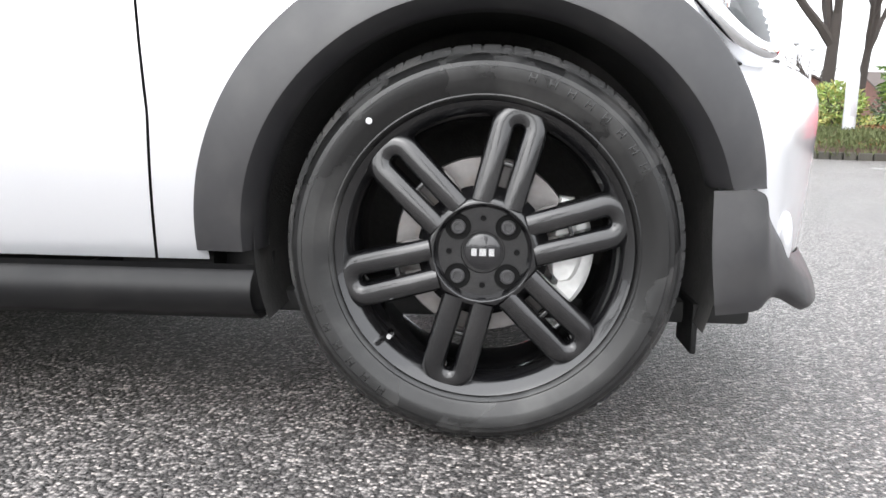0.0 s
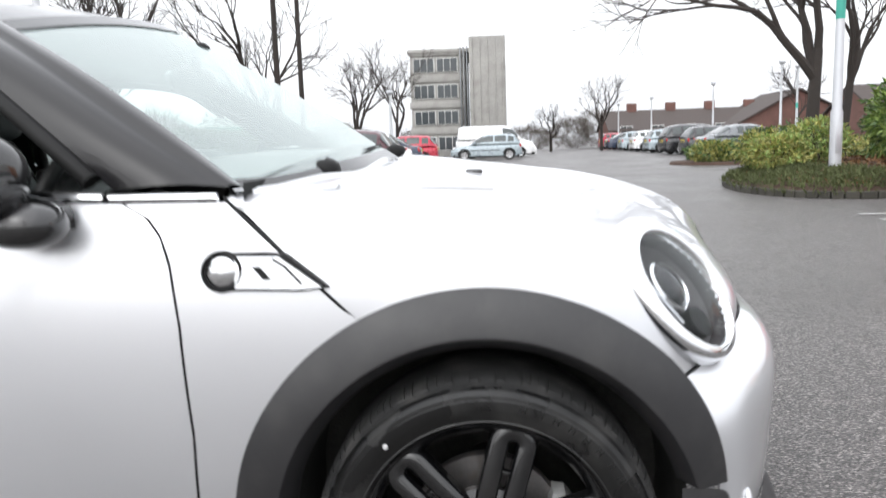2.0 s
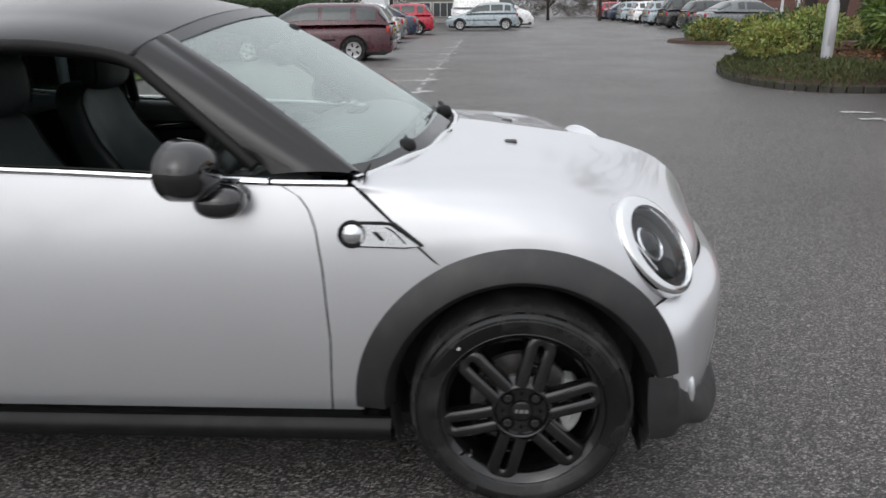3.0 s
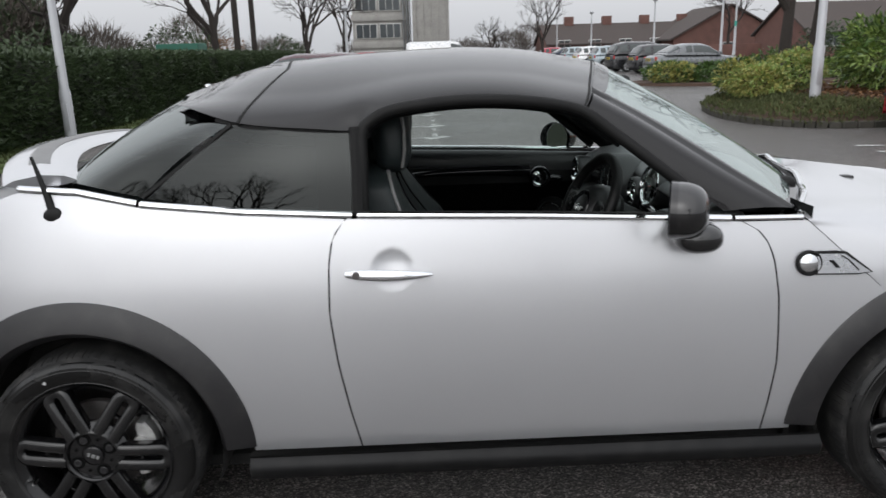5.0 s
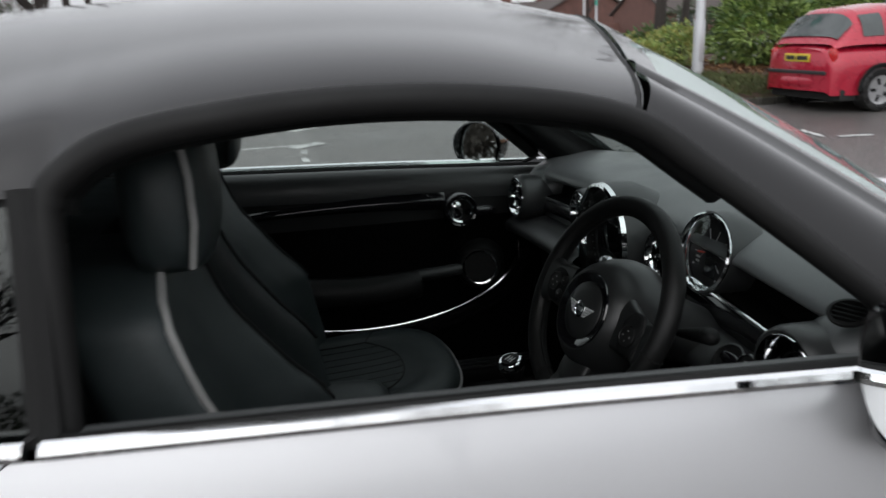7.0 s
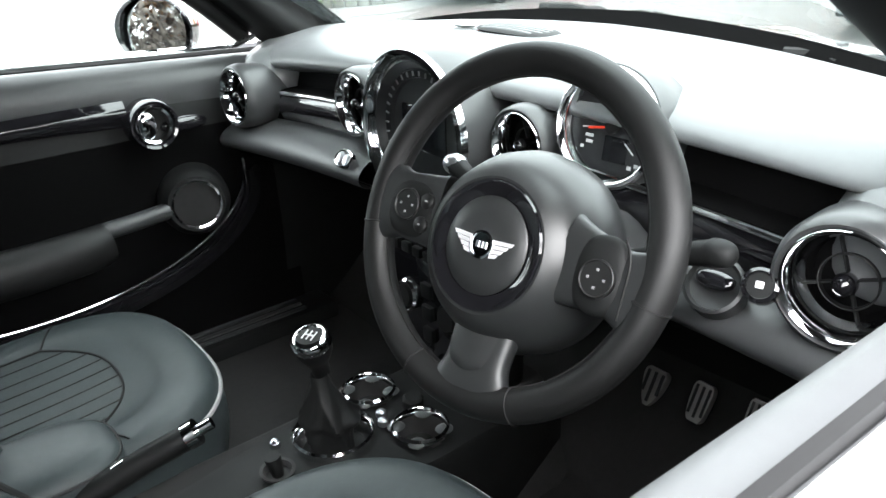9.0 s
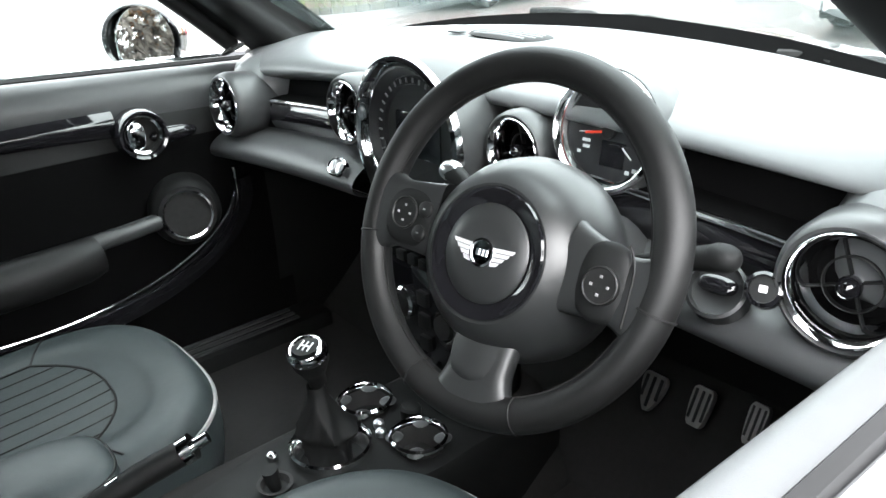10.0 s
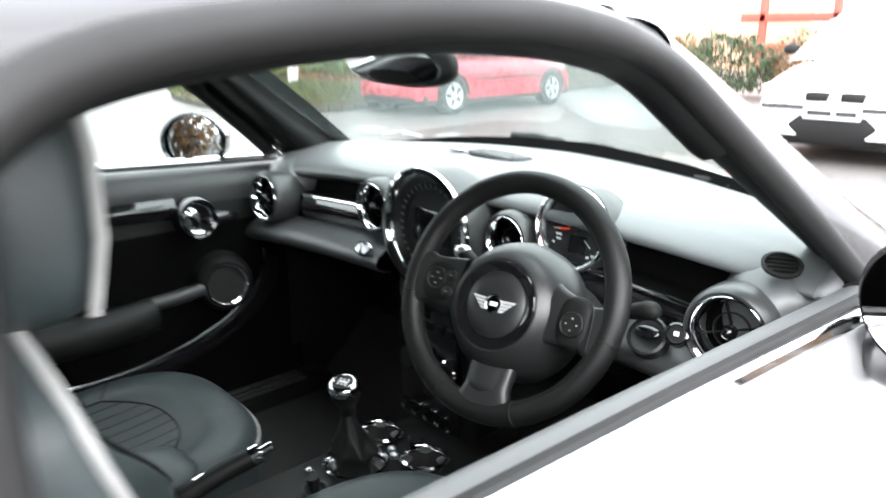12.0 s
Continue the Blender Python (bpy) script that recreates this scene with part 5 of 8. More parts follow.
# side indicator with vent grille
for flip in (False, True):
    def sp(x, z, out, flip=flip):
        y = side_y(x, z) - out
        return Vector((x, 2 * YC - y if flip else y, z))
    bm = bmesh.new()
    rows = []
    outline = [(-0.455, 0.823), (-0.36, 0.823), (-0.330, 0.819), (-0.256, 0.762), (-0.30, 0.756), (-0.455, 0.760)]
    a = [bm.verts.new(sp(x, z, 0.006)) for x, z in outline]
    b = [bm.verts.new(sp(x, z, -0.01)) for x, z in outline]
    bm.faces.new(a)
    for k in range(6):
        bm.faces.new((a[k], a[(k + 1) % 6], b[(k + 1) % 6], b[k]))
    surround = part("side_vent", bm, SHUT, car, "chrome side vent with round indicator")
    bm = bmesh.new()
    outline = [(-0.415, 0.818), (-0.340, 0.816), (-0.266, 0.764), (-0.30, 0.761), (-0.415, 0.764)]
    a = [bm.verts.new(sp(x, z, 0.011)) for x, z in outline]
    b = [bm.verts.new(sp(x, z, 0.0)) for x, z in outline]
    bm.faces.new(a)
    for k in range(5):
        bm.faces.new((a[k], a[(k + 1) % 5], b[(k + 1) % 5], b[k]))
    part("vent_plate", bm, SATIN, surround)
    bm = bmesh.new()
    q = [bm.verts.new(sp(x, z, 0.0125)) for x, z in ((-0.385, 0.800), (-0.372, 0.800), (-0.352, 0.778), (-0.365, 0.778))]
    bm.faces.new(q)
    part("vent_mark", bm, SHUT, surround)
    bm = bmesh.new()
    tube(bm, [sp(x, z, 0.0115) for x, z in ((-0.350, 0.812), (-0.330, 0.800), (-0.300, 0.770))], 0.002, 6)
    part("vent_blade", bm, SHUT, surround)
    m = axis_frame(sp(-0.438, 0.792, 0.004), (0, 1 if flip else -1, 0.12))
    bm = bmesh.new()
    lathe(bm, [(0.036, -0.004), (0.036, 0.006), (0.033, 0.009), (0.029, 0.004)], 32, m)
    part("indicator_ring", bm, SHUT, surround)
    bm = bmesh.new()
    lathe(bm, [(0.029, 0.003), (0.02, 0.012), (0.0, 0.016)], 32, m)
    part("indicator", bm, CHROME, surround, "clear round side indicator")

# door handles and their round recess
for flip, door in ((False, doors[0]), (True, doors[1])):
    def sp(x, z, out, flip=flip):
        y = side_y(x, z) - out
        return Vector((x, 2 * YC - y if flip else y, z))
    bm = bmesh.new()
    def bar(u, v, sp=sp):
        a, t = 2 * math.pi * u, v
        h = 0.0175 * math.sin(math.pi * min(1.0, 0.06 + 0.90 * t)) ** 0.42 * (1 - 0.28 * t)
        out = 0.010 + 0.026 * math.sin(math.pi * lerp(0.06, 0.95, t)) ** 0.5
        return sp(lerp(-1.722, -1.486, t), 0.812 - 0.007 * t + h * math.sin(a), out + 0.009 * math.cos(a))
    rows = grid(bm, bar, 20, 28, wrap=True)
    bm.faces.new(rows[0])
    bm.faces.new(rows[-1])
    hnd = part("door_handle", bm, CHROME, door, "chrome bar door handle")
    bm = bmesh.new()
    lathe(bm, [(0.0105, 0), (0.0105, 0.004), (0.008, 0.005), (0.007, 0.003), (0.0, 0.003)], 20, axis_frame(sp(-1.692, 0.812, 0.036), (0, 1 if flip else -1, 0)))
    part("lock_cylinder", bm, STEEL, door)

# door mirrors, turned towards the driver
for flip in (False, True):
    def w(x, y, z, flip=flip):
        return Vector((x, 2 * YC - y if flip else y, z))
    s = 1 if flip else -1
    mm = Matrix.Translation(w(-0.842, -0.034, 0.967)) @ Matrix.Rotation(radians((44 if flip else -20)), 4, "Z")
    bm = bmesh.new()
    def shell(u, v):
        a, b = u * 2 * math.pi, v * math.pi / 2
        r = math.sin(b) ** 0.62
        d = 0.080 * math.cos(b) ** 0.9
        return mm @ Vector((d + 0.01, 0.088 * r * math.cos(a), 0.076 * r * math.sin(a) - 0.006 * (1 - r)))
    grid(bm, shell, 32, 14, wrap=True)
    mirror = part("door_mirror", bm, SHELL, car, "black door mirror with round glass")
    bm = bmesh.new()
    def lip(u, v):
        a = u * 2 * math.pi
        j = round(v * 3)
        k = (1.0, 1.02, 0.98, 0.93)[j]
        return mm @ Vector(((0.01, -0.008, -0.012, -0.004)[j], 0.088 * k * math.cos(a), 0.076 * k * math.sin(a)))
    grid(bm, lip, 40, 3, wrap=True)
    part("mirror_lip", bm, PIANO, mirror)
    bm = bmesh.new()
    bm.faces.new([bm.verts.new(mm @ Vector((-0.005, 0.083 * math.cos(2 * math.pi * k / 40), 0.0715 * math.sin(2 * math.pi * k / 40)))) for k in range(40)])
    for v in bm.verts:  # the glass is set at its own angle
        q = mm.inverted() @ v.co
        v.co = mm @ (Matrix.Rotation(radians(-11 if flip else 4), 4, "Z") @ Matrix.Rotation(radians(4.5), 4, "Y") @ q)
    part("mirror_glass", bm, MIRROR, mirror)
    bm = bmesh.new()
    tube(bm, [w(-0.715, 0.045, 0.890), w(-0.735, 0.022, 0.886), w(-0.762, -0.008, 0.888), w(-0.78, -0.03, 0.912)], lambda t: 0.024, 20)
    blob(bm, w(-0.762, -0.004, 0.882), (0.066, 0.060, 0.042), 28, 16, 2.3)
    part("mirror_foot", bm, SHELL, mirror)

# wiper pivots standing on the cowl
for y in (0.40, 0.96):
    at = spline([Vector(q) for q in (B3[0], B4[0], B5[0], B6[0])], min(1.0, (y - 0.088) / 0.742) if y < YC else (2 * YC - y - 0.088) / 0.742)
    at = Vector((at.x - 0.035, y, at.z + 0.010))
    bm = bmesh.new()
    blob(bm, at, (0.030, 0.034, 0.026), 16, 10, 2.4)
    tube(bm, [at + Vector((0, 0, 0.015)), at + Vector((-0.01, 0.05, 0.022)), at + Vector((-0.02, 0.12, 0.020))], 0.0085, 8)
    part("wiper_pivot", bm, SHUT, car, "black wiper pivot cover")

# wipers lying at the foot of the screen
for y0, y1 in ((0.42, 0.80), (0.98, 1.38)):
    bm = bmesh.new()
    def on(v, lift, up=0.06):
        y = v
        s = (y - 0.114) / (YC - 0.114) if y < YC else (2 * YC - y - 0.114) / (YC - 0.114)
        p = screen_fn(up, max(0, min(1, s)))
        return Vector((p.x, y, p.z + lift))
    tube(bm, [on(lerp(y0, y1, k / 8), 0.012 - 0.004 * k / 8, 0.02 + 0.05 * k / 8) for k in range(9)], 0.0026, 6)
    tube(bm, [on(lerp(y0 + 0.02, y1 + 0.16, k / 8), 0.006, 0.07) for k in range(9)], 0.0022, 6)
    blob(bm, on(y0, 0.006, 0.0), (0.016, 0.018, 0.012), 10, 8)
    part("wiper", bm, SHUT, car, "black windscreen wiper")


# ---------------------------------------------------------------- cabin shell
def flip_y(p):
    return Vector((p[0], 2 * YC - p[1], p[2]))


bm = bmesh.new()
grid(bm, lambda u, v: Vector((lerp(-1.75, -0.42, u), lerp(0.08, 2 * YC - 0.08, v), 0.245 + 0.22 * max(0.0, (u - 0.80) / 0.2) ** 1.5)), 24, 12)
part("floor_carpet", bm, CARPET, car)
bm = bmesh.new()
grid(bm, lambda u, v: Vector((-0.44 + 0.03 * v, lerp(0.07, 2 * YC - 0.07, u), lerp(0.2, 0.94, v))), 10, 8)
part("footwell_trim", bm, SOFT, car)
bm = bmesh.new()
grid(bm, lambda u, v: Vector((-1.74 - 0.06 * v, lerp(0.10, 2 * YC - 0.10, u), lerp(0.2, 0.97, v))), 10, 8)
part("bulkhead_trim", bm, SOFT, car)
bm = bmesh.new()
grid(bm, lambda u, v: Vector((lerp(-1.80, -2.62, u), lerp(0.14, 2 * YC - 0.14, v), 0.97 + 0.04 * u)), 10, 10)
part("parcel_shelf", bm, SOFT, car)
bm = bmesh.new()  # transmission tunnel
PT = [(-0.17, 0.24), (-0.13, 0.36), (-0.10, 0.425), (-0.06, 0.44), (0.06, 0.44), (0.10, 0.425), (0.13, 0.36), (0.17, 0.24)]
grid(bm, lambda u, v: Vector((lerp(-1.70, -0.62, u), YC + 0.0 + spline([(a, b, 0) for a, b in PT], v).x, spline([(a, b, 0) for a, b in PT], v).y - 0.05 * max(0.0, 0.35 - u))), 16, 24)
part("centre_tunnel", bm, CARPET, car)

# headlining and rails over the doors
bm = bmesh.new()
for f in (roof_fn(0.13, 0.99), mirrored(roof_fn(0.13, 0.99))):
    grid(bm, lambda u, v, f=f: f(u, v) + Vector((0, (YC - f(u, v).y) * 0.05, -0.03)), 40, 14)
part("headlining", bm, LINING, car)
for flip in (False, True):
    bm = bmesh.new()
    pts = [spline(WIN_TOP, k / 40) + Vector((0.0, 0.028, -0.004)) for k in range(33)]
    if flip:
        pts = [flip_y(p) for p in pts]
    sweep(bm, pts, disc_profile(0.030, 10, 0.75))
    part("door_rail_trim", bm, SOFT, car)
    bm = bmesh.new()  # inside of the windscreen pillar
    def inner(u, v, flip=flip):
        a = spline(PIL_LOW, u) + Vector((0.012, 0.030, 0.0))
        b = spline(PIL_TOP, u) + Vector((-0.018, 0.018, -0.012))
        p = a.lerp(b, v) + Vector((-0.010, 0.042, -0.012)) * math.sin(math.pi * v) ** 0.7
        return flip_y(p) if flip else p
    grid(bm, inner, 24, 10)
    part("pillar_trim", bm, SOFT, car, "soft black windscreen pillar lining")
    bm = bmesh.new()  # edges closing pillar skin to lining
    for e, o in ((PIL_LOW, Vector((0.012, 0.030, 0.0))), (PIL_TOP, Vector((-0.018, 0.018, -0.012)))):
        def lipf(u, v, e=e, o=o, flip=flip):
            p = spline(e, u) + o * v
            return flip_y(p) if flip else p
        grid(bm, lipf, 20, 2)
    part("pillar_edge", bm, SHUT, car)
    bm = bmesh.new()  # B-pillar lining
    def bpil(u, v, flip=flip):
        p = Vector((lerp(-1.69, -1.80, u), lerp(0.125, 0.185, v) + 0.01 * math.sin(3.1 * u), lerp(0.93, 1.20, v)))
        return flip_y(p) if flip else p
    grid(bm, bpil, 6, 8)
    part("rear_pillar_trim", bm, SOFT, car)
bm = bmesh.new()
tube(bm, [roof_fn(0.985, 0.985)(0, k / 16) + Vector((0.0, 0, -0.022)) for k in range(3, 17)] + [flip_y(roof_fn(0.985, 0.985)(0, k / 16) + Vector((0.0, 0, -0.022))) for k in range(15, 2, -1)], 0.02, 8)
part("screen_header", bm, LINING, car)

# ---------------------------------------------------------------- doors from inside
for flip in (False, True):
    near = not flip
    def card(u, v, flip=flip):
        x = lerp(-1.675, -0.665, u)
        z = lerp(0.30, belt(x) - (0.030 if flip else 0.006), v)
        y = 0.165 - 0.012 * math.sin(math.pi * v) - 0.055 * max(0.0, (v - 0.72) / 0.28) ** 2
        p = Vector((x, y, z))
        return flip_y(p) if flip else p
    bm = bmesh.new()
    split = lambda u: 0.487 / (belt(lerp(-1.675, -0.665, u)) - (0.33 if flip else 0.306))
    grid(bm, lambda u, v: card(u, lerp(split(u), 1.0, v)), 30, 8)
    dcard = part("door_card", bm, SOFT, car, "black moulded door lining")
    # the card below the gloss strip is darker than above it
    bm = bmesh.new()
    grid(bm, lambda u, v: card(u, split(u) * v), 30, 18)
    part("lower_card", bm, NEAR_BLACK, dcard, "near-black lower door lining")
    bm = bmesh.new()
    PADP = [(-0.020, 0.004), (-0.016, 0.012), (0.0, 0.016), (0.022, 0.008), (0.040, -0.015), (0.048, -0.045), (0.045, -0.075), (0.02, -0.080), (0.0, -0.03)]
    rows = []
    for k in range(25):
        x = lerp(-1.665, -0.672, k / 24)
        z = belt(x)
        w = (0.50 if near else 1.0) * (1 - 0.15 * (k / 24))
        rows.append([bm.verts.new(flip_y((x, 0.100 + a * w, z + (b * 0.5 - 0.016 if b > 0 else b - 0.016))) if flip else (x, 0.100 + a * (w if a > 0 else 1.5), z + (b * 0.35 - 0.006 if b > 0 else b))) for a, b in PADP])
    for a, b in zip(rows, rows[1:]):
        for j in range(len(PADP)):
            q = (j + 1) % len(PADP)
            bm.faces.new((a[j], a[q], b[q], b[j]))
    # near pad takes the lit tone, far pad the plain one
    part("door_top_pad", bm, PAD_LIT if near else DASH, dcard, "grained grey-black door top")
    bm = bmesh.new()  # kick panel beside the footwell
    def kick(u, v, flip=flip):
        p = Vector((lerp(-0.70, -0.41, u), 0.135 + 0.03 * math.sin(math.pi * v), lerp(0.20, 0.90, v)))
        return flip_y(p) if flip else p
    grid(bm, kick, 6, 8)
    part("kick_panel", bm, SOFT, car)
    bm = bmesh.new()  # rubber strip at the glass
    tube(bm, [flip_y((x, 0.073, belt(x) - 0.008)) if flip else Vector((x, 0.073, belt(x) + 0.001)) for x in [lerp(-1.67, -0.66, k / 20) for k in range(21)]], 0.008, 6)
    part("waist_seal", bm, SHUT, dcard)
    if near:
        continue
    SQUARE[0] = 0.025
    Y = 2 * YC
    bm = bmesh.new()  # dark gloss strip
    def strip(u, v):
        x = lerp(-1.60, -1.0, u)
        h = 0.010 + 0.016 * u
        z = 0.800 + 0.012 * math.sin(2.6 * u)
        return Vector((x, Y - 0.172 - 0.012 * math.sin(math.pi * v), z + h * (2 * v - 1)))
    grid(bm, strip, 24, 6)
    part("gloss_strip", bm, PIANO, dcard, "piano black trim strip")
    bm = bmesh.new()
    blob(bm, (-0.893, Y - 0.182, 0.770), (0.05, 0.012, 0.016), 16, 8, 2.2)
    part("lock_pull", bm, PIANO, dcard)
    c = Vector((-0.958, Y - 0.195, 0.782))
    m = axis_frame(c, (0.0, -1, 0.05))
    bm = bmesh.new()
    lathe(bm, [(0.050, -0.03), (0.050, 0.006), (0.046, 0.012), (0.041, 0.010), (0.038, 0.002)], 40, m)
    hr = part("door_release", bm, PIANO, dcard, "round chrome inner door release")
    bm = bmesh.new()
    lathe(bm, [(0.038, 0.004), (0.036, 0.009), (0.031, 0.006), (0.029, -0.006)], 40, m)
    part("release_ring", bm, CHROME, hr)
    bm = bmesh.new()
    lathe(bm, [(0.030, -0.01), (0.018, -0.018), (0.0, -0.020)], 28, m)
    part("release_bowl", bm, SHUT, hr)
    bm = bmesh.new()
    blob(bm, (c.x - 0.012, c.y - 0.004, c.z), (0.018, 0.008, 0.027), 14, 8, 2.3)
    part("release_lever", bm, CHROME, hr)
    c = Vector((-0.905, Y - 0.200, 0.611))
    m = axis_frame(c, (-0.25, -1, 0.1))
    bm = bmesh.new()
    lathe(bm, [(0.074, -0.05), (0.072, 0.0), (0.066, 0.022), (0.057, 0.030), (0.050, 0.028)], 48, m)
    spk = part("speaker_pod", bm, SOFT, dcard, "round door speaker with chrome ring")
    bm = bmesh.new()
    lathe(bm, [(0.052, 0.029), (0.050, 0.034), (0.046, 0.033), (0.045, 0.027)], 48, m)
    part("speaker_ring", bm, CHROME, spk)
    bm = bmesh.new()
    lathe(bm, [(0.046, 0.026), (0.02, 0.029), (0.0, 0.029)], 40, m)
    part("speaker_grille", bm, CARPET, spk)
    bm = bmesh.new()  # armrest
    pts = [(-1.62, Y - 0.205, 0.60), (-1.45, Y - 0.225, 0.585), (-1.28, Y - 0.228, 0.573), (-1.14, Y - 0.222, 0.575), (-1.095, Y - 0.212, 0.578)]
    sweep(bm, [spline(pts, k / 20) for k in range(21)], lambda t: [(a * (1 - 0.2 * t), b * (1 - 0.15 * t ** 3)) for a, b in disc_profile(0.041, 14, 1.15)])
    part("armrest", bm, WHEEL_HIDE, dcard, "padded black armrest")
    bm = bmesh.new()
    tube(bm, [Vector((-1.10, Y - 0.212, 0.600)), Vector((-1.04, Y - 0.212, 0.603)), Vector((-0.965, Y - 0.205, 0.607))], 0.017, 10)
    part("pull_bar", bm, DASH, dcard, "door pull bar")
    arc = []
    for k in range(41):
        a = radians(lerp(-150, 5, k / 40))
        arc.append(Vector((-1.24 + 0.46 * math.cos(a), Y - 0.185, 0.655 + 0.215 * math.sin(a))))
    bm = bmesh.new()
    tube(bm, arc, 0.0038, 8)
    part("oval_trim", bm, CHROME, dcard, "bright oval trim line")
    bm = bmesh.new()
    sweep(bm, [p + Vector((0.012, 0, -0.025)) for p in arc], [(-0.004, -0.022), (0.012, -0.018), (0.016, 0.0), (0.012, 0.018), (-0.004, 0.022)])
    part("oval_frame", bm, PIANO, dcard, "piano black oval frame")

SQUARE[0] = 0.0
for y in (0.16, 2 * YC - 0.20):  # door sills
    bm = bmesh.new()
    box(bm, (-1.66, y - 0.05, 0.24), (-0.62, y + 0.05, 0.33), 0.012)
    sp_ = part("sill_plate", bm, SOFT, car, "ribbed black sill plate")
    for k in range(3):
        bm = bmesh.new()
        box(bm, (-1.2, y - 0.035 + 0.024 * k, 0.33), (-0.70, y - 0.023 + 0.024 * k, 0.336), 0.002)
        part("sill_rib", bm, DASH, sp_)

# ---------------------------------------------------------------- dashboard
SQUARE[0] = 0.025


def tilt(y):
    """The dash's drop towards the far end and round its ends."""
    return -0.022 * (y - YC) - 0.030 * ((y - YC) / 0.6) ** 2


TOPPAD = [(-0.40, 0.955), (-0.45, 0.967), (-0.52, 0.972), (-0.60, 0.970), (-0.67, 0.958), (-0.715, 0.940), (-0.733, 0.922), (-0.730, 0.908), (-0.705, 0.900), (-0.68, 0.890)]


def dash_bow(y):
    """How far the dash draws forward towards its ends."""
    return 0.03 * ((y - YC) / 0.66) ** 2


def pad_lift(y):
    """How much higher the pad's lower edge lies towards the driver's end."""
    return 0.026 * max(0.0, (1.40 - y) / 1.2)


def dash_top(u, v):
    """The dash top, reaching forward to the foot of the windscreen."""
    y, p = lerp(0.135, 2 * YC - 0.135, u), spline([(a, b, 0) for a, b in TOPPAD], v)
    off = abs(y - YC)
    k = max(0.0, (p.x + 0.52) / 0.12)
    foot = table([(0, -0.325), (0.33, -0.355), (0.46, -0.385), (0.58, -0.415), (0.716, -0.485)], off)
    x = lerp(p.x + dash_bow(y) * 0.4, foot, k) if k > 0 else p.x + dash_bow(y) * 0.4
    return Vector((x, y, p.y + tilt(y) - 0.022 * k * (off / 0.58) ** 2 + pad_lift(y) * max(0.0, (v - 0.42) / 0.58)))


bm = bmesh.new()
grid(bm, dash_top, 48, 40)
dash = part("dashboard", bm, DASH_LIT, car, "grained grey-black dashboard with rounded top")
bm = bmesh.new()  # black seal where the dash meets the glass
grid(bm, lambda u, v: dash_top(u, 0.0) + Vector((-0.004, 0, 0.001)).lerp(Vector((0.012, 0, 0.027)), v), 48, 3)
part("screen_seal", bm, NEAR_BLACK, dash, "black seal along the foot of the windscreen")
# recess under the pad: its shade is put into a near-black colour
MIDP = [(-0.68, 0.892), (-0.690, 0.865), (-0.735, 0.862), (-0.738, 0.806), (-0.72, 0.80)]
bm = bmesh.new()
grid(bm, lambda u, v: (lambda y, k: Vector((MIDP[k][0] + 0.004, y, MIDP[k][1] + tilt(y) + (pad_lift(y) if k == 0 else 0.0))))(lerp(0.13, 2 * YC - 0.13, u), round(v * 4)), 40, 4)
part("dash_recess", bm, NEAR_BLACK, dash, smooth=False)
LOWP = [(-0.72, 0.806), (-0.745, 0.803), (-0.780, 0.794), (-0.805, 0.779), (-0.813, 0.764), (-0.806, 0.750), (-0.785, 0.742), (-0.770, 0.740)]
# underside of the shelf, coloured near-black for the shade there
KNEEP = [(-0.780, 0.744), (-0.768, 0.728), (-0.735, 0.708), (-0.69, 0.697), (-0.62, 0.70)]
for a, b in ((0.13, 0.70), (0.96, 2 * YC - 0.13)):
    for prof, name, m, lab in ((LOWP, "lower_dash", DASH, "lower dash pad"), (KNEEP, "knee_panel", NEAR_BLACK, "panel under the dash shelf, darkened as its shade")):
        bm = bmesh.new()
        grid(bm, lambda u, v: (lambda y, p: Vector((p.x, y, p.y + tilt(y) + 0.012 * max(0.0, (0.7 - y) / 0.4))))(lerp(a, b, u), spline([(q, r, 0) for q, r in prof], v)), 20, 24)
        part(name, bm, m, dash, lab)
for a, b in ((0.27, 0.60), (1.06, 1.33)):  # gloss trim bands
    bm = bmesh.new()
    grid(bm, lambda u, v: (lambda y: Vector((-0.741 - 0.010 * math.sin(math.pi * v), y, lerp(0.808, 0.860, v) + tilt(y))))(lerp(a, b, u)), 20, 6)
    part("gloss_band", bm, PIANO, dash, "piano black dash band")
    bm = bmesh.new()
    tube(bm, [Vector((-0.744, y, 0.862 + tilt(y))) for y in [lerp(a, b, k / 12) for k in range(13)]], 0.0042, 8)
    part("band_strip", bm, CHROME, dash, "bright strip along the dash band")


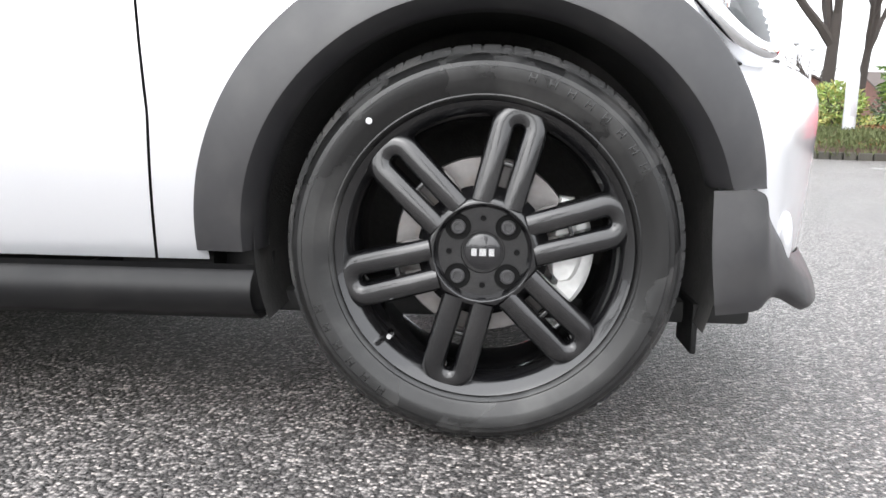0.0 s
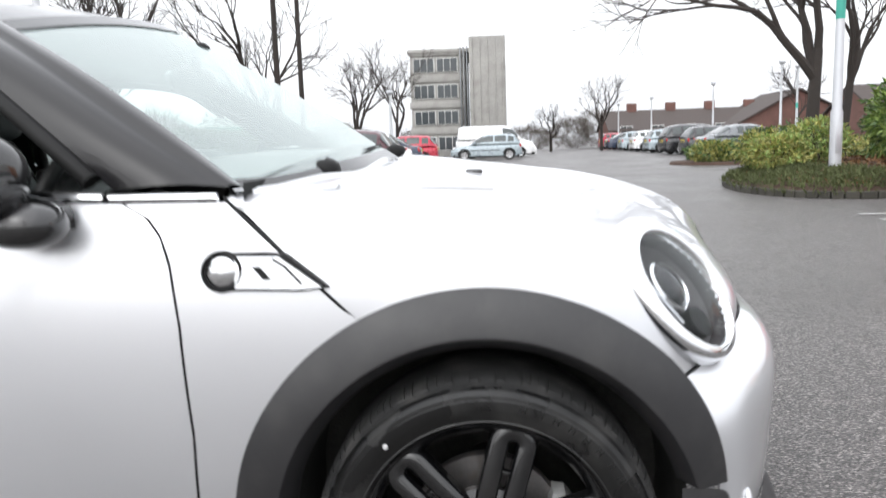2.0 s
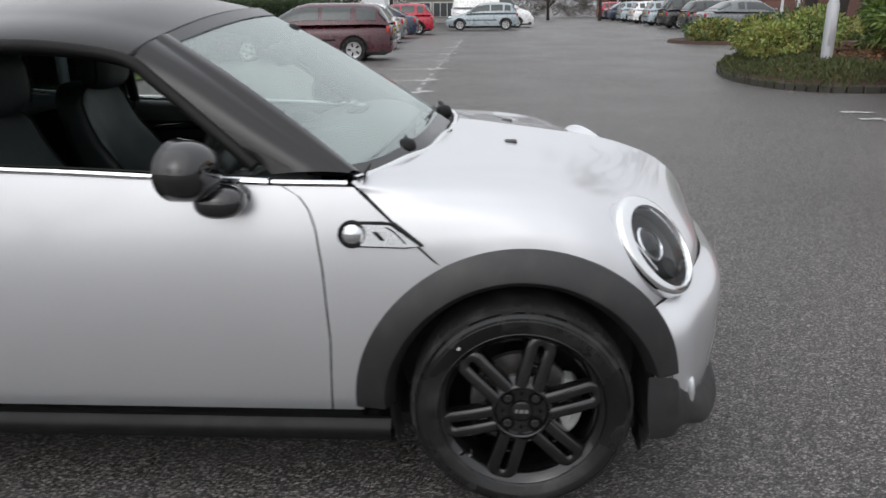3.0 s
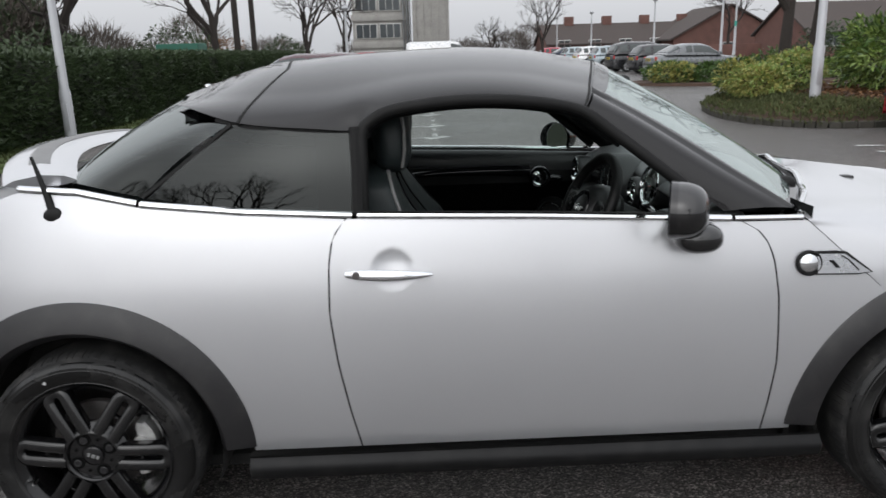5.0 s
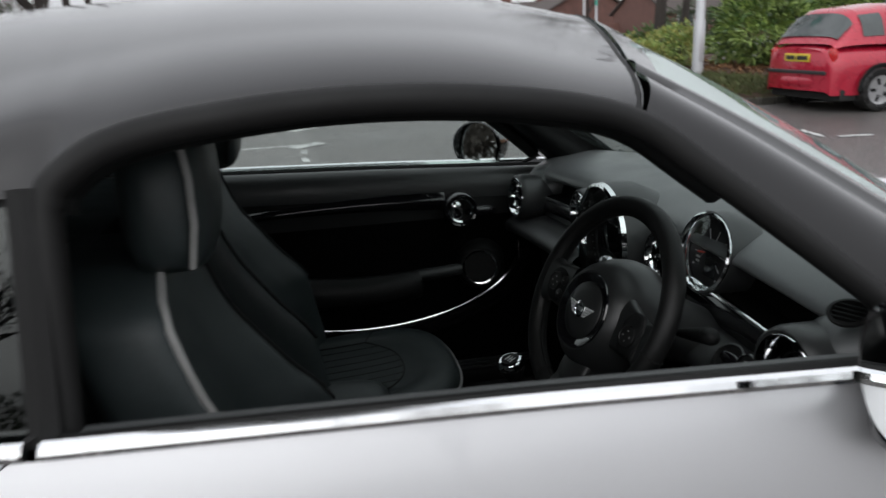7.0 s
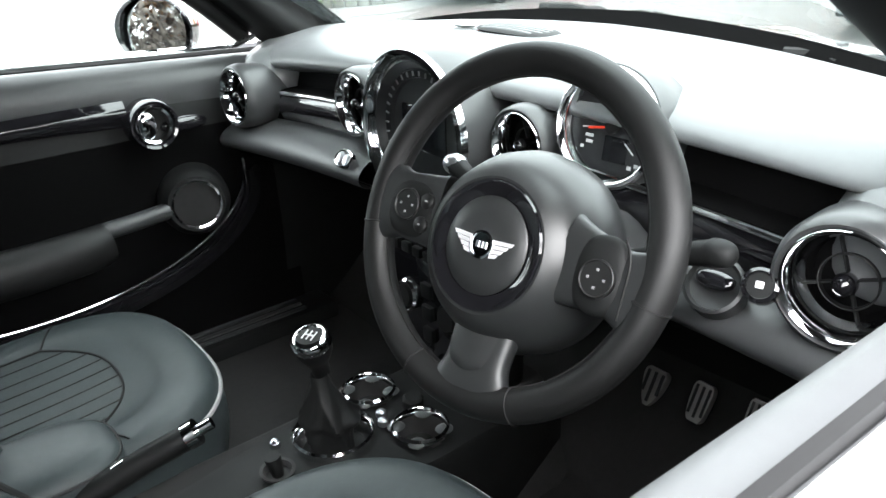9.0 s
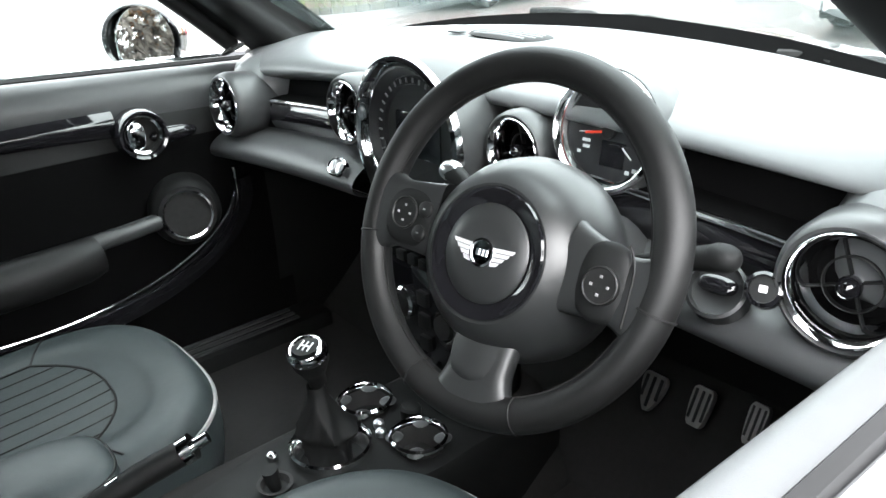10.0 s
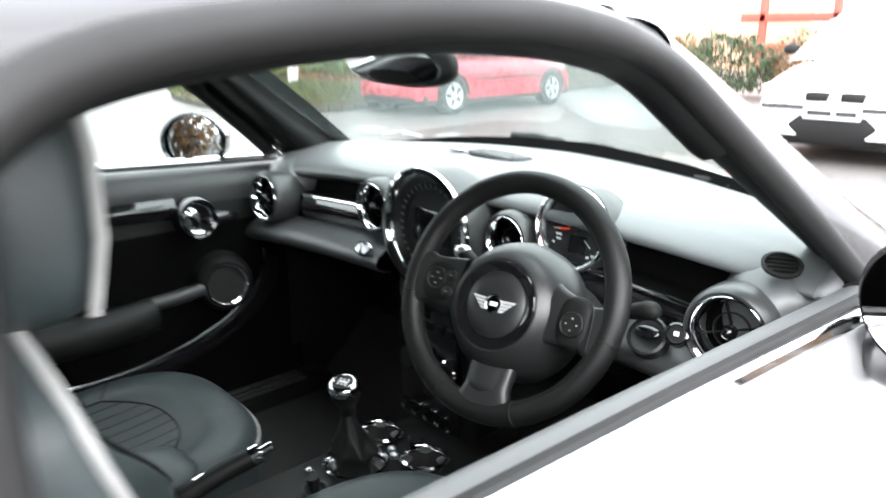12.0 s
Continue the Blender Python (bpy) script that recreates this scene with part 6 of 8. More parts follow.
def air_vent(c, normal, r, pod, name="air_vent"):
    """A round vent: pod, chrome ring, bowl, vanes and knob."""
    m = axis_frame(c, normal)
    bm = bmesh.new()
    lathe(bm, [(r * 1.02, -pod), (r * 1.24, -pod * 0.6), (r * 1.24, -0.008), (r * 1.18, 0.005), (r * 1.10, 0.009), (r * 1.04, 0.006)], 48, m)
    v = part(name, bm, DASH, dash, "round air vent with chrome ring")
    bm = bmesh.new()
    lathe(bm, [(r * 1.05, 0.0), (r * 1.04, 0.008), (r * 1.00, 0.0105), (r * 0.95, 0.008), (r * 0.82, -0.008), (r * 0.77, -0.022)], 48, m)
    part("vent_ring", bm, CHROME, v)
    # bowl painted near-black for the shade inside the vent
    bm = bmesh.new()
    lathe(bm, [(r * 0.79, -0.018), (r * 0.74, -0.040), (0, -0.055)], 40, m)
    part("vent_bowl", bm, NEAR_BLACK, v)
    for k in range(4):
        bm = bmesh.new()
        box(bm, (r * 0.15, -0.0010, -0.021), (r * 0.78, 0.0010, -0.014), 0.0004, m @ Matrix.Rotation(radians(20 + 90 * k), 4, "Z"), 1)
        part("vane", bm, SOFT, v)
    bm = bmesh.new()
    lathe(bm, [(r * 0.50, -0.018), (r * 0.51, -0.013), (r * 0.48, -0.012), (r * 0.47, -0.018)], 36, m)
    part("vane_ring", bm, SOFT, v)
    bm = bmesh.new()
    lathe(bm, [(r * 0.12, -0.02), (r * 0.19, -0.012), (r * 0.21, -0.004), (r * 0.17, 0.004), (r * 0.09, 0.008), (0, 0.009)], 20, m)
    part("vent_knob", bm, PIANO, v)
    return v


air_vent((-0.788, 0.214, 0.846), (-1, -0.10, 0.06), 0.0525, 0.09)
air_vent((-0.797, 1.418, 0.818), (-1, -0.06, 0.08), 0.052, 0.09)
air_vent((-0.765, 1.022, 0.866), (-1, 0.0, 0.05), 0.048, 0.07)
air_vent((-0.755, 0.650, 0.873), (-1, 0.0, 0.05), 0.043, 0.07)
for c, r in (((-0.655, 0.20, 0.862), (0.11, 0.075, 0.070)), ((-0.655, 1.44, 0.835), (0.11, 0.075, 0.070))):
    bm = bmesh.new()
    blob(bm, c, r, 24, 12, 2.3)
    part("vent_pod", bm, DASH_LIT, dash, "rounded dash end over the vent")
for y, z in ((0.175, 0.942), (1.485, 0.913)):  # small demister grilles
    m = axis_frame((-0.735, y, z), (-0.35, -0.2 if y < 1 else 0.2, 1))
    bm = bmesh.new()
    lathe(bm, [(0.026, -0.003), (0.027, 0.002), (0.022, 0.003), (0.021, -0.004), (0.0, -0.005)], 24, m)
    dg = part("demister_outlet", bm, SHUT, dash)
    for k in range(4):
        bm = bmesh.new()
        box(bm, (-0.019, -0.014 + 0.0085 * k, -0.003), (0.019, -0.011 + 0.0085 * k, 0.002), 0, m)
        part("slat", bm, SOFT, dg)

# centre speaker grille on top of the dash
dv = Vector((-0.548, YC + 0.035, 0.9725))
bm = bmesh.new()
blob(bm, dv, (0.036, 0.084, 0.0055), 28, 6, 3.0)
grille = part("dash_grille", bm, SHUT, dash, "slotted grille on the dash top")
for k in range(5):
    bm = bmesh.new()
    x, half = dv.x - 0.024 + 0.012 * k, 0.072 - 0.004 * (k - 2) ** 2
    tube(bm, [Vector((x - 0.010 * (q / 4 - 0.5) ** 2, dv.y + half * (q / 2 - 1), dv.z + 0.0040 - 0.0015 * (q / 2 - 1) ** 2)) for q in range(5)], 0.0026, 6)
    part("grille_bar", bm, DASH_LIT, grille)
bm = bmesh.new()
blob(bm, (dv.x - 0.01, dv.y + 0.120, dv.z + 0.001), (0.016, 0.030, 0.006), 16, 6)
part("sensor_button", bm, SATIN, grille)

# big central dial
c = Vector((-0.80, 0.826, 0.861))
m = axis_frame(c, (-1, 0.0, 0.03))
bm = bmesh.new()
lathe(bm, [(0.100, -0.12), (0.120, -0.07), (0.122, -0.012), (0.120, 0.0)], 64, m)
dial = part("central_dial", bm, DASH, dash, "large round central speedometer with chrome rim")
bm = bmesh.new()
lathe(bm, [(0.121, -0.004), (0.119, 0.006), (0.113, 0.009), (0.106, 0.004), (0.101, -0.010)], 64, m)
part("dial_rim", bm, CHROME, dial)
bm = bmesh.new()
lathe(bm, [(0.102, -0.008), (0.090, -0.022), (0.088, -0.018), (0.078, -0.020), (0.076, -0.026), (0.0, -0.026)], 64, m)
part("dial_face", bm, DIAL, dial)
for k in range(36):
    bm = bmesh.new()
    box(bm, (0.080, -0.0012, -0.0185), (0.087, 0.0012, -0.0165), 0, m @ Matrix.Rotation(radians(10 * k), 4, "Z"))
    part("dial_tick", bm, PRINT, dial)
bm = bmesh.new()
lathe(bm, [(0.104, 0.0), (0.05, 0.004), (0, 0.005)], 48, m)
part("dial_glass", bm, LENS, dial).visible_shadow = False
bm = bmesh.new()
box(bm, (-0.05, -0.03, -0.025), (0.05, 0.035, -0.022), 0.003, m)
part("radio_screen", bm, PIANO, dial)

# instrument on the steering column
c = Vector((-0.735, 0.523, 0.918))
m = axis_frame(c, (-1, -0.08, 0.22)) @ Matrix.Scale(0.91, 4)
bm = bmesh.new()
lathe(bm, [(0.060, -0.11), (0.082, -0.07), (0.083, -0.02), (0.080, 0.004), (0.076, 0.006)], 48, m)
tacho = part("rev_counter", bm, DASH, dash, "round rev counter in a hooded pod")
bm = bmesh.new()
lathe(bm, [(0.079, 0.000), (0.078, 0.008), (0.074, 0.011), (0.069, 0.007), (0.066, -0.006), (0.0655, -0.012)], 48, m)
part("dial_rim", bm, CHROME, tacho)
bm = bmesh.new()
lathe(bm, [(0.067, -0.004), (0.065, -0.012), (0.0, -0.012)], 48, m)
part("dial_face", bm, DIAL, tacho)
for k in range(7):
    bm = bmesh.new()
    a = radians(188 - 38 * k)
    box(bm, (0.028, -0.0008, -0.0115), (0.047, 0.0008, -0.0105), 0, m @ Matrix.Rotation(a, 4, "Z"))
    part("dial_tick", bm, MARK, tacho)
bm = bmesh.new()
box(bm, (0.004, -0.0016, -0.009), (0.036, 0.0016, -0.0075), 0, m @ Matrix.Rotation(radians(190), 4, "Z"))
part("needle", bm, RED, tacho)
bm = bmesh.new()
lathe(bm, [(0.009, -0.012), (0.009, -0.005), (0, -0.004)], 16, m)
part("needle_hub", bm, SHUT, tacho)
bm = bmesh.new()
for k, (x, y, w, h) in enumerate(((-0.040, -0.018, 0.012, 0.004), (-0.038, -0.026, 0.010, 0.004), (-0.046, -0.034, 0.005, 0.004), (0.030, -0.05, 0.006, 0.005), (0.040, -0.046, 0.006, 0.005))):
    box(bm, (x, y, -0.0115), (x + w, y + h, -0.0105), 0, m)
part("dial_print_bars", bm, MARK, tacho)
bm = bmesh.new()
box(bm, (-0.010, -0.045, -0.0118), (0.026, -0.012, -0.0112), 0, m)
part("display", bm, PIANO, tacho)
bm = bmesh.new()
lathe(bm, [(0.070, 0.004), (0.04, 0.008), (0, 0.009)], 40, m)
part("dial_glass", bm, LENS, tacho).visible_shadow = False

# centre stack with switches
bm = bmesh.new()
box(bm, (-0.775, 0.725, 0.42), (-0.66, 0.945, 0.79), 0.025, None, 3)
stack = part("switch_panel", bm, SOFT, dash, "black centre panel with knobs and toggles")
bm = bmesh.new()
box(bm, (-0.782, 0.745, 0.47), (-0.772, 0.925, 0.70), 0.008)
part("stack_panel", bm, PIANO, stack)
for yy in (0.885, 0.775):
    m = axis_frame((-0.784, yy, 0.575), (-1, 0, 0.1))
    bm = bmesh.new()
    lathe(bm, [(0.026, -0.004), (0.028, 0.004), (0.024, 0.008), (0.020, 0.003)], 28, m)
    kn = part("dial_knob", bm, CHROME, stack)
    bm = bmesh.new()
    lathe(bm, [(0.021, 0.0), (0.019, 0.012), (0.0, 0.013)], 24, m)
    part("knob_cap", bm, SHUT, kn)
for k in range(6):
    bm = bmesh.new()
    y = 0.755 + 0.028 * k
    box(bm, (-0.790, y, 0.655), (-0.780, y + 0.02, 0.672), 0.002)
    part("push_button", bm, SOFT, stack)
for k in range(3):
    bm = bmesh.new()
    box(bm, (-0.790, 0.83 - 0.012, 0.51 + 0.04 * k), (-0.780, 0.83 + 0.012, 0.535 + 0.04 * k), 0.002)
    part("push_button", bm, SOFT, stack)
for k in range(5):  # toggle switches
    bm = bmesh.new()
    y = 0.757 + 0.035 * k
    tube(bm, [Vector((-0.776, y, 0.468)), Vector((-0.800, y, 0.463))], lambda t: 0.004 + 0.003 * t, 8)
    part("toggle_switch", bm, CHROME, stack)
m = axis_frame((-0.806, 1.008, 0.783), (-0.75, 0.0, 0.65)) @ Matrix.Diagonal((1.5, 1.0, 1.0, 1))
bm = bmesh.new()
lathe(bm, [(0.0165, -0.004), (0.0165, 0.003), (0.0145, 0.0045), (0.013, 0.003)], 28, m)
sw = part("shelf_switch", bm, CHROME, dash, "oval chrome switch on the passenger shelf")
for s in (-1, 1):
    bm = bmesh.new()
    blob(bm, (s * 0.0064, 0, 0.002), (0.0058, 0.011, 0.004), 14, 6, 2.4, m)
    part("rocker", bm, SATIN, sw)

# start button and key slot
m = axis_frame((-0.806, 0.279, 0.828), (-0.8, -0.2, 0.6)) @ Matrix.Scale(0.86, 4)
bm = bmesh.new()
lathe(bm, [(0.020, -0.01), (0.020, 0.004), (0.016, 0.006), (0.015, 0.002)], 28, m)
sb = part("start_button", bm, PIANO, dash, "round start button")
bm = bmesh.new()
lathe(bm, [(0.0145, 0.003), (0.0, 0.004)], 24, m)
part("button_cap", bm, SOFT, sb)
bm = bmesh.new()
box(bm, (-0.0045, -0.004, 0.004), (0.0045, 0.004, 0.005), 0.001, m)
part("button_mark", bm, MARK, sb)
m = axis_frame((-0.806, 0.326, 0.811), (-0.75, -0.1, 0.65)) @ Matrix.Scale(0.85, 4)
bm = bmesh.new()
lathe(bm, [(0.036, -0.02), (0.036, 0.004), (0.032, 0.006), (0.029, -0.002), (0.0, -0.008)], 32, m)
part("key_slot", bm, HUB, dash, "round key fob slot")
bm = bmesh.new()
blob(bm, (0, 0.006, 0.002), (0.024, 0.012, 0.006), 18, 8, 2.4, m)
part("key_flap", bm, PIANO, dash)

# ---------------------------------------------------------------- steering wheel
SQUARE[0] = 0.0
W_AX = Vector((-math.cos(radians(25.4)) * math.cos(radians(8.1)), -math.cos(radians(25.4)) * math.sin(radians(8.1)), math.sin(radians(25.4))))
W_C = Vector((-0.960, 0.4633, 0.8837))
wm = axis_frame(W_C, W_AX)
hm = wm @ Matrix.Translation((0.0, -0.018, -0.0095))  # the hub sits a little low in the rim
bm = bmesh.new()
tube(bm, [wm @ Vector((0.168 * math.cos(a), 0.168 * math.sin(a), 0.0)) for a in [2 * math.pi * k / 96 for k in range(96)]], 0.0172, 16, closed=True)
rim = part("steering_wheel", bm, WHEEL_HIDE, car, "black leather three-spoke steering wheel")
bm = bmesh.new()  # stitched seam round the inside
tube(bm, [wm @ Vector((0.1515 * math.cos(a), 0.1515 * math.sin(a), 0.004)) for a in [2 * math.pi * k / 96 for k in range(96)]], 0.0016, 5, closed=True)
part("rim_seam", bm, SHUT, rim)
for a in (-170, -10, -112, -68):
    bm = bmesh.new()
    a = radians(a)
    tube(bm, [wm @ Vector(((0.168 + 0.0178 * math.cos(b)) * math.cos(a), (0.168 + 0.0178 * math.cos(b)) * math.sin(a), 0.0178 * math.sin(b))) for b in [2 * math.pi * k / 20 for k in range(21)]], 0.0011, 5)
    part("rim_joint", bm, SHUT, rim)
bm = bmesh.new()
lathe(bm, [(0.050, -0.105), (0.092, -0.080), (0.103, -0.055), (0.104, -0.030), (0.098, -0.006), (0.085, 0.018), (0.074, 0.030), (0.0665, 0.0345), (0.0635, 0.034)], 64, hm)
hub = part("hub_dome", bm, HUB, rim, "round airbag hub")
bm = bmesh.new()
lathe(bm, [(0.0645, 0.0335), (0.0625, 0.0365), (0.055, 0.0350), (0.0480, 0.0320)], 64, hm)
part("hub_ring", bm, PIANO, rim, "gloss black ring")
bm = bmesh.new()
lathe(bm, [(0.0478, 0.0330), (0.0465, 0.0345), (0.03, 0.0375), (0.0, 0.0385)], 56, hm)
part("hub_pad", bm, HUB, rim)
bm = bmesh.new()
lathe(bm, [(0.0138, 0.038), (0.0138, 0.0405), (0.0118, 0.0410), (0.0110, 0.0392), (0.0, 0.0388)], 28, hm)
part("winged_badge", bm, CHROME, rim, "chrome winged badge", angle=20)
for s in (-1, 1):
    for k in range(4):
        y0, y1 = -0.0105 + 0.0046 * k, -0.0105 + 0.0046 * k + 0.0038
        x1 = 0.0185 + 0.0048 * k
        q = [(s * 0.0120, y0), (s * x1, y0 + 0.0012), (s * (x1 + 0.0026), y1 + 0.0012), (s * 0.0120, y1)]
        bm = bmesh.new()
        a = [bm.verts.new(hm @ Vector((x, y, 0.0398))) for x, y in q]
        b = [bm.verts.new(hm @ Vector((x, y, 0.0370))) for x, y in q]
        bm.faces.new(a)
        for j in range(4):
            bm.faces.new((a[j], a[(j + 1) % 4], b[(j + 1) % 4], b[j]))
        part("badge_feather", bm, BADGE, rim, angle=20)
for k in range(3):
    bm = bmesh.new()
    box(bm, (-0.006 + 0.0045 * k, -0.003, 0.0385), (-0.003 + 0.0045 * k, 0.003, 0.0402), 0, hm)
    part("badge_bar", bm, SATIN, rim)


def spoke_bar(a, w0, w1, z0, z1, r0=0.075, r1=0.158):
    def fn(u, v):
        r = lerp(r0, r1, u)
        b = 2 * math.pi * v
        w = lerp(w0, w1, u ** 0.7) + 0.016 * max(0.0, (u - 0.6) / 0.4) ** 2
        z = lerp(z0, z1, u)
        t, h = w * math.copysign(abs(math.cos(b)) ** 0.6, math.cos(b)), 0.013 * math.copysign(abs(math.sin(b)) ** 0.6, math.sin(b))
        return wm @ Vector((r * math.cos(a) - t * math.sin(a), r * math.sin(a) + t * math.cos(a), z + h))
    return fn


for a, w0, w1, z0 in ((radians(-8), 0.044, 0.027, 0.000), (radians(181), 0.040, 0.034, 0.002), (radians(-87), 0.040, 0.034, -0.014)):
    bm = bmesh.new()
    grid(bm, spoke_bar(a, w0, w1, z0, 0.001), 20, 24)
    part("spoke", bm, HUB, rim, "steering wheel spoke")
bm = bmesh.new()  # smooth shield set into the lower spoke


def shield(u, v):
    r, t = lerp(0.080, 0.143, v), lerp(-1, 1, u)
    w = 0.026 * (1 - 0.55 * max(0.0, (v - 0.45) / 0.55) ** 2.5)
    a = radians(-89)
    lift = 0.0155 - 0.0035 * t * t - 0.006 * max(0.0, (v - 0.8) / 0.2) ** 2
    return wm @ Vector((r * math.cos(a) - w * t * math.sin(a), r * math.sin(a) + w * t * math.cos(a), lerp(-0.012, 0.0, v) + lift))


grid(bm, shield, 14, 18)
part("spoke_shield", bm, HUB, rim, "smooth grey insert in the lower spoke")
for s, c, size in ((-1, (-0.112, -0.004, 0.008), (0.036, 0.031)), (1, (0.117, -0.015, 0.008), (0.026, 0.036))):
    m = wm @ Matrix.Translation(c)
    bm = bmesh.new()
    blob(bm, (0, 0, 0), (*size, 0.0085 if s > 0 else 0.010), 32, 10, 2.6, m)
    part("switch_pod", bm, SOFT, rim, "dark switch panel on the spoke")
    if s > 0:  # parting line of the outer spoke panel
        bm = bmesh.new()
        tube(bm, [m @ Vector((0.028 - 0.010 * max(0.0, q) ** 3, 0.036 * q, 0.0068)) for q in [lerp(-0.9, 1, k / 20) for k in range(21)]], 0.0012, 6)
        part("panel_joint", bm, SHUT, rim)
    k0 = m @ Matrix.Translation((-0.004 if s < 0 else 0.002, 0.003 if s < 0 else -0.003, 0.0098))
    bm = bmesh.new()
    lathe(bm, [(0.0172, -0.003), (0.0172, 0.0014), (0.0160, 0.0022), (0.0150, 0.0010), (0.0, 0.0012)], 28, k0)
    part("cross_button", bm, WHEEL_HIDE, rim)
    for x, y in ((-0.008, 0), (0.008, 0), (0, 0.008), (0, -0.008)):
        bm = bmesh.new()
        box(bm, (x - 0.0012, y - 0.0012, 0.0012), (x + 0.0012, y + 0.0012, 0.0020), 0, k0)
        part("switch_mark", bm, PRINT, rim)
    if s < 0:
        for x, y in ((0.022, 0.011), (0.020, -0.014)):
            bm = bmesh.new()
            lathe(bm, [(0.0085, -0.002), (0.0085, 0.002), (0.007, 0.0032), (0.0, 0.0032)], 18, m @ Matrix.Translation((x, y, 0.0085)))
            part("small_button", bm, WHEEL_HIDE, rim)
            bm = bmesh.new()
            box(bm, (x - 0.0016, y - 0.0008, 0.0115), (x + 0.0016, y + 0.0008, 0.0121), 0, m)
            part("switch_mark", bm, PRINT, rim)
bm = bmesh.new()  # column and stalks
tube(bm, [wm @ Vector((0, 0, -0.06)), wm @ Vector((0, 0, -0.12)), wm @ Vector((0, 0.0, -0.24)), wm @ Vector((0, -0.03, -0.45))], lambda t: 0.062 - 0.015 * t, 20)
column = part("steering_column", bm, DASH, car, "black steering column shroud")
tip = Vector((-0.862, 0.292, 0.882))
for end in (tip, flip_y(tip) + Vector((0, -0.715, 0.006))):
    start = wm @ Vector((0.04 if end is tip else -0.04, -0.005, -0.10))
    bm = bmesh.new()
    tube(bm, [start.lerp(end, k / 8) for k in range(9)], lambda t: 0.006 + 0.0075 * max(0.0, (t - 0.45) / 0.55) ** 0.8, 12)
    st = part("stalk", bm, SOFT, column, "column stalk")
    bm = bmesh.new()
    blob(bm, end, (0.0135, 0.017, 0.0125), 16, 10, 2.3)
    part("stalk_cap", bm, SATIN if end is not tip else SOFT, st)

SQUARE[0] = 0.025
# pedals
for k, (y, w) in enumerate(((0.552, 0.044), (0.470, 0.036), (0.385, 0.03))):
    m = axis_frame((-0.562 + 0.002 * k, y, 0.462 + 0.014 * k), (-0.85, 0, 0.5))
    bm = bmesh.new()
    taper = 0.75 if k == 0 else 0.25  # how much the pad narrows towards its foot
    def edge(q):
        return (w / 2) * (1 - taper * ((1 - q) / 2) ** 2.2) * (1 - abs(q) ** 8 * 0.3)
    rows = []
    for j in range(17):
        q = 1 - j / 8
        rows.append([bm.verts.new(m @ Vector((sx * edge(q) * g, 0.030 * q, h))) for sx, g, h in ((-1, 1, -0.004), (-1, 1, 0.003), (-1, 0.9, 0.006), (1, 0.9, 0.006), (1, 1, 0.003), (1, 1, -0.004))])
    for a, b in zip(rows, rows[1:]):
        for j in range(6):
            bm.faces.new((a[j], a[(j + 1) % 6], b[(j + 1) % 6], b[j]))
    bm.faces.new(rows[0])
    bm.faces.new(rows[-1])
    pd = part("pedal", bm, STEEL, car, "ribbed metal pedal")
    for j in range(3):
        bm = bmesh.new()
        x = w * (j - 1) * 0.29
        foot = -0.024 if j == 1 else (-0.010 if k == 0 else -0.020)
        box(bm, (x - w * 0.06, foot, 0.004), (x + w * 0.06, 0.025, 0.0075), 0.001, m)
        part("pedal_rib", bm, SHUT, pd)
bm = bmesh.new()
box(bm, (-1.06, 0.20, 0.244), (-0.58, 0.66, 0.256), 0.005)
part("floor_mat", bm, CARPET, car, "black carpet floor mat")
bm = bmesh.new()
box(bm, (-1.12, 1.00, 0.244), (-0.58, 1.46, 0.256), 0.005)
part("floor_mat", bm, CARPET, car, "black carpet floor mat")

# ---------------------------------------------------------------- centre console
bm = bmesh.new()
CT = [(-0.62, 0.085, 0.40), (-0.80, 0.108, 0.440), (-0.92, 0.115, 0.448), (-1.05, 0.095, 0.452), (-1.20, 0.075, 0.445), (-1.45, 0.065, 0.43)]
def console_fn(u, v):
    p = spline([(x, w, z) for x, w, z in CT], u)
    a = lerp(-1.0, 1.0, v)
    k = abs(a)
    return Vector((p.x, 0.775 + p.y * math.copysign(min(1, k * 1.25) ** 1.0, a), p.z - (0.22 * max(0.0, (k - 0.8) / 0.2) + 0.006 * (k * 1.2) ** 4)))
grid(bm, console_fn, 130, 72)
CUPS = ((-0.893, 0.722, 0.456), (-0.895, 0.855, 0.453))
BOOT = (-1.0, 0.792, 0.459)
hollow = [f for f in bm.faces if any(all((v.co.x - c[0]) ** 2 + (v.co.y - c[1]) ** 2 < r ** 2 for v in f.verts) for c, r in ((CUPS[0], 0.041), (CUPS[1], 0.041), (BOOT, 0.056)))]
bmesh.ops.delete(bm, geom=hollow, context="FACES")
console = part("centre_console", bm, SOFT, car, "black centre console with two cup holders")
for c in CUPS:
    m = Matrix.Translation(c)
    bm = bmesh.new()
    lathe(bm, [(0.042, -0.002), (0.044, 0.004), (0.040, 0.007), (0.037, 0.003), (0.036, -0.004)], 36, m)
    ch = part("cup_holder", bm, CHROME, console, "cup holder with chrome ring")
    bm = bmesh.new()
    lathe(bm, [(0.0380, 0.0), (0.036, -0.004), (0.034, -0.06), (0.0, -0.062)], 32, m)
    part("cup_bowl", bm, UNDER, ch)
    for k in range(4):
        bm = bmesh.new()
        a = radians(45 + 90 * k)
        blob(bm, (0.036 * math.cos(a), 0.036 * math.sin(a), -0.001), (0.014, 0.013, 0.003), 14, 6, 2, m)
        part("grip_tab", bm, DASH, ch)
m = Matrix.Translation(BOOT)
bm = bmesh.new()
lathe(bm, [(0.0595, -0.006), (0.0605, 0.005), (0.0575, 0.008), (0.0545, 0.004), (0.052, -0.012), (0.048, -0.030)], 48, m)
part("gaiter_ring", bm, CHROME, console, "chrome ring round the gear gaiter")
bm = bmesh.new()
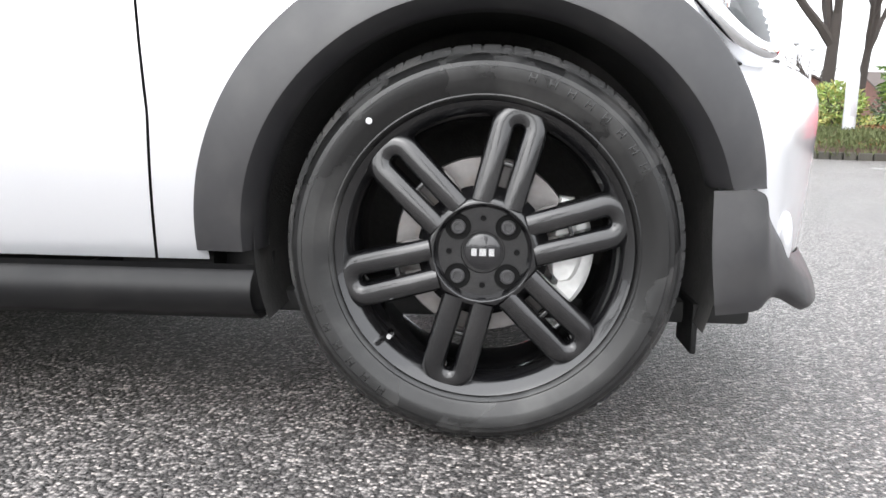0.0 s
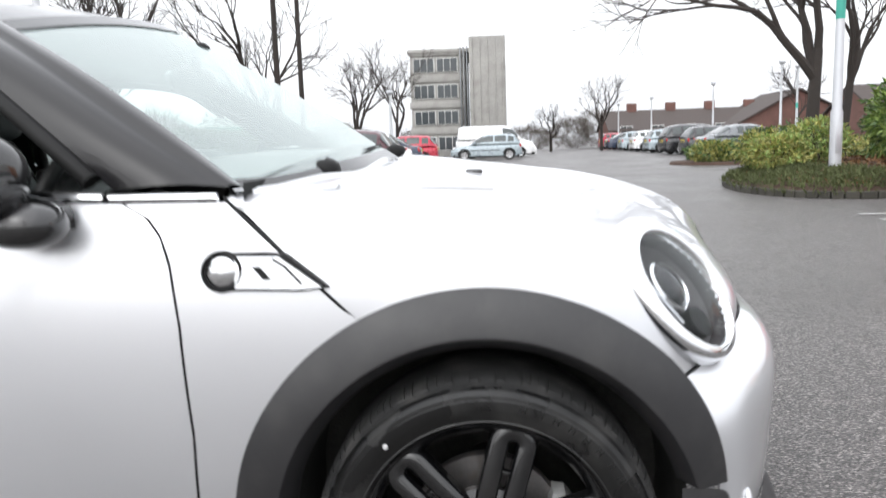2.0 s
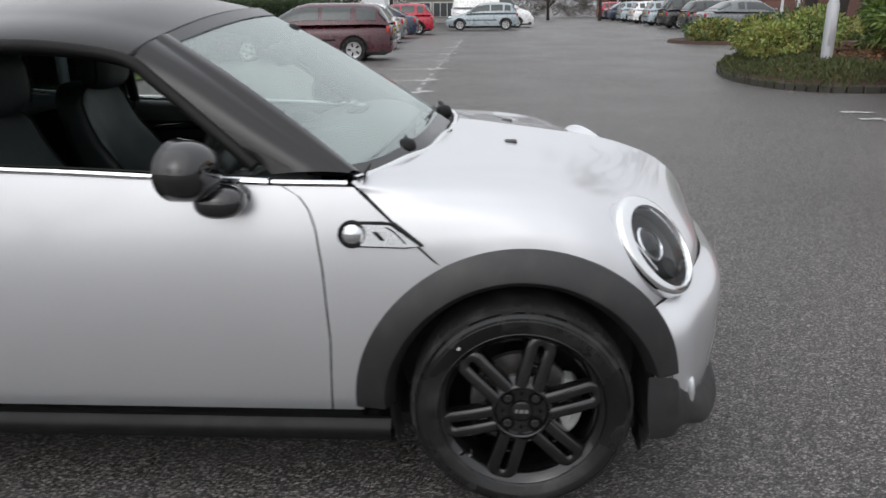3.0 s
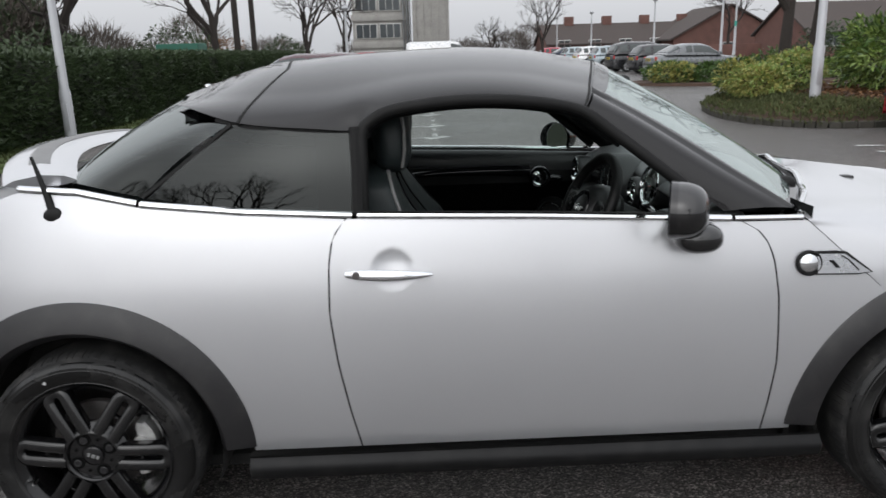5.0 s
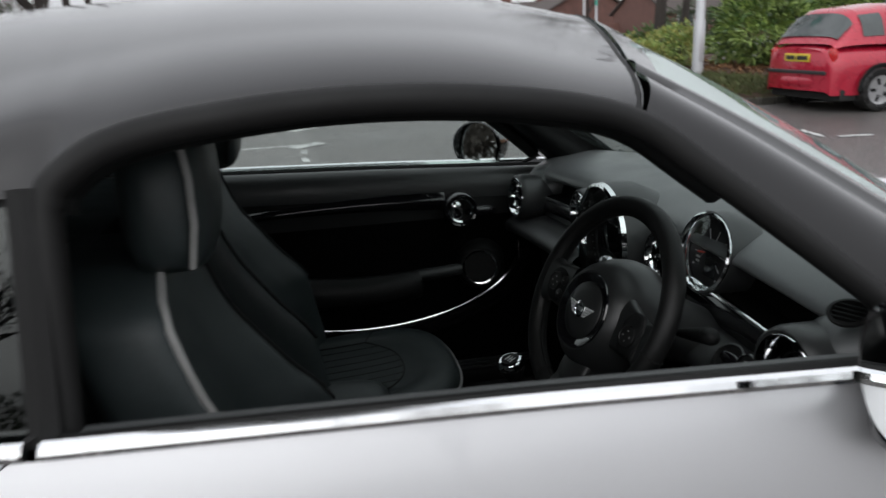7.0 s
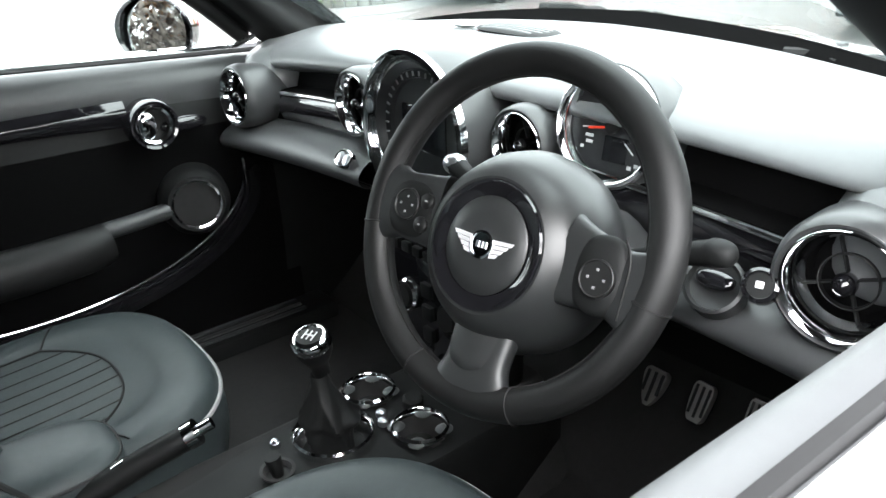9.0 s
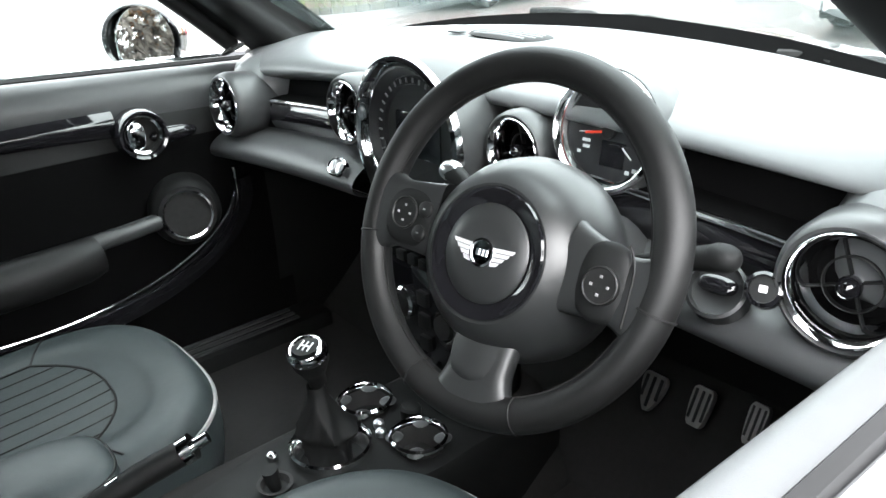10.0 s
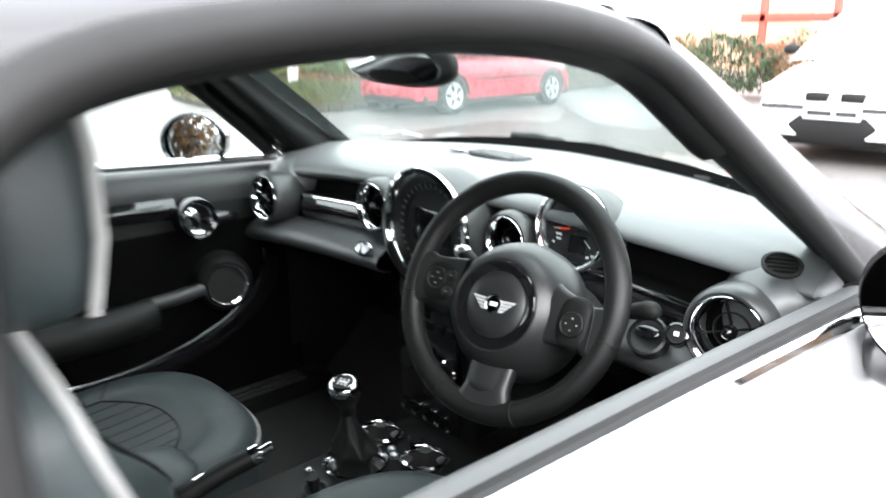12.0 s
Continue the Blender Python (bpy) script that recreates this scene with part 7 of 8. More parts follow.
lathe(bm, [(0.050, -0.028), (0.03, -0.034), (0.0, -0.034)], 32, m)
part("gaiter_well", bm, SOFT, console)
bm = bmesh.new()
def gaiter(u, v):
    a = 2 * math.pi * u
    r = table([(0.0, 0.034), (0.22, 0.034), (0.36, 0.035), (0.42, 0.040), (0.48, 0.037), (0.72, 0.024), (0.88, 0.017), (1.0, 0.0145)], v)
    q = a + 0.55 + 1.1 * v
    r *= 0.88 * (1 / max(abs(math.cos(q)), abs(math.sin(q)))) ** (0.85 * math.sin(math.pi * min(1.0, 0.15 + v)) ** 0.5 if v < 0.85 else 0.0)
    r *= 1 + 0.05 * math.sin(7 * a - 9 * v) * math.sin(math.pi * v)
    r += 0.014 * max(0.0, math.cos(a + 0.9)) ** 6 * math.exp(-((v - 0.42) / 0.10) ** 2)
    c = Vector((-1.0, 0.792, 0.435)).lerp(Vector((-1.004, 0.806, 0.556)), v)
    return c + Vector((r * math.cos(a), r * math.sin(a), 0))


grid(bm, gaiter, 64, 30, wrap=True)
lever = part("gear_lever", bm, SOFT, console, "gear lever with leather gaiter and chrome knob")
km = axis_frame((-1.005, 0.811, 0.602), (-0.22, -0.10, 1)) @ Matrix.Scale(1.08, 4)
bm = bmesh.new()
lathe(bm, [(0.012, -0.050), (0.013, -0.034), (0.019, -0.022), (0.0245, -0.010), (0.0258, 0.002)], 28, km)
part("knob_neck", bm, SOFT, lever)
bm = bmesh.new()
lathe(bm, [(0.0255, 0.000), (0.0270, 0.003), (0.0272, 0.009), (0.0255, 0.0145), (0.0215, 0.0178), (0.0180, 0.0182), (0.0168, 0.0160)], 32, km)
part("knob_rim", bm, CHROME, lever, "polished silver knob rim")
bm = bmesh.new()
lathe(bm, [(0.0172, 0.0162), (0.008, 0.0172), (0.0, 0.0174)], 24, km)
part("knob_cap", bm, SHUT, lever)
bm = bmesh.new()
for x in (-0.007, 0, 0.007):
    box(bm, (x - 0.0009, -0.008, 0.0168), (x + 0.0009, 0.008, 0.0180), 0, km)
box(bm, (-0.008, -0.0009, 0.0172), (0.008, 0.0009, 0.0183), 0, km)
part("shift_pattern", bm, MARK, lever)
for x, y in ((-0.918, 0.787), (-0.928, 0.768), (-1.075, 0.83), (-1.06, 0.73)):
    bm = bmesh.new()
    lathe(bm, [(0.008, -0.004), (0.008, 0.004), (0.005, 0.007), (0, 0.0075)], 14, Matrix.Translation((x, y, 0.456)))
    part("console_stud", bm, SATIN, console)
bm = bmesh.new()
lathe(bm, [(0.017, -0.006), (0.017, 0.012), (0.013, 0.016), (0, 0.017)], 20, Matrix.Translation((-0.862, 0.780, 0.450)))
part("menu_knob", bm, SOFT, console)
bm = bmesh.new()
lathe(bm, [(0.024, 0.001), (0.025, 0.004), (0.020, 0.004), (0.017, -0.006), (0, -0.010)], 24, Matrix.Translation((-1.10, 0.775, 0.456)))
part("socket", bm, UNDER, console)
bm = bmesh.new()
tube(bm, [Vector((-1.10, 0.775, 0.45)), Vector((-1.105, 0.775, 0.485))], lambda t: 0.008 + 0.004 * t, 12)
part("joystick", bm, SOFT, console)
# handbrake
bm = bmesh.new()
tube(bm, [Vector((-1.42, 0.845, 0.46)), Vector((-1.32, 0.835, 0.505)), Vector((-1.25, 0.815, 0.535)), Vector((-1.20, 0.795, 0.556))], 0.0165, 14)
brake = part("handbrake", bm, SOFT, console, "leather handbrake lever with chrome button")
bm = bmesh.new()
tube(bm, [Vector((-1.203, 0.796, 0.555)), Vector((-1.190, 0.791, 0.561))], 0.0178, 14)
tube(bm, [Vector((-1.190, 0.791, 0.561)), Vector((-1.172, 0.784, 0.569))], 0.008, 12)
part("brake_button", bm, CHROME, brake)
bm = bmesh.new()
tube(bm, [Vector((-1.285, 0.828, 0.519)), Vector((-1.270, 0.824, 0.526))], 0.0178, 14)
part("brake_band", bm, CHROME, brake)
bm = bmesh.new()  # lidded armrest behind the lever
blob(bm, (-1.375, 0.905, 0.512), (0.115, 0.075, 0.035), 30, 12, 3.0)
rest = part("centre_armrest", bm, LEATHER, car, "black padded centre armrest")
bm = bmesh.new()
tube(bm, [Vector((-1.375 + 0.112 * math.copysign(abs(math.cos(a)) ** 0.67, math.cos(a)), 0.905 + 0.073 * math.copysign(abs(math.sin(a)) ** 0.67, math.sin(a)), 0.526)) for a in [2 * math.pi * k / 48 for k in range(48)]], 0.0022, 5, closed=True)
part("lid_joint", bm, SHUT, rest)


# ---------------------------------------------------------------- seats
def seat(yc, label, ahead, up, pale):
    """A sports seat; ahead and up move the cushion's front edge."""
    bm = bmesh.new()

    def cushion(u, v):
        a = 2 * math.pi * u
        # plan outline, rounder at the front
        ex = math.copysign(abs(math.cos(a)) ** 0.62, math.cos(a))
        ey = math.copysign(abs(math.sin(a)) ** 0.72, math.sin(a))
        r = math.sin(min(1.0, v * 1.06) * math.pi / 2) if v < 0.94 else 1.0
        prof = [(1.0, 0.0), (1.03, 0.05), (1.02, 0.105), (0.97, 0.135), (0.88, 0.148), (0.74, 0.147), (0.62, 0.139), (0.35, 0.133), (0.0, 0.131)]
        p = spline([(q, h, 0) for q, h in prof], v)
        x = -1.345 + ahead / 2 + (0.255 + ahead / 2) * ex * p.x
        z = 0.385 + up + p.y + 0.035 * (ex * p.x + 1) / 2
        if ex * p.x < -0.3:
            z -= 0.03 * (-0.3 - ex * p.x)
        return Vector((x, yc + 0.235 * ey * p.x, z))
    grid(bm, cushion, 64, 40)
    s = part("seat", bm, LEATHER, car, label)
    bm = bmesh.new()
    pts = [cushion(k / 64, 0.27) + Vector((0, 0, 0.002)) for k in range(64)]
    tube(bm, pts, 0.0042, 6, closed=True)
    part("piping", bm, PIPING, s, "pale seat piping")
    def panel_front(d):
        """How far forward the pleated panel reaches, d to the side of the seat's middle."""
        return -1.345 + ahead / 2 + (0.255 + ahead / 2) * (0.50 - 0.30 * abs(d / 0.15) ** 2.6)

    def lie(x, y, lift):
        """A point of the cushion's upper face."""
        lo, hi = 0.30, 1.0
        dx, dy = (x + 1.345 - ahead / 2) / (0.255 + ahead / 2), (y - yc) / 0.235
        a = math.atan2(abs(dy) ** (1 / 0.72), abs(dx) ** (1 / 0.62)) if dx or dy else 0.0
        for _ in range(14):  # halve towards the ring that passes through the point
            mid = (lo + hi) / 2
            q = cushion(a / (2 * math.pi), mid)
            if math.hypot(q.x + 1.345 - ahead / 2, q.y - yc) > math.hypot(x + 1.345 - ahead / 2, y - yc):
                lo = mid
            else:
                hi = mid
        sgn = a if dx >= 0 else math.pi - a
        return Vector((x, y, cushion(sgn / (2 * math.pi), lo).z + lift))
    bm = bmesh.new()
    ring = [lie(lerp(-1.52, panel_front(-0.15), k / 12), yc - 0.15, 0.001) for k in range(12)]
    ring += [lie(panel_front(d), yc + d, 0.001) for d in [lerp(-0.15, 0.15, k / 30) for k in range(31)]]
    ring += [lie(lerp(panel_front(0.15), -1.52, k / 12), yc + 0.15, 0.001) for k in range(1, 13)]
    tube(bm, ring, 0.0022, 5)
    part("seam", bm, SHUT, s)
    for sd in (-1, 1):  # joint between the front and the side bolster
        bm = bmesh.new()
        x0 = panel_front(0.15)
        tube(bm, [lie(x0 + 0.035 * k / 8, yc + sd * (0.15 + 0.058 * k / 8), 0.0008) for k in range(9)], 0.0018, 5)
        part("bolster_seam", bm, SHUT, s)
    for k in range(8):  # pleats of the middle panel
        d = lerp(-0.122, 0.122, k / 7)
        bm = bmesh.new()
        tube(bm, [lie(lerp(-1.52, panel_front(d) - 0.002, q / 14), yc + d, 0.0004) for q in range(15)], 0.0016, 5)
        part("pleat", bm, SHUT, s)
    bm = bmesh.new()

    def back(u, v):
        # v up the backrest, u round its section
        a = 2 * math.pi * u
        z = lerp(0.46, 1.04, v)
        e = table(((0, -1.30), (0.36, -1.325), (0.42, -1.36), (0.48, -1.41), (0.59, -1.475), (0.68, -1.527), (0.76, -1.557), (0.87, -1.580), (1, -1.598)), v) + (0.026 if ahead > 0.1 else 0.0)
        mid = lerp(-1.47, -1.655, v)
        w = 0.225 * (1 - 0.22 * v ** 3) * (1 - 0.5 * max(0.0, (v - 0.9) / 0.1) ** 2)
        cy, cx = math.copysign(abs(math.sin(a)) ** 0.55, math.sin(a)), math.cos(a)
        if cx > 0:
            x = lerp(mid - 0.03, lerp(mid, e, abs(cy) ** 2.5), cx ** 0.4)
        else:
            x = lerp(mid - 0.03, max(mid - 0.10, -1.77), abs(cx) ** 0.7)
        return Vector((x, yc + w * cy, z))
    rows = grid(bm, back, 64, 36, wrap=True)
    bm.faces.new(rows[-1])
    part("backrest", bm, LEATHER, s, "bolstered black leather backrest")
    for sd in (1, -1):
        bm = bmesh.new()
        pts = []
        for k in range(21):
            v = k / 20
            p = max((back(q / 100 * sd, v) for q in range(8, 25)), key=lambda c: c.x)
            pts.append(p + Vector((0.002, 0.004 * sd, 0)))
        pts = pts[7:]
        tube(bm, pts, 0.0058 if sd == pale else 0.004, 8)
        part("piping", bm, PIPING if sd == pale else SOFT, s)
        bm = bmesh.new()
        tube(bm, [Vector((-1.560, yc + 0.136 * sd, 1.205)), Vector((-1.553, yc + 0.139 * sd, 1.16)), Vector((-1.553, yc + 0.139 * sd, 1.10)), Vector((-1.562, yc + 0.134 * sd, 1.045))], 0.0048, 8)
        part("headrest_piping", bm, PIPING if sd == pale else SOFT, s)
    bm = bmesh.new()
    blob(bm, (-1.592, yc, 1.118), (0.060, 0.138, 0.100), 30, 16, 3.2)
    part("headrest", bm, LEATHER, s)
    bm = bmesh.new()
    for sd in (-1, 1):
        box(bm, (-1.56, yc + sd * 0.19 - 0.015, 0.25), (-1.14, yc + sd * 0.19 + 0.015, 0.30), 0.004)
    box(bm, (-1.56, yc - 0.20, 0.29), (-1.12, yc + 0.20, 0.40), 0.03)
    part("seat_base", bm, SOFT, s)
    return s


seat(0.445, "driver's black leather sports seat with pale piping", 0.12, -0.010, -1)
seat(1.150, "passenger's black leather sports seat with pale piping", 0.03, -0.070, 0)
bm = bmesh.new()  # seat belt buckle
box(bm, (-1.294, 0.690, 0.515), (-1.270, 0.704, 0.540), 0.004)
part("belt_buckle", bm, mat("red_buckle_button", (0.5, 0.02, 0.02), 0.4), car, "red seat belt release")

# interior mirror
bm = bmesh.new()
blob(bm, (-0.80, 0.885, 1.168), (0.026, 0.150, 0.042), 28, 12, 2.6)
rv = part("interior_mirror", bm, SHUT, car, "black interior mirror")
bm = bmesh.new()
blob(bm, (0, 0, 0), (0.002, 0.138, 0.034), 28, 8, 2.6, Matrix.Translation((-0.8255, 0.885, 1.166)) @ Matrix.Rotation(radians(-14), 4, "Y"))
part("mirror_glass", bm, MIRROR, rv)
bm = bmesh.new()
tube(bm, [Vector((-0.785, 0.86, 1.185)), Vector((-0.77, 0.84, 1.23)), Vector((-0.755, YC, 1.262))], 0.012, 8)
blob(bm, (-0.76, YC, 1.25), (0.03, 0.03, 0.018), 12, 8)
part("mirror_arm", bm, SHUT, rv)
SQUARE[0] = 0.0


# ---------------------------------------------------------------- street furniture
def lamp_post(x, y, height, z0=None, band=True, r=0.075, head=True):
    z = ground_z(y) if z0 is None else z0
    t = thing("lamp_post", (x, y, z), "light grey tapered metal lamp post", "lamp post", "car park lamp posts")
    bm = bmesh.new()
    lathe(bm, [(r * 1.25, -0.1), (r * 1.25, 0.9), (r, 0.95), (r * 0.62, height)], 14, Matrix.Translation((x, y, z)))
    part("pole", bm, GALV, t)
    bm = bmesh.new()
    box(bm, (x - 0.045, y - r * 1.25 - 0.006, z + 0.25), (x + 0.045, y - r * 1.1, z + 0.72), 0.004)
    part("service_door", bm, GALV, t)
    if band:
        bm = bmesh.new()
        lathe(bm, [(r * 0.93, 2.35), (r * 0.93, 2.65)], 14, Matrix.Translation((x, y, z)))
        part("band", bm, TEAL, t, "teal band round the pole")
    if head:
        bm = bmesh.new()
        lathe(bm, [(0.0, 0.22), (0.12, 0.20), (0.17, 0.1), (0.12, 0.0), (0.05, -0.04)], 16, Matrix.Translation((x, y, z + height)))
        part("lantern", bm, GALV, t)
    return t


lamp_post(5.55, 11.45, 5.2, bed_z(5.55, 11.45))
lamp_post(-7.45, 11.3, 5.2, band=False)
for x, y, h in ((-4.6, 34, 3.3), (15.5, 41, 4.6), (17.5, 44, 4.6), (14.5, 50, 4.2), (13, 62, 4.0), (12, 72, 4.0)):
    lamp_post(x, y, h, band=(x == 17.5))
for x, y, h in ((-9.2, 36, 10), (-8.55, 29.5, 8)):
    t = thing("telegraph_pole", (x, y, ground_z(y)), "dark wooden telegraph pole", "pole", "telegraph poles")
    bm = bmesh.new()
    lathe(bm, [(0.14, -0.1), (0.10, h)], 10, Matrix.Translation((x, y, ground_z(y))))
    part("pole", bm, BARK, t)

# ---------------------------------------------------------------- parked cars
CAR_GLASS = mat("dark_parked_car_glass", (0.05, 0.06, 0.06), 0.06, vary=0.2, coat=0.5, rough_vary=0.02)
HUBCAP = mat("silver_wheel_cover", (0.5, 0.5, 0.51), 0.35, 0.7)
TAIL = mat("red_tail_lamp", (0.45, 0.01, 0.012), 0.2, coat=0.5)
PLATE = mat("yellow_number_plate", (0.65, 0.5, 0.05), 0.5)
PLATE_W = mat("white_number_plate", (0.75, 0.75, 0.73), 0.5)
PLATE_INK = mat("plate_ink", (0.02, 0.02, 0.02), 0.5)


def car_paint(name, colour):
    return mat(name, colour, 0.3, 0.25, vary=0.05, fine=500, coat=0.8)


# side profiles: (x, bonnet or roof line) along the length, nose at the higher x
HATCH = dict(l=3.9, w=1.66, deck=[(0, 0.88), (0.02, 0.92), (0.10, 0.94), (0.60, 0.93), (0.74, 0.90), (0.93, 0.74), (1, 0.60)], top=[(0.006, 0.93), (0.085, 1.34), (0.11, 1.40), (0.24, 1.45), (0.46, 1.43), (0.54, 1.36), (0.72, 0.92)], wb=(0.17, 0.81))
ESTATE = dict(l=4.5, w=1.72, deck=[(0, 0.88), (0.02, 0.92), (0.10, 0.94), (0.60, 0.93), (0.72, 0.90), (0.94, 0.76), (1, 0.60)], top=[(0.006, 0.93), (0.065, 1.32), (0.09, 1.38), (0.2, 1.43), (0.46, 1.43), (0.53, 1.37), (0.70, 0.92)], wb=(0.2, 0.80))
SALOON = dict(l=4.5, w=1.76, deck=[(0, 0.86), (0.02, 0.93), (0.15, 0.97), (0.60, 0.93), (0.72, 0.90), (0.94, 0.76), (1, 0.5)], top=[(0.10, 0.97), (0.26, 1.36), (0.36, 1.43), (0.50, 1.42), (0.56, 1.36), (0.70, 0.93)], wb=(0.2, 0.80))
MPV = dict(l=4.3, w=1.78, deck=[(0, 0.92), (0.02, 0.98), (0.10, 1.0), (0.62, 1.0), (0.78, 0.95), (0.94, 0.84), (1, 0.66)], top=[(0.006, 0.99), (0.07, 1.5), (0.2, 1.62), (0.52, 1.60), (0.60, 1.50), (0.76, 0.98)], wb=(0.17, 0.80))
VAN = dict(l=4.9, w=1.95, deck=[(0, 1.15), (0.01, 1.2), (0.05, 1.22), (0.7, 1.22), (0.82, 1.15), (0.95, 0.95), (1, 0.6)], top=[(0.01, 1.25), (0.03, 1.9), (0.08, 2.0), (0.6, 2.0), (0.68, 1.9), (0.82, 1.17)], wb=(0.2, 0.80))


def parked_car(style, paint, x, y, heading, label, windows=True, plate=None, white_front=False):
    """A parked car with body, cabin, glass, wheels and lamps; x, y is its middle."""
    L, W = style["l"], style["w"]
    m = Matrix.Translation((x, y, ground_z(y))) @ Matrix.Rotation(radians(heading), 4, "Z") @ Matrix.Translation((-L / 2, 0, 0))
    t = thing("parked_car", (x, y, ground_z(y)), label, "car", "parked cars")

    def half(s):
        return W / 2 * (1 - 0.20 * abs(2 * s - 1) ** 5)

    def hull(u, v):
        s = u
        top = table(style["deck"], s)
        a = (v - 0.5) * math.pi
        yy = math.copysign(abs(math.sin(a)) ** 0.42, a) * half(s)
        zz = 0.24 + (top - 0.24) * max(0.0, math.cos(a)) ** 0.36
        return m @ Vector((s * L, yy, zz))
    bm = bmesh.new()
    rows = grid(bm, lambda u, v: hull(v, u), 22, 40)
    for row, dx in ((rows[0], -0.035), (rows[-1], 0.035)):  # rounded, closed ends
        mid = sum((v.co for v in row), Vector()) / len(row)
        ring = [bm.verts.new(v.co.lerp(mid, 0.10) + m.to_3x3() @ Vector((dx, 0, 0))) for v in row]
        for k in range(len(row) - 1):
            bm.faces.new((row[k], row[k + 1], ring[k + 1], ring[k]))
        bm.faces.new(ring)
    part("body", bm, paint, t)
    bm = bmesh.new()
    box(bm, (0.12, -W / 2 + 0.1, 0.16), (L - 0.12, W / 2 - 0.1, 0.32), 0.02, m)
    part("underside", bm, UNDER, t)
    # cabin
    T = style["top"]
    t0, t1 = T[0][0], T[-1][0]

    def cabin(s, v, grow=0.0, dx=0.0):
        top = table(T, s)
        base = table(style["deck"], s) - 0.03
        a = (v - 0.5) * math.pi
        q = max(0.0, math.cos(a)) ** 0.45
        tt = math.copysign(abs(math.sin(a)) ** 0.55, a)
        zz = base + (max(top, base + 0.001) - base) * q
        yy = tt * (half(s) - 0.04 - 0.17 * q * min(1, (top - base) / 0.45)) + math.copysign(grow, a)
        return m @ Vector((s * L + dx, yy, zz + (grow if q > 0.5 else 0)))
    knots = sorted({lerp(t0, t1, k / 20) for k in range(21)} | {p[0] for p in T})
    bm = bmesh.new()
    grid(bm, lambda u, v: cabin(knots[round(v * (len(knots) - 1))], u), 26, len(knots) - 1)
    part("cabin", bm, paint, t)

    def pane(name, s0, s1, v0, v1, dx=0.0):
        bm = bmesh.new()
        inner = [s0] + [k for k in knots if s0 < k < s1] + [s1]
        grid(bm, lambda u, v: cabin(inner[round(v * (len(inner) - 1))], lerp(v0, v1, u), 0.010, dx), 14, len(inner) - 1)
        part(name, bm, CAR_GLASS, t)
    r1, f0 = T[1][0], T[-2][0]
    if windows:
        pane("rear_window", lerp(t0, r1, 0.22), lerp(t0, r1, 0.96), 0.12, 0.88, -0.014)
        cuts = [lerp(t0, r1, 1.25), 0.185, 0.215, 0.375, 0.395, lerp(f0, t1, 0.62)]
        if cuts[1] - cuts[0] < 0.03:
            cuts = cuts[2:]
            cuts[0] = lerp(t0, r1, 1.35)
        for k in range(0, len(cuts), 2):
            for v0, v1 in ((0.010, 0.19), (0.99, 0.81)):
                pane("side_window", cuts[k], cuts[k + 1], v0, v1)
    else:
        for v0, v1 in ((0.010, 0.19), (0.99, 0.81)):
            pane("side_window", lerp(f0, t1, -0.7), lerp(f0, t1, 0.62), v0, v1)
    pane("windscreen", lerp(f0, t1, 0.06), lerp(f0, t1, 0.92), 0.10, 0.90, 0.014)
    # wheels
    for s in style["wb"]:
        for side in (-1, 1):
            c = m @ Vector((s * L, side * (W / 2 - 0.085), 0.30))
            ax = m.to_3x3() @ Vector((0, side, 0))
            f = axis_frame(c, ax)
            bm = bmesh.new()
            lathe(bm, [(0.19, 0.09), (0.215, 0.105), (0.28, 0.10), (0.30, 0.07), (0.30, -0.1), (0.1, -0.1)], 28, f)
            wh = part("wheel", bm, RUBBER, t)
            bm = bmesh.new()
            lathe(bm, [(0.0, 0.10), (0.05, 0.098), (0.17, 0.085), (0.195, 0.095), (0.2, 0.08)], 24, f)
            part("rim", bm, HUBCAP, wh)
            bm = bmesh.new()
            for k in range(5):
                box(bm, (0.07, -0.022, 0.085), (0.16, 0.022, 0.0965), 0, f @ Matrix.Rotation(2 * math.pi * (k + 0.5) / 5, 4, "Z"))
            part("rim_slot", bm, SHUT, wh)
            bm = bmesh.new()
            lathe(bm, [(0.302, 0.084), (0.35, 0.095), (0.36, 0.08)], 28, f, (0.0, math.pi))
            part("arch_lip", bm, SHUT, t)
    # lamps, bumpers, plates
    for side in (-1, 1):
        bm = bmesh.new()
        blob(bm, (L * 0.955, side * (W / 2 - 0.27), 0.68), (0.09, 0.16, 0.075), 12, 8, 2.5, m)
        part("headlight", bm, CHROME, t)
        bm = bmesh.new()
        blob(bm, (L * 0.012, side * (half(0.0) - 0.075), 0.76), (0.055, 0.075, 0.12), 12, 8, 3, m)
        part("tail_light", bm, TAIL, t)
        bm = bmesh.new()
        blob(bm, (L * 0.66, side * (W / 2 + 0.07), style["deck"][3][1] + 0.06), (0.06, 0.09, 0.065), 10, 8, 2.5, m)
        part("door_mirror", bm, SHUT if white_front else paint, t)
        bm = bmesh.new()
        box(bm, (L * 0.30, side * (W / 2 - 0.004) - 0.008, 0.52), (L * 0.72, side * (W / 2 - 0.004) + 0.008, 0.56), 0.003, m)
        part("rubbing_strip", bm, SHUT, t)
    for s, o in ((0.0, -0.02), (1.0, 0.02)):
        def bump(u, v, s=s, o=o):
            yy = lerp(-W / 2 + 0.12, W / 2 - 0.12, u)
            a = 2 * math.pi * v
            k = 1 - abs(2 * u - 1) ** 4
            sx = (s * L) + (0.10 if s == 0 else -0.10) * (1 - k) * 2
            mid, tall = (0.37, 0.165) if white_front else (0.40, 0.10)
            return m @ Vector((sx + 0.05 * math.cos(a), yy, mid + tall * math.sin(a)))
        bm = bmesh.new()
        grid(bm, bump, 16, 10)
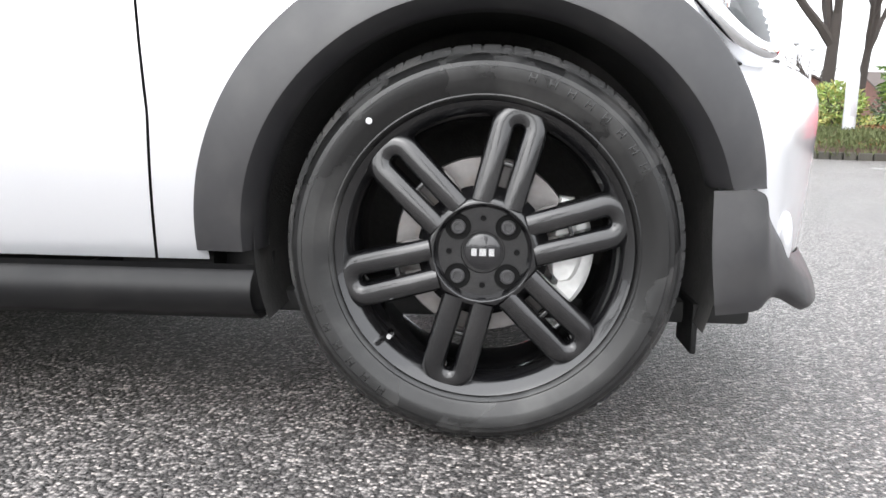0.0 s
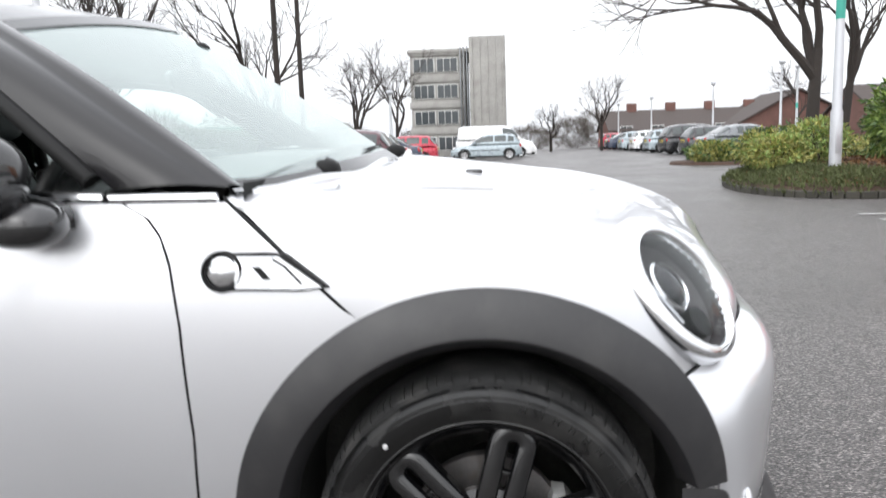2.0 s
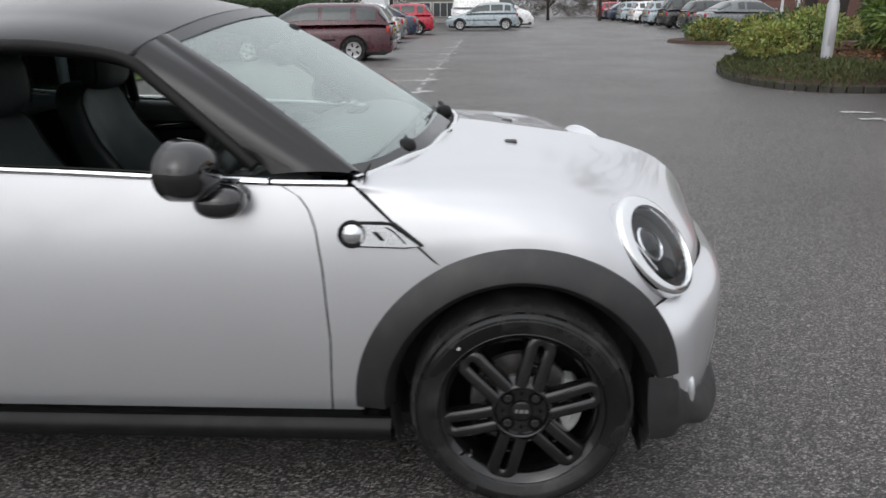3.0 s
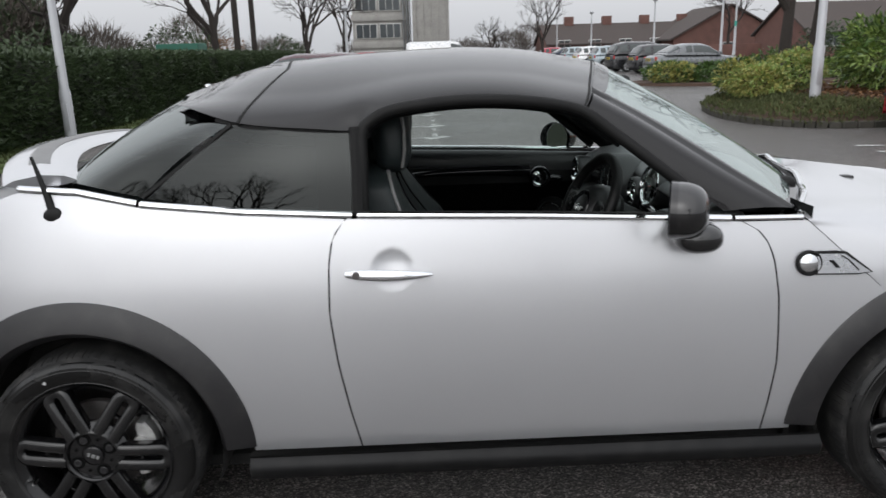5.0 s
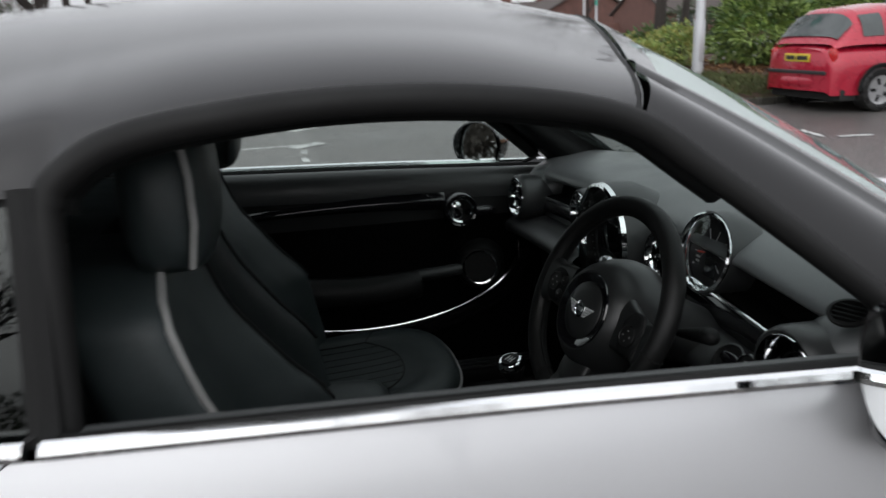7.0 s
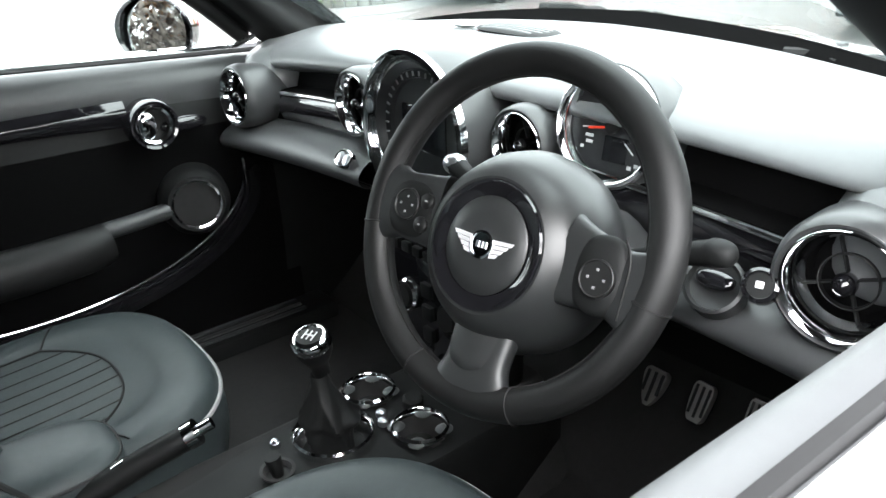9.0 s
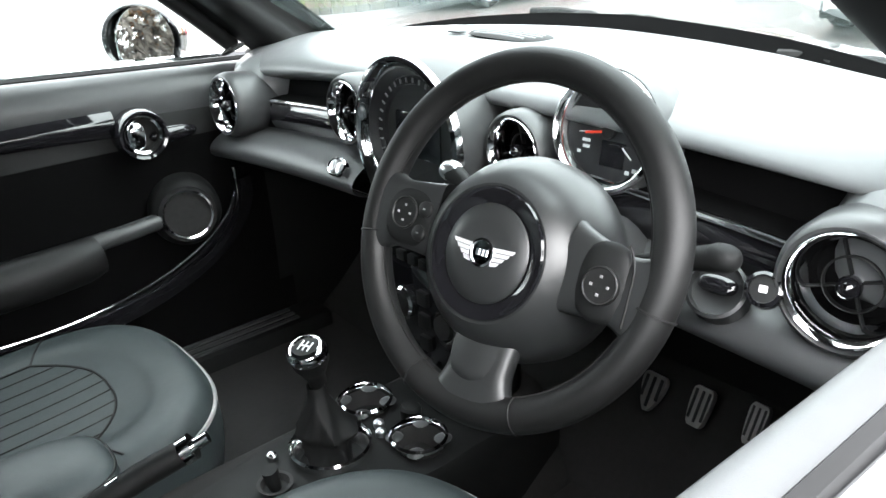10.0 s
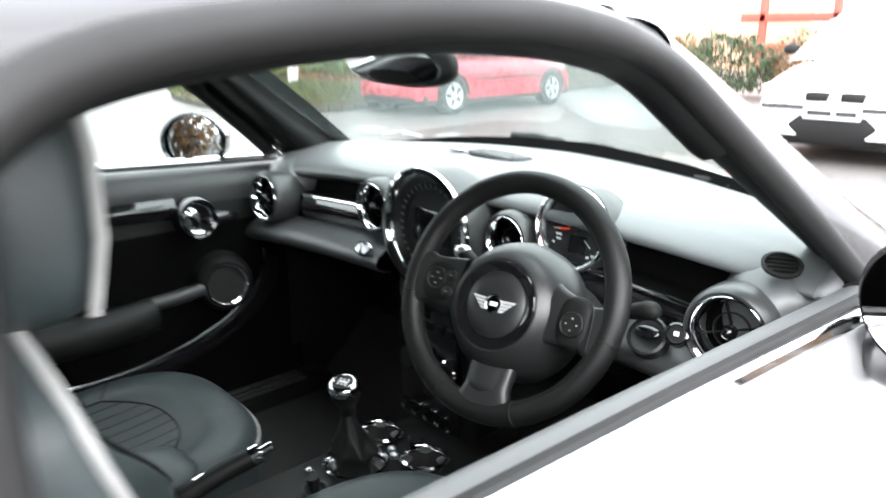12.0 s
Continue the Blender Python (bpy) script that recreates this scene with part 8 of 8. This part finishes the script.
        part("bumper", bm, SHUT if white_front else paint, t)
        bm = bmesh.new()
        box(bm, (s * L + (-0.062 if s == 0 else 0.042), -W / 2 + 0.22, 0.52), (s * L + (-0.042 if s == 0 else 0.062), W / 2 - 0.22, 0.57), 0.008, m)
        part("bumper_strip", bm, CLAD, t)
    if not white_front:
        bm = bmesh.new()
        box(bm, (L - 0.05, -0.42, 0.56), (L + 0.0, 0.42, 0.66), 0.02, m)
        part("grille", bm, SHUT, t)
    for s, pm in ((-0.052, PLATE), (L + 0.052, PLATE_W)):
        bm = bmesh.new()
        zc = 0.74 if s < 0 else 0.50 if white_front else 0.42
        box(bm, (s, -0.26, zc - 0.055), (s + 0.02, 0.26, zc + 0.055), 0.004, m)
        pl = part("number_plate", bm, pm, t)
        xx = s - 0.003 if s < 0 else s + 0.02
        for ya, yb in ((-0.22, 0.0), (0.04, 0.22)):
            bm = bmesh.new()
            box(bm, (xx, ya, zc - 0.028), (xx + 0.003, yb, zc + 0.028), 0, m)
            part("plate_bar", bm, PLATE_INK, pl)
    if white_front:
        for side in (-1, 1):
            bm = bmesh.new()
            box(bm, (L - 0.02, min(side * 0.05, side * 0.27), 0.595), (L + 0.045, max(side * 0.05, side * 0.27), 0.70), 0.025, m)
            part("grille_opening", bm, SHUT, t)
    return t


CLARET = car_paint("claret_paint", (0.055, 0.006, 0.013))
SCARLET = car_paint("red_paint", (0.44, 0.010, 0.035))
WHITE = car_paint("white_car_paint", (0.78, 0.78, 0.78))
SILVER = car_paint("silver_blue_paint", (0.34, 0.40, 0.43))
GREY = car_paint("grey_paint", (0.16, 0.17, 0.18))
BLACKC = car_paint("black_paint", (0.015, 0.015, 0.018))
NAVY = car_paint("dark_blue_paint", (0.02, 0.03, 0.06))

parked_car(ESTATE, CLARET, -4.75, 18.5, 180, "dark claret estate car parked nose to the hedge")
parked_car(HATCH, WHITE, -4.9, 23.6, 180, "white hatchback parked nose to the hedge")
parked_car(SALOON, GREY, -5.4, 28.0, 180, "grey saloon car in the parked row")
parked_car(SALOON, NAVY, -5.3, 32.0, 180, "dark blue saloon car in the parked row")
parked_car(HATCH, SCARLET, -4.6, 36.5, 180, "red hatchback in the parked row")
parked_car(HATCH, SILVER, -0.3, 42.0, 180, "silver-blue hatchback standing before a van")
parked_car(VAN, WHITE, 0.3, 46.5, 0, "white panel van parked across the lane", windows=False)
for k, (st, p, y, lab) in enumerate(((SALOON, GREY, 33.5, "grey saloon car beside the far shrubs"), (HATCH, BLACKC, 37.5, "black hatchback in the far row"), (MPV, BLACKC, 41.5, "black people carrier in the far row"), (HATCH, SILVER, 47, "pale hatchback in the far row"), (HATCH, WHITE, 52, "white hatchback in the far row"), (HATCH, SILVER, 57, "silver hatchback in the far row"), (SALOON, NAVY, 62, "dark saloon car in the far row"), (HATCH, SCARLET, 68, "red hatchback at the end of the row"))):
    parked_car(st, p, 11.4 + 0.03 * k, y, 6, lab)
parked_car(HATCH, SCARLET, 7.85, 9.35, 2, "bright red hatchback parked beside the planting bed")
parked_car(MPV, WHITE, 8.15, 2.75, 184, "tall white car with dark bumper facing the coupe", white_front=True)

# ---------------------------------------------------------------- buildings
CONCRETE = mat("weathered_concrete", (0.36, 0.35, 0.33), 0.85, vary=0.2, scale=0.6, fine=8, dirt=(0.2, 0.19, 0.17), dirt_amount=0.5)
BRICKWORK = mat("red_brick_wall", (0.155, 0.080, 0.066), 0.9, vary=0.3, scale=1.5, fine=25)
TILES = mat("dark_roof_tiles", (0.075, 0.060, 0.055), 0.85, vary=0.25, scale=2, fine=20)
PANE = mat("dark_window_pane", (0.06, 0.07, 0.075), 0.1)
FRAME = mat("pale_window_frame", (0.6, 0.6, 0.58), 0.6)


def office():
    y, z0 = 60.0, ground_z(60)
    t = thing("office_block", (-2.5, y, z0), "grey concrete office block with a blank stair tower", "building")
    bm = bmesh.new()
    box(bm, (-6.3, y, z0), (-1.9, y + 9, 8.2), 0.05)
    part("wall", bm, CONCRETE, t)
    bm = bmesh.new()
    box(bm, (-1.6, y - 0.6, z0), (1.25, y + 9, 9.2), 0.05)
    tower = part("stair_tower", bm, CONCRETE, t)
    for k in range(5):
        bm = bmesh.new()
        x = -1.35 + 0.60 * k
        box(bm, (x - 0.05, y - 0.70, z0), (x + 0.05, y - 0.6, 9.0), 0.02)
        part("rib", bm, CONCRETE, tower)
    for k in range(3):
        bm = bmesh.new()
        x = -2.35 + 0.26 * k
        box(bm, (x, y - 0.35, z0), (x + 0.10, y + 0.1, 8.5), 0.02)
        part("fin", bm, GREY, t)
    bm = bmesh.new()
    box(bm, (-6.5, y - 0.25, 8.1), (-1.6, y + 9, 8.35), 0.03)
    part("roof_slab", bm, CONCRETE, t)
    for f in range(4):
        zb = z0 + 0.5 + f * 2.05
        for k in range(2):
            x0 = -6.0 + 1.85 * k
            bm = bmesh.new()
            box(bm, (x0 - 0.06, y - 0.10, zb - 0.06), (x0 + 1.66, y + 0.02, zb + 1.06), 0.02)
            w = part("window", bm, FRAME, t)
            for j in range(3):
                bm = bmesh.new()
                box(bm, (x0 + 0.54 * j, y - 0.125, zb), (x0 + 0.54 * j + 0.48, y - 0.09, zb + 1.0))
                part("pane", bm, PANE, w)
        bm = bmesh.new()
        box(bm, (-6.4, y - 0.16, zb + 1.25), (-1.95, y, zb + 1.75), 0.02)
        part("spandrel", bm, CONCRETE, t)


def brick_house(x0, x1, y, depth, eaves, ridge, label, gable_left=False, chimneys=1):
    """A brick range with a pitched roof along x."""
    z0 = ground_z(y)
    t = thing("brick_house", ((x0 + x1) / 2, y, z0), label, "building", "brick buildings")
    bm = bmesh.new()
    box(bm, (x0, y, z0), (x1, y + depth, eaves))
    for x in (x0, x1):
        a = [bm.verts.new(p) for p in ((x, y, eaves), (x, y + depth, eaves), (x, y + depth / 2, ridge))]
        b = [bm.verts.new(v.co + Vector((0.2 if x == x0 else -0.2, 0, 0))) for v in a]
        bm.faces.new(a)
        bm.faces.new(b)
    part("wall", bm, BRICKWORK, t, smooth=False)
    bm = bmesh.new()
    o = 0.35
    for s in (0, 1):
        ye = y - o if s == 0 else y + depth + o
        q = [(x0 - 0.2, ye, eaves - 0.1), (x1 + 0.2, ye, eaves - 0.1), (x1 + 0.2, y + depth / 2, ridge + 0.08), (x0 - 0.2, y + depth / 2, ridge + 0.08)]
        a = [bm.verts.new(p) for p in q]
        b = [bm.verts.new((p[0], p[1], p[2] + 0.12)) for p in q]
        bm.faces.new(a)
        bm.faces.new(b)
        for k in range(4):
            bm.faces.new((a[k], a[(k + 1) % 4], b[(k + 1) % 4], b[k]))
    roof = part("roof", bm, TILES, t, smooth=False)
    for k in range(chimneys):
        x = lerp(x0, x1, (k + 0.6) / chimneys)
        bm = bmesh.new()
        box(bm, (x, y + depth / 2 - 0.4, ridge - 0.4), (x + 0.9, y + depth / 2 + 0.4, ridge + 0.9), 0.03)
        part("chimney", bm, BRICKWORK, roof)
    n = int((x1 - x0) / 3)
    for k in range(n):
        x = x0 + 1.0 + 3 * k
        bm = bmesh.new()
        box(bm, (x, y - 0.05, z0 + 1.0), (x + 1.2, y + 0.02, z0 + 2.1), 0.02)
        w = part("window", bm, FRAME, t)
        bm = bmesh.new()
        for j in range(2):
            box(bm, (x + 0.06 + 0.57 * j, y - 0.065, z0 + 1.06), (x + 0.57 + 0.57 * j, y - 0.04, z0 + 2.04))
        part("pane", bm, PANE, w)
    return t


def gable_house(x0, x1, y, depth, eaves, ridge, label):
    """A brick house whose gable faces the car park."""
    z0 = ground_z(y)
    xm = (x0 + x1) / 2
    t = thing("gable_house", (xm, y, z0), label, "building", "brick buildings")
    bm = bmesh.new()
    f = [bm.verts.new(p) for p in ((x0, y, z0), (x1, y, z0), (x1, y, eaves), (xm, y, ridge), (x0, y, eaves))]
    b = [bm.verts.new(v.co + Vector((0, depth, 0))) for v in f]
    bm.faces.new(f)
    bm.faces.new(b)
    for k in range(5):
        bm.faces.new((f[k], f[(k + 1) % 5], b[(k + 1) % 5], b[k]))
    part("wall", bm, BRICKWORK, t, smooth=False)
    bm = bmesh.new()
    for s in (x0 - 0.4, x1 + 0.4):
        slope = (ridge - eaves) / (x1 - xm)
        q = [(s, y - 0.3, eaves - 0.4 * slope + 0.05), (s, y + depth, eaves - 0.4 * slope + 0.05), (xm, y + depth, ridge + 0.05), (xm, y - 0.3, ridge + 0.05)]
        a = [bm.verts.new(p) for p in q]
        c = [bm.verts.new((p[0], p[1], p[2] + 0.16)) for p in q]
        bm.faces.new(a)
        bm.faces.new(c)
        for k in range(4):
            bm.faces.new((a[k], a[(k + 1) % 4], c[(k + 1) % 4], c[k]))
    part("roof", bm, TILES, t, smooth=False)
    bm = bmesh.new()
    box(bm, (xm - 0.6, y - 0.04, eaves - 1.4), (xm + 0.6, y + 0.02, eaves - 0.4), 0.02)
    w = part("window", bm, FRAME, t)
    bm = bmesh.new()
    for j in range(2):
        box(bm, (xm - 0.54 + 0.57 * j, y - 0.06, eaves - 1.34), (xm - 0.03 + 0.57 * j, y - 0.03, eaves - 0.46))
    part("pane", bm, PANE, w)
    return t


office()
brick_house(11.5, 27.0, 74, 8, 1.7, 3.5, "long low brick range with a dark roof", chimneys=4)
gable_house(22.5, 33.0, 70, 10, 1.9, 4.7, "red brick building with a broad gable")
brick_house(24.0, 48.0, 48, 8, 1.9, 3.8, "brick building with a long dark roof beyond the shrubs", chimneys=0)
t = thing("garden_wall", (20, 45, ground_z(45)), "low red brick boundary wall", "wall")
bm = bmesh.new()
box(bm, (13.5, 55, ground_z(55)), (40, 55.3, 1.3), 0.02)
part("wall_body", bm, BRICKWORK, t)
t = thing("green_container", (-12.5, 30, 0), "teal green container roof beyond the hedge", "container")
bm = bmesh.new()
box(bm, (-11.95, 30, ground_z(29)), (-10.25, 31.4, 1.98), 0.05)
part("container_body", bm, mat("dark_teal_sheet", (0.015, 0.13, 0.085), 0.5), t)

# buildings and hedge beyond the white car
SALMON = mat("pale_orange_render", (0.62, 0.36, 0.24), 0.8, vary=0.1)
CREAM = mat("white_render", (0.74, 0.73, 0.70), 0.8, vary=0.08)
REDP = mat("red_painted_steel", (0.5, 0.06, 0.04), 0.5)
t = thing("shop_front", (26, 10, ground_z(10)), "pale building with orange wall and red rails", "building")
bm = bmesh.new()
box(bm, (24, 2, -0.5), (34, 10.2, 5), 0.05)
part("wall", bm, CREAM, t)
bm = bmesh.new()
box(bm, (23.8, 10.2, -0.5), (34, 15, 5), 0.05)
part("wall", bm, SALMON, t)
for z in (0.65, 1.55):
    bm = bmesh.new()
    box(bm, (22.4, 2.0, z), (22.6, 11.8, z + 0.28), 0.02)
    part("rail", bm, REDP, t)
for k in range(5):
    bm = bmesh.new()
    box(bm, (22.4, 2.2 + 2.2 * k, -0.3), (22.6, 2.4 + 2.2 * k, 3.0), 0.02)
    part("rail_post", bm, REDP, t)
for k in range(8):
    shrub(13.2 + 0.3 * (k % 2), 1.0 + 1.6 * k, (0.8, 1.1, 0.66), 1700, 0.11, 0.055, (LEAF_BROWN, LEAF_DARK, LEAF_BROWN)[k % 3], "brown and green hedge before the pale building", 120 + k, second=LEAF_DARK)
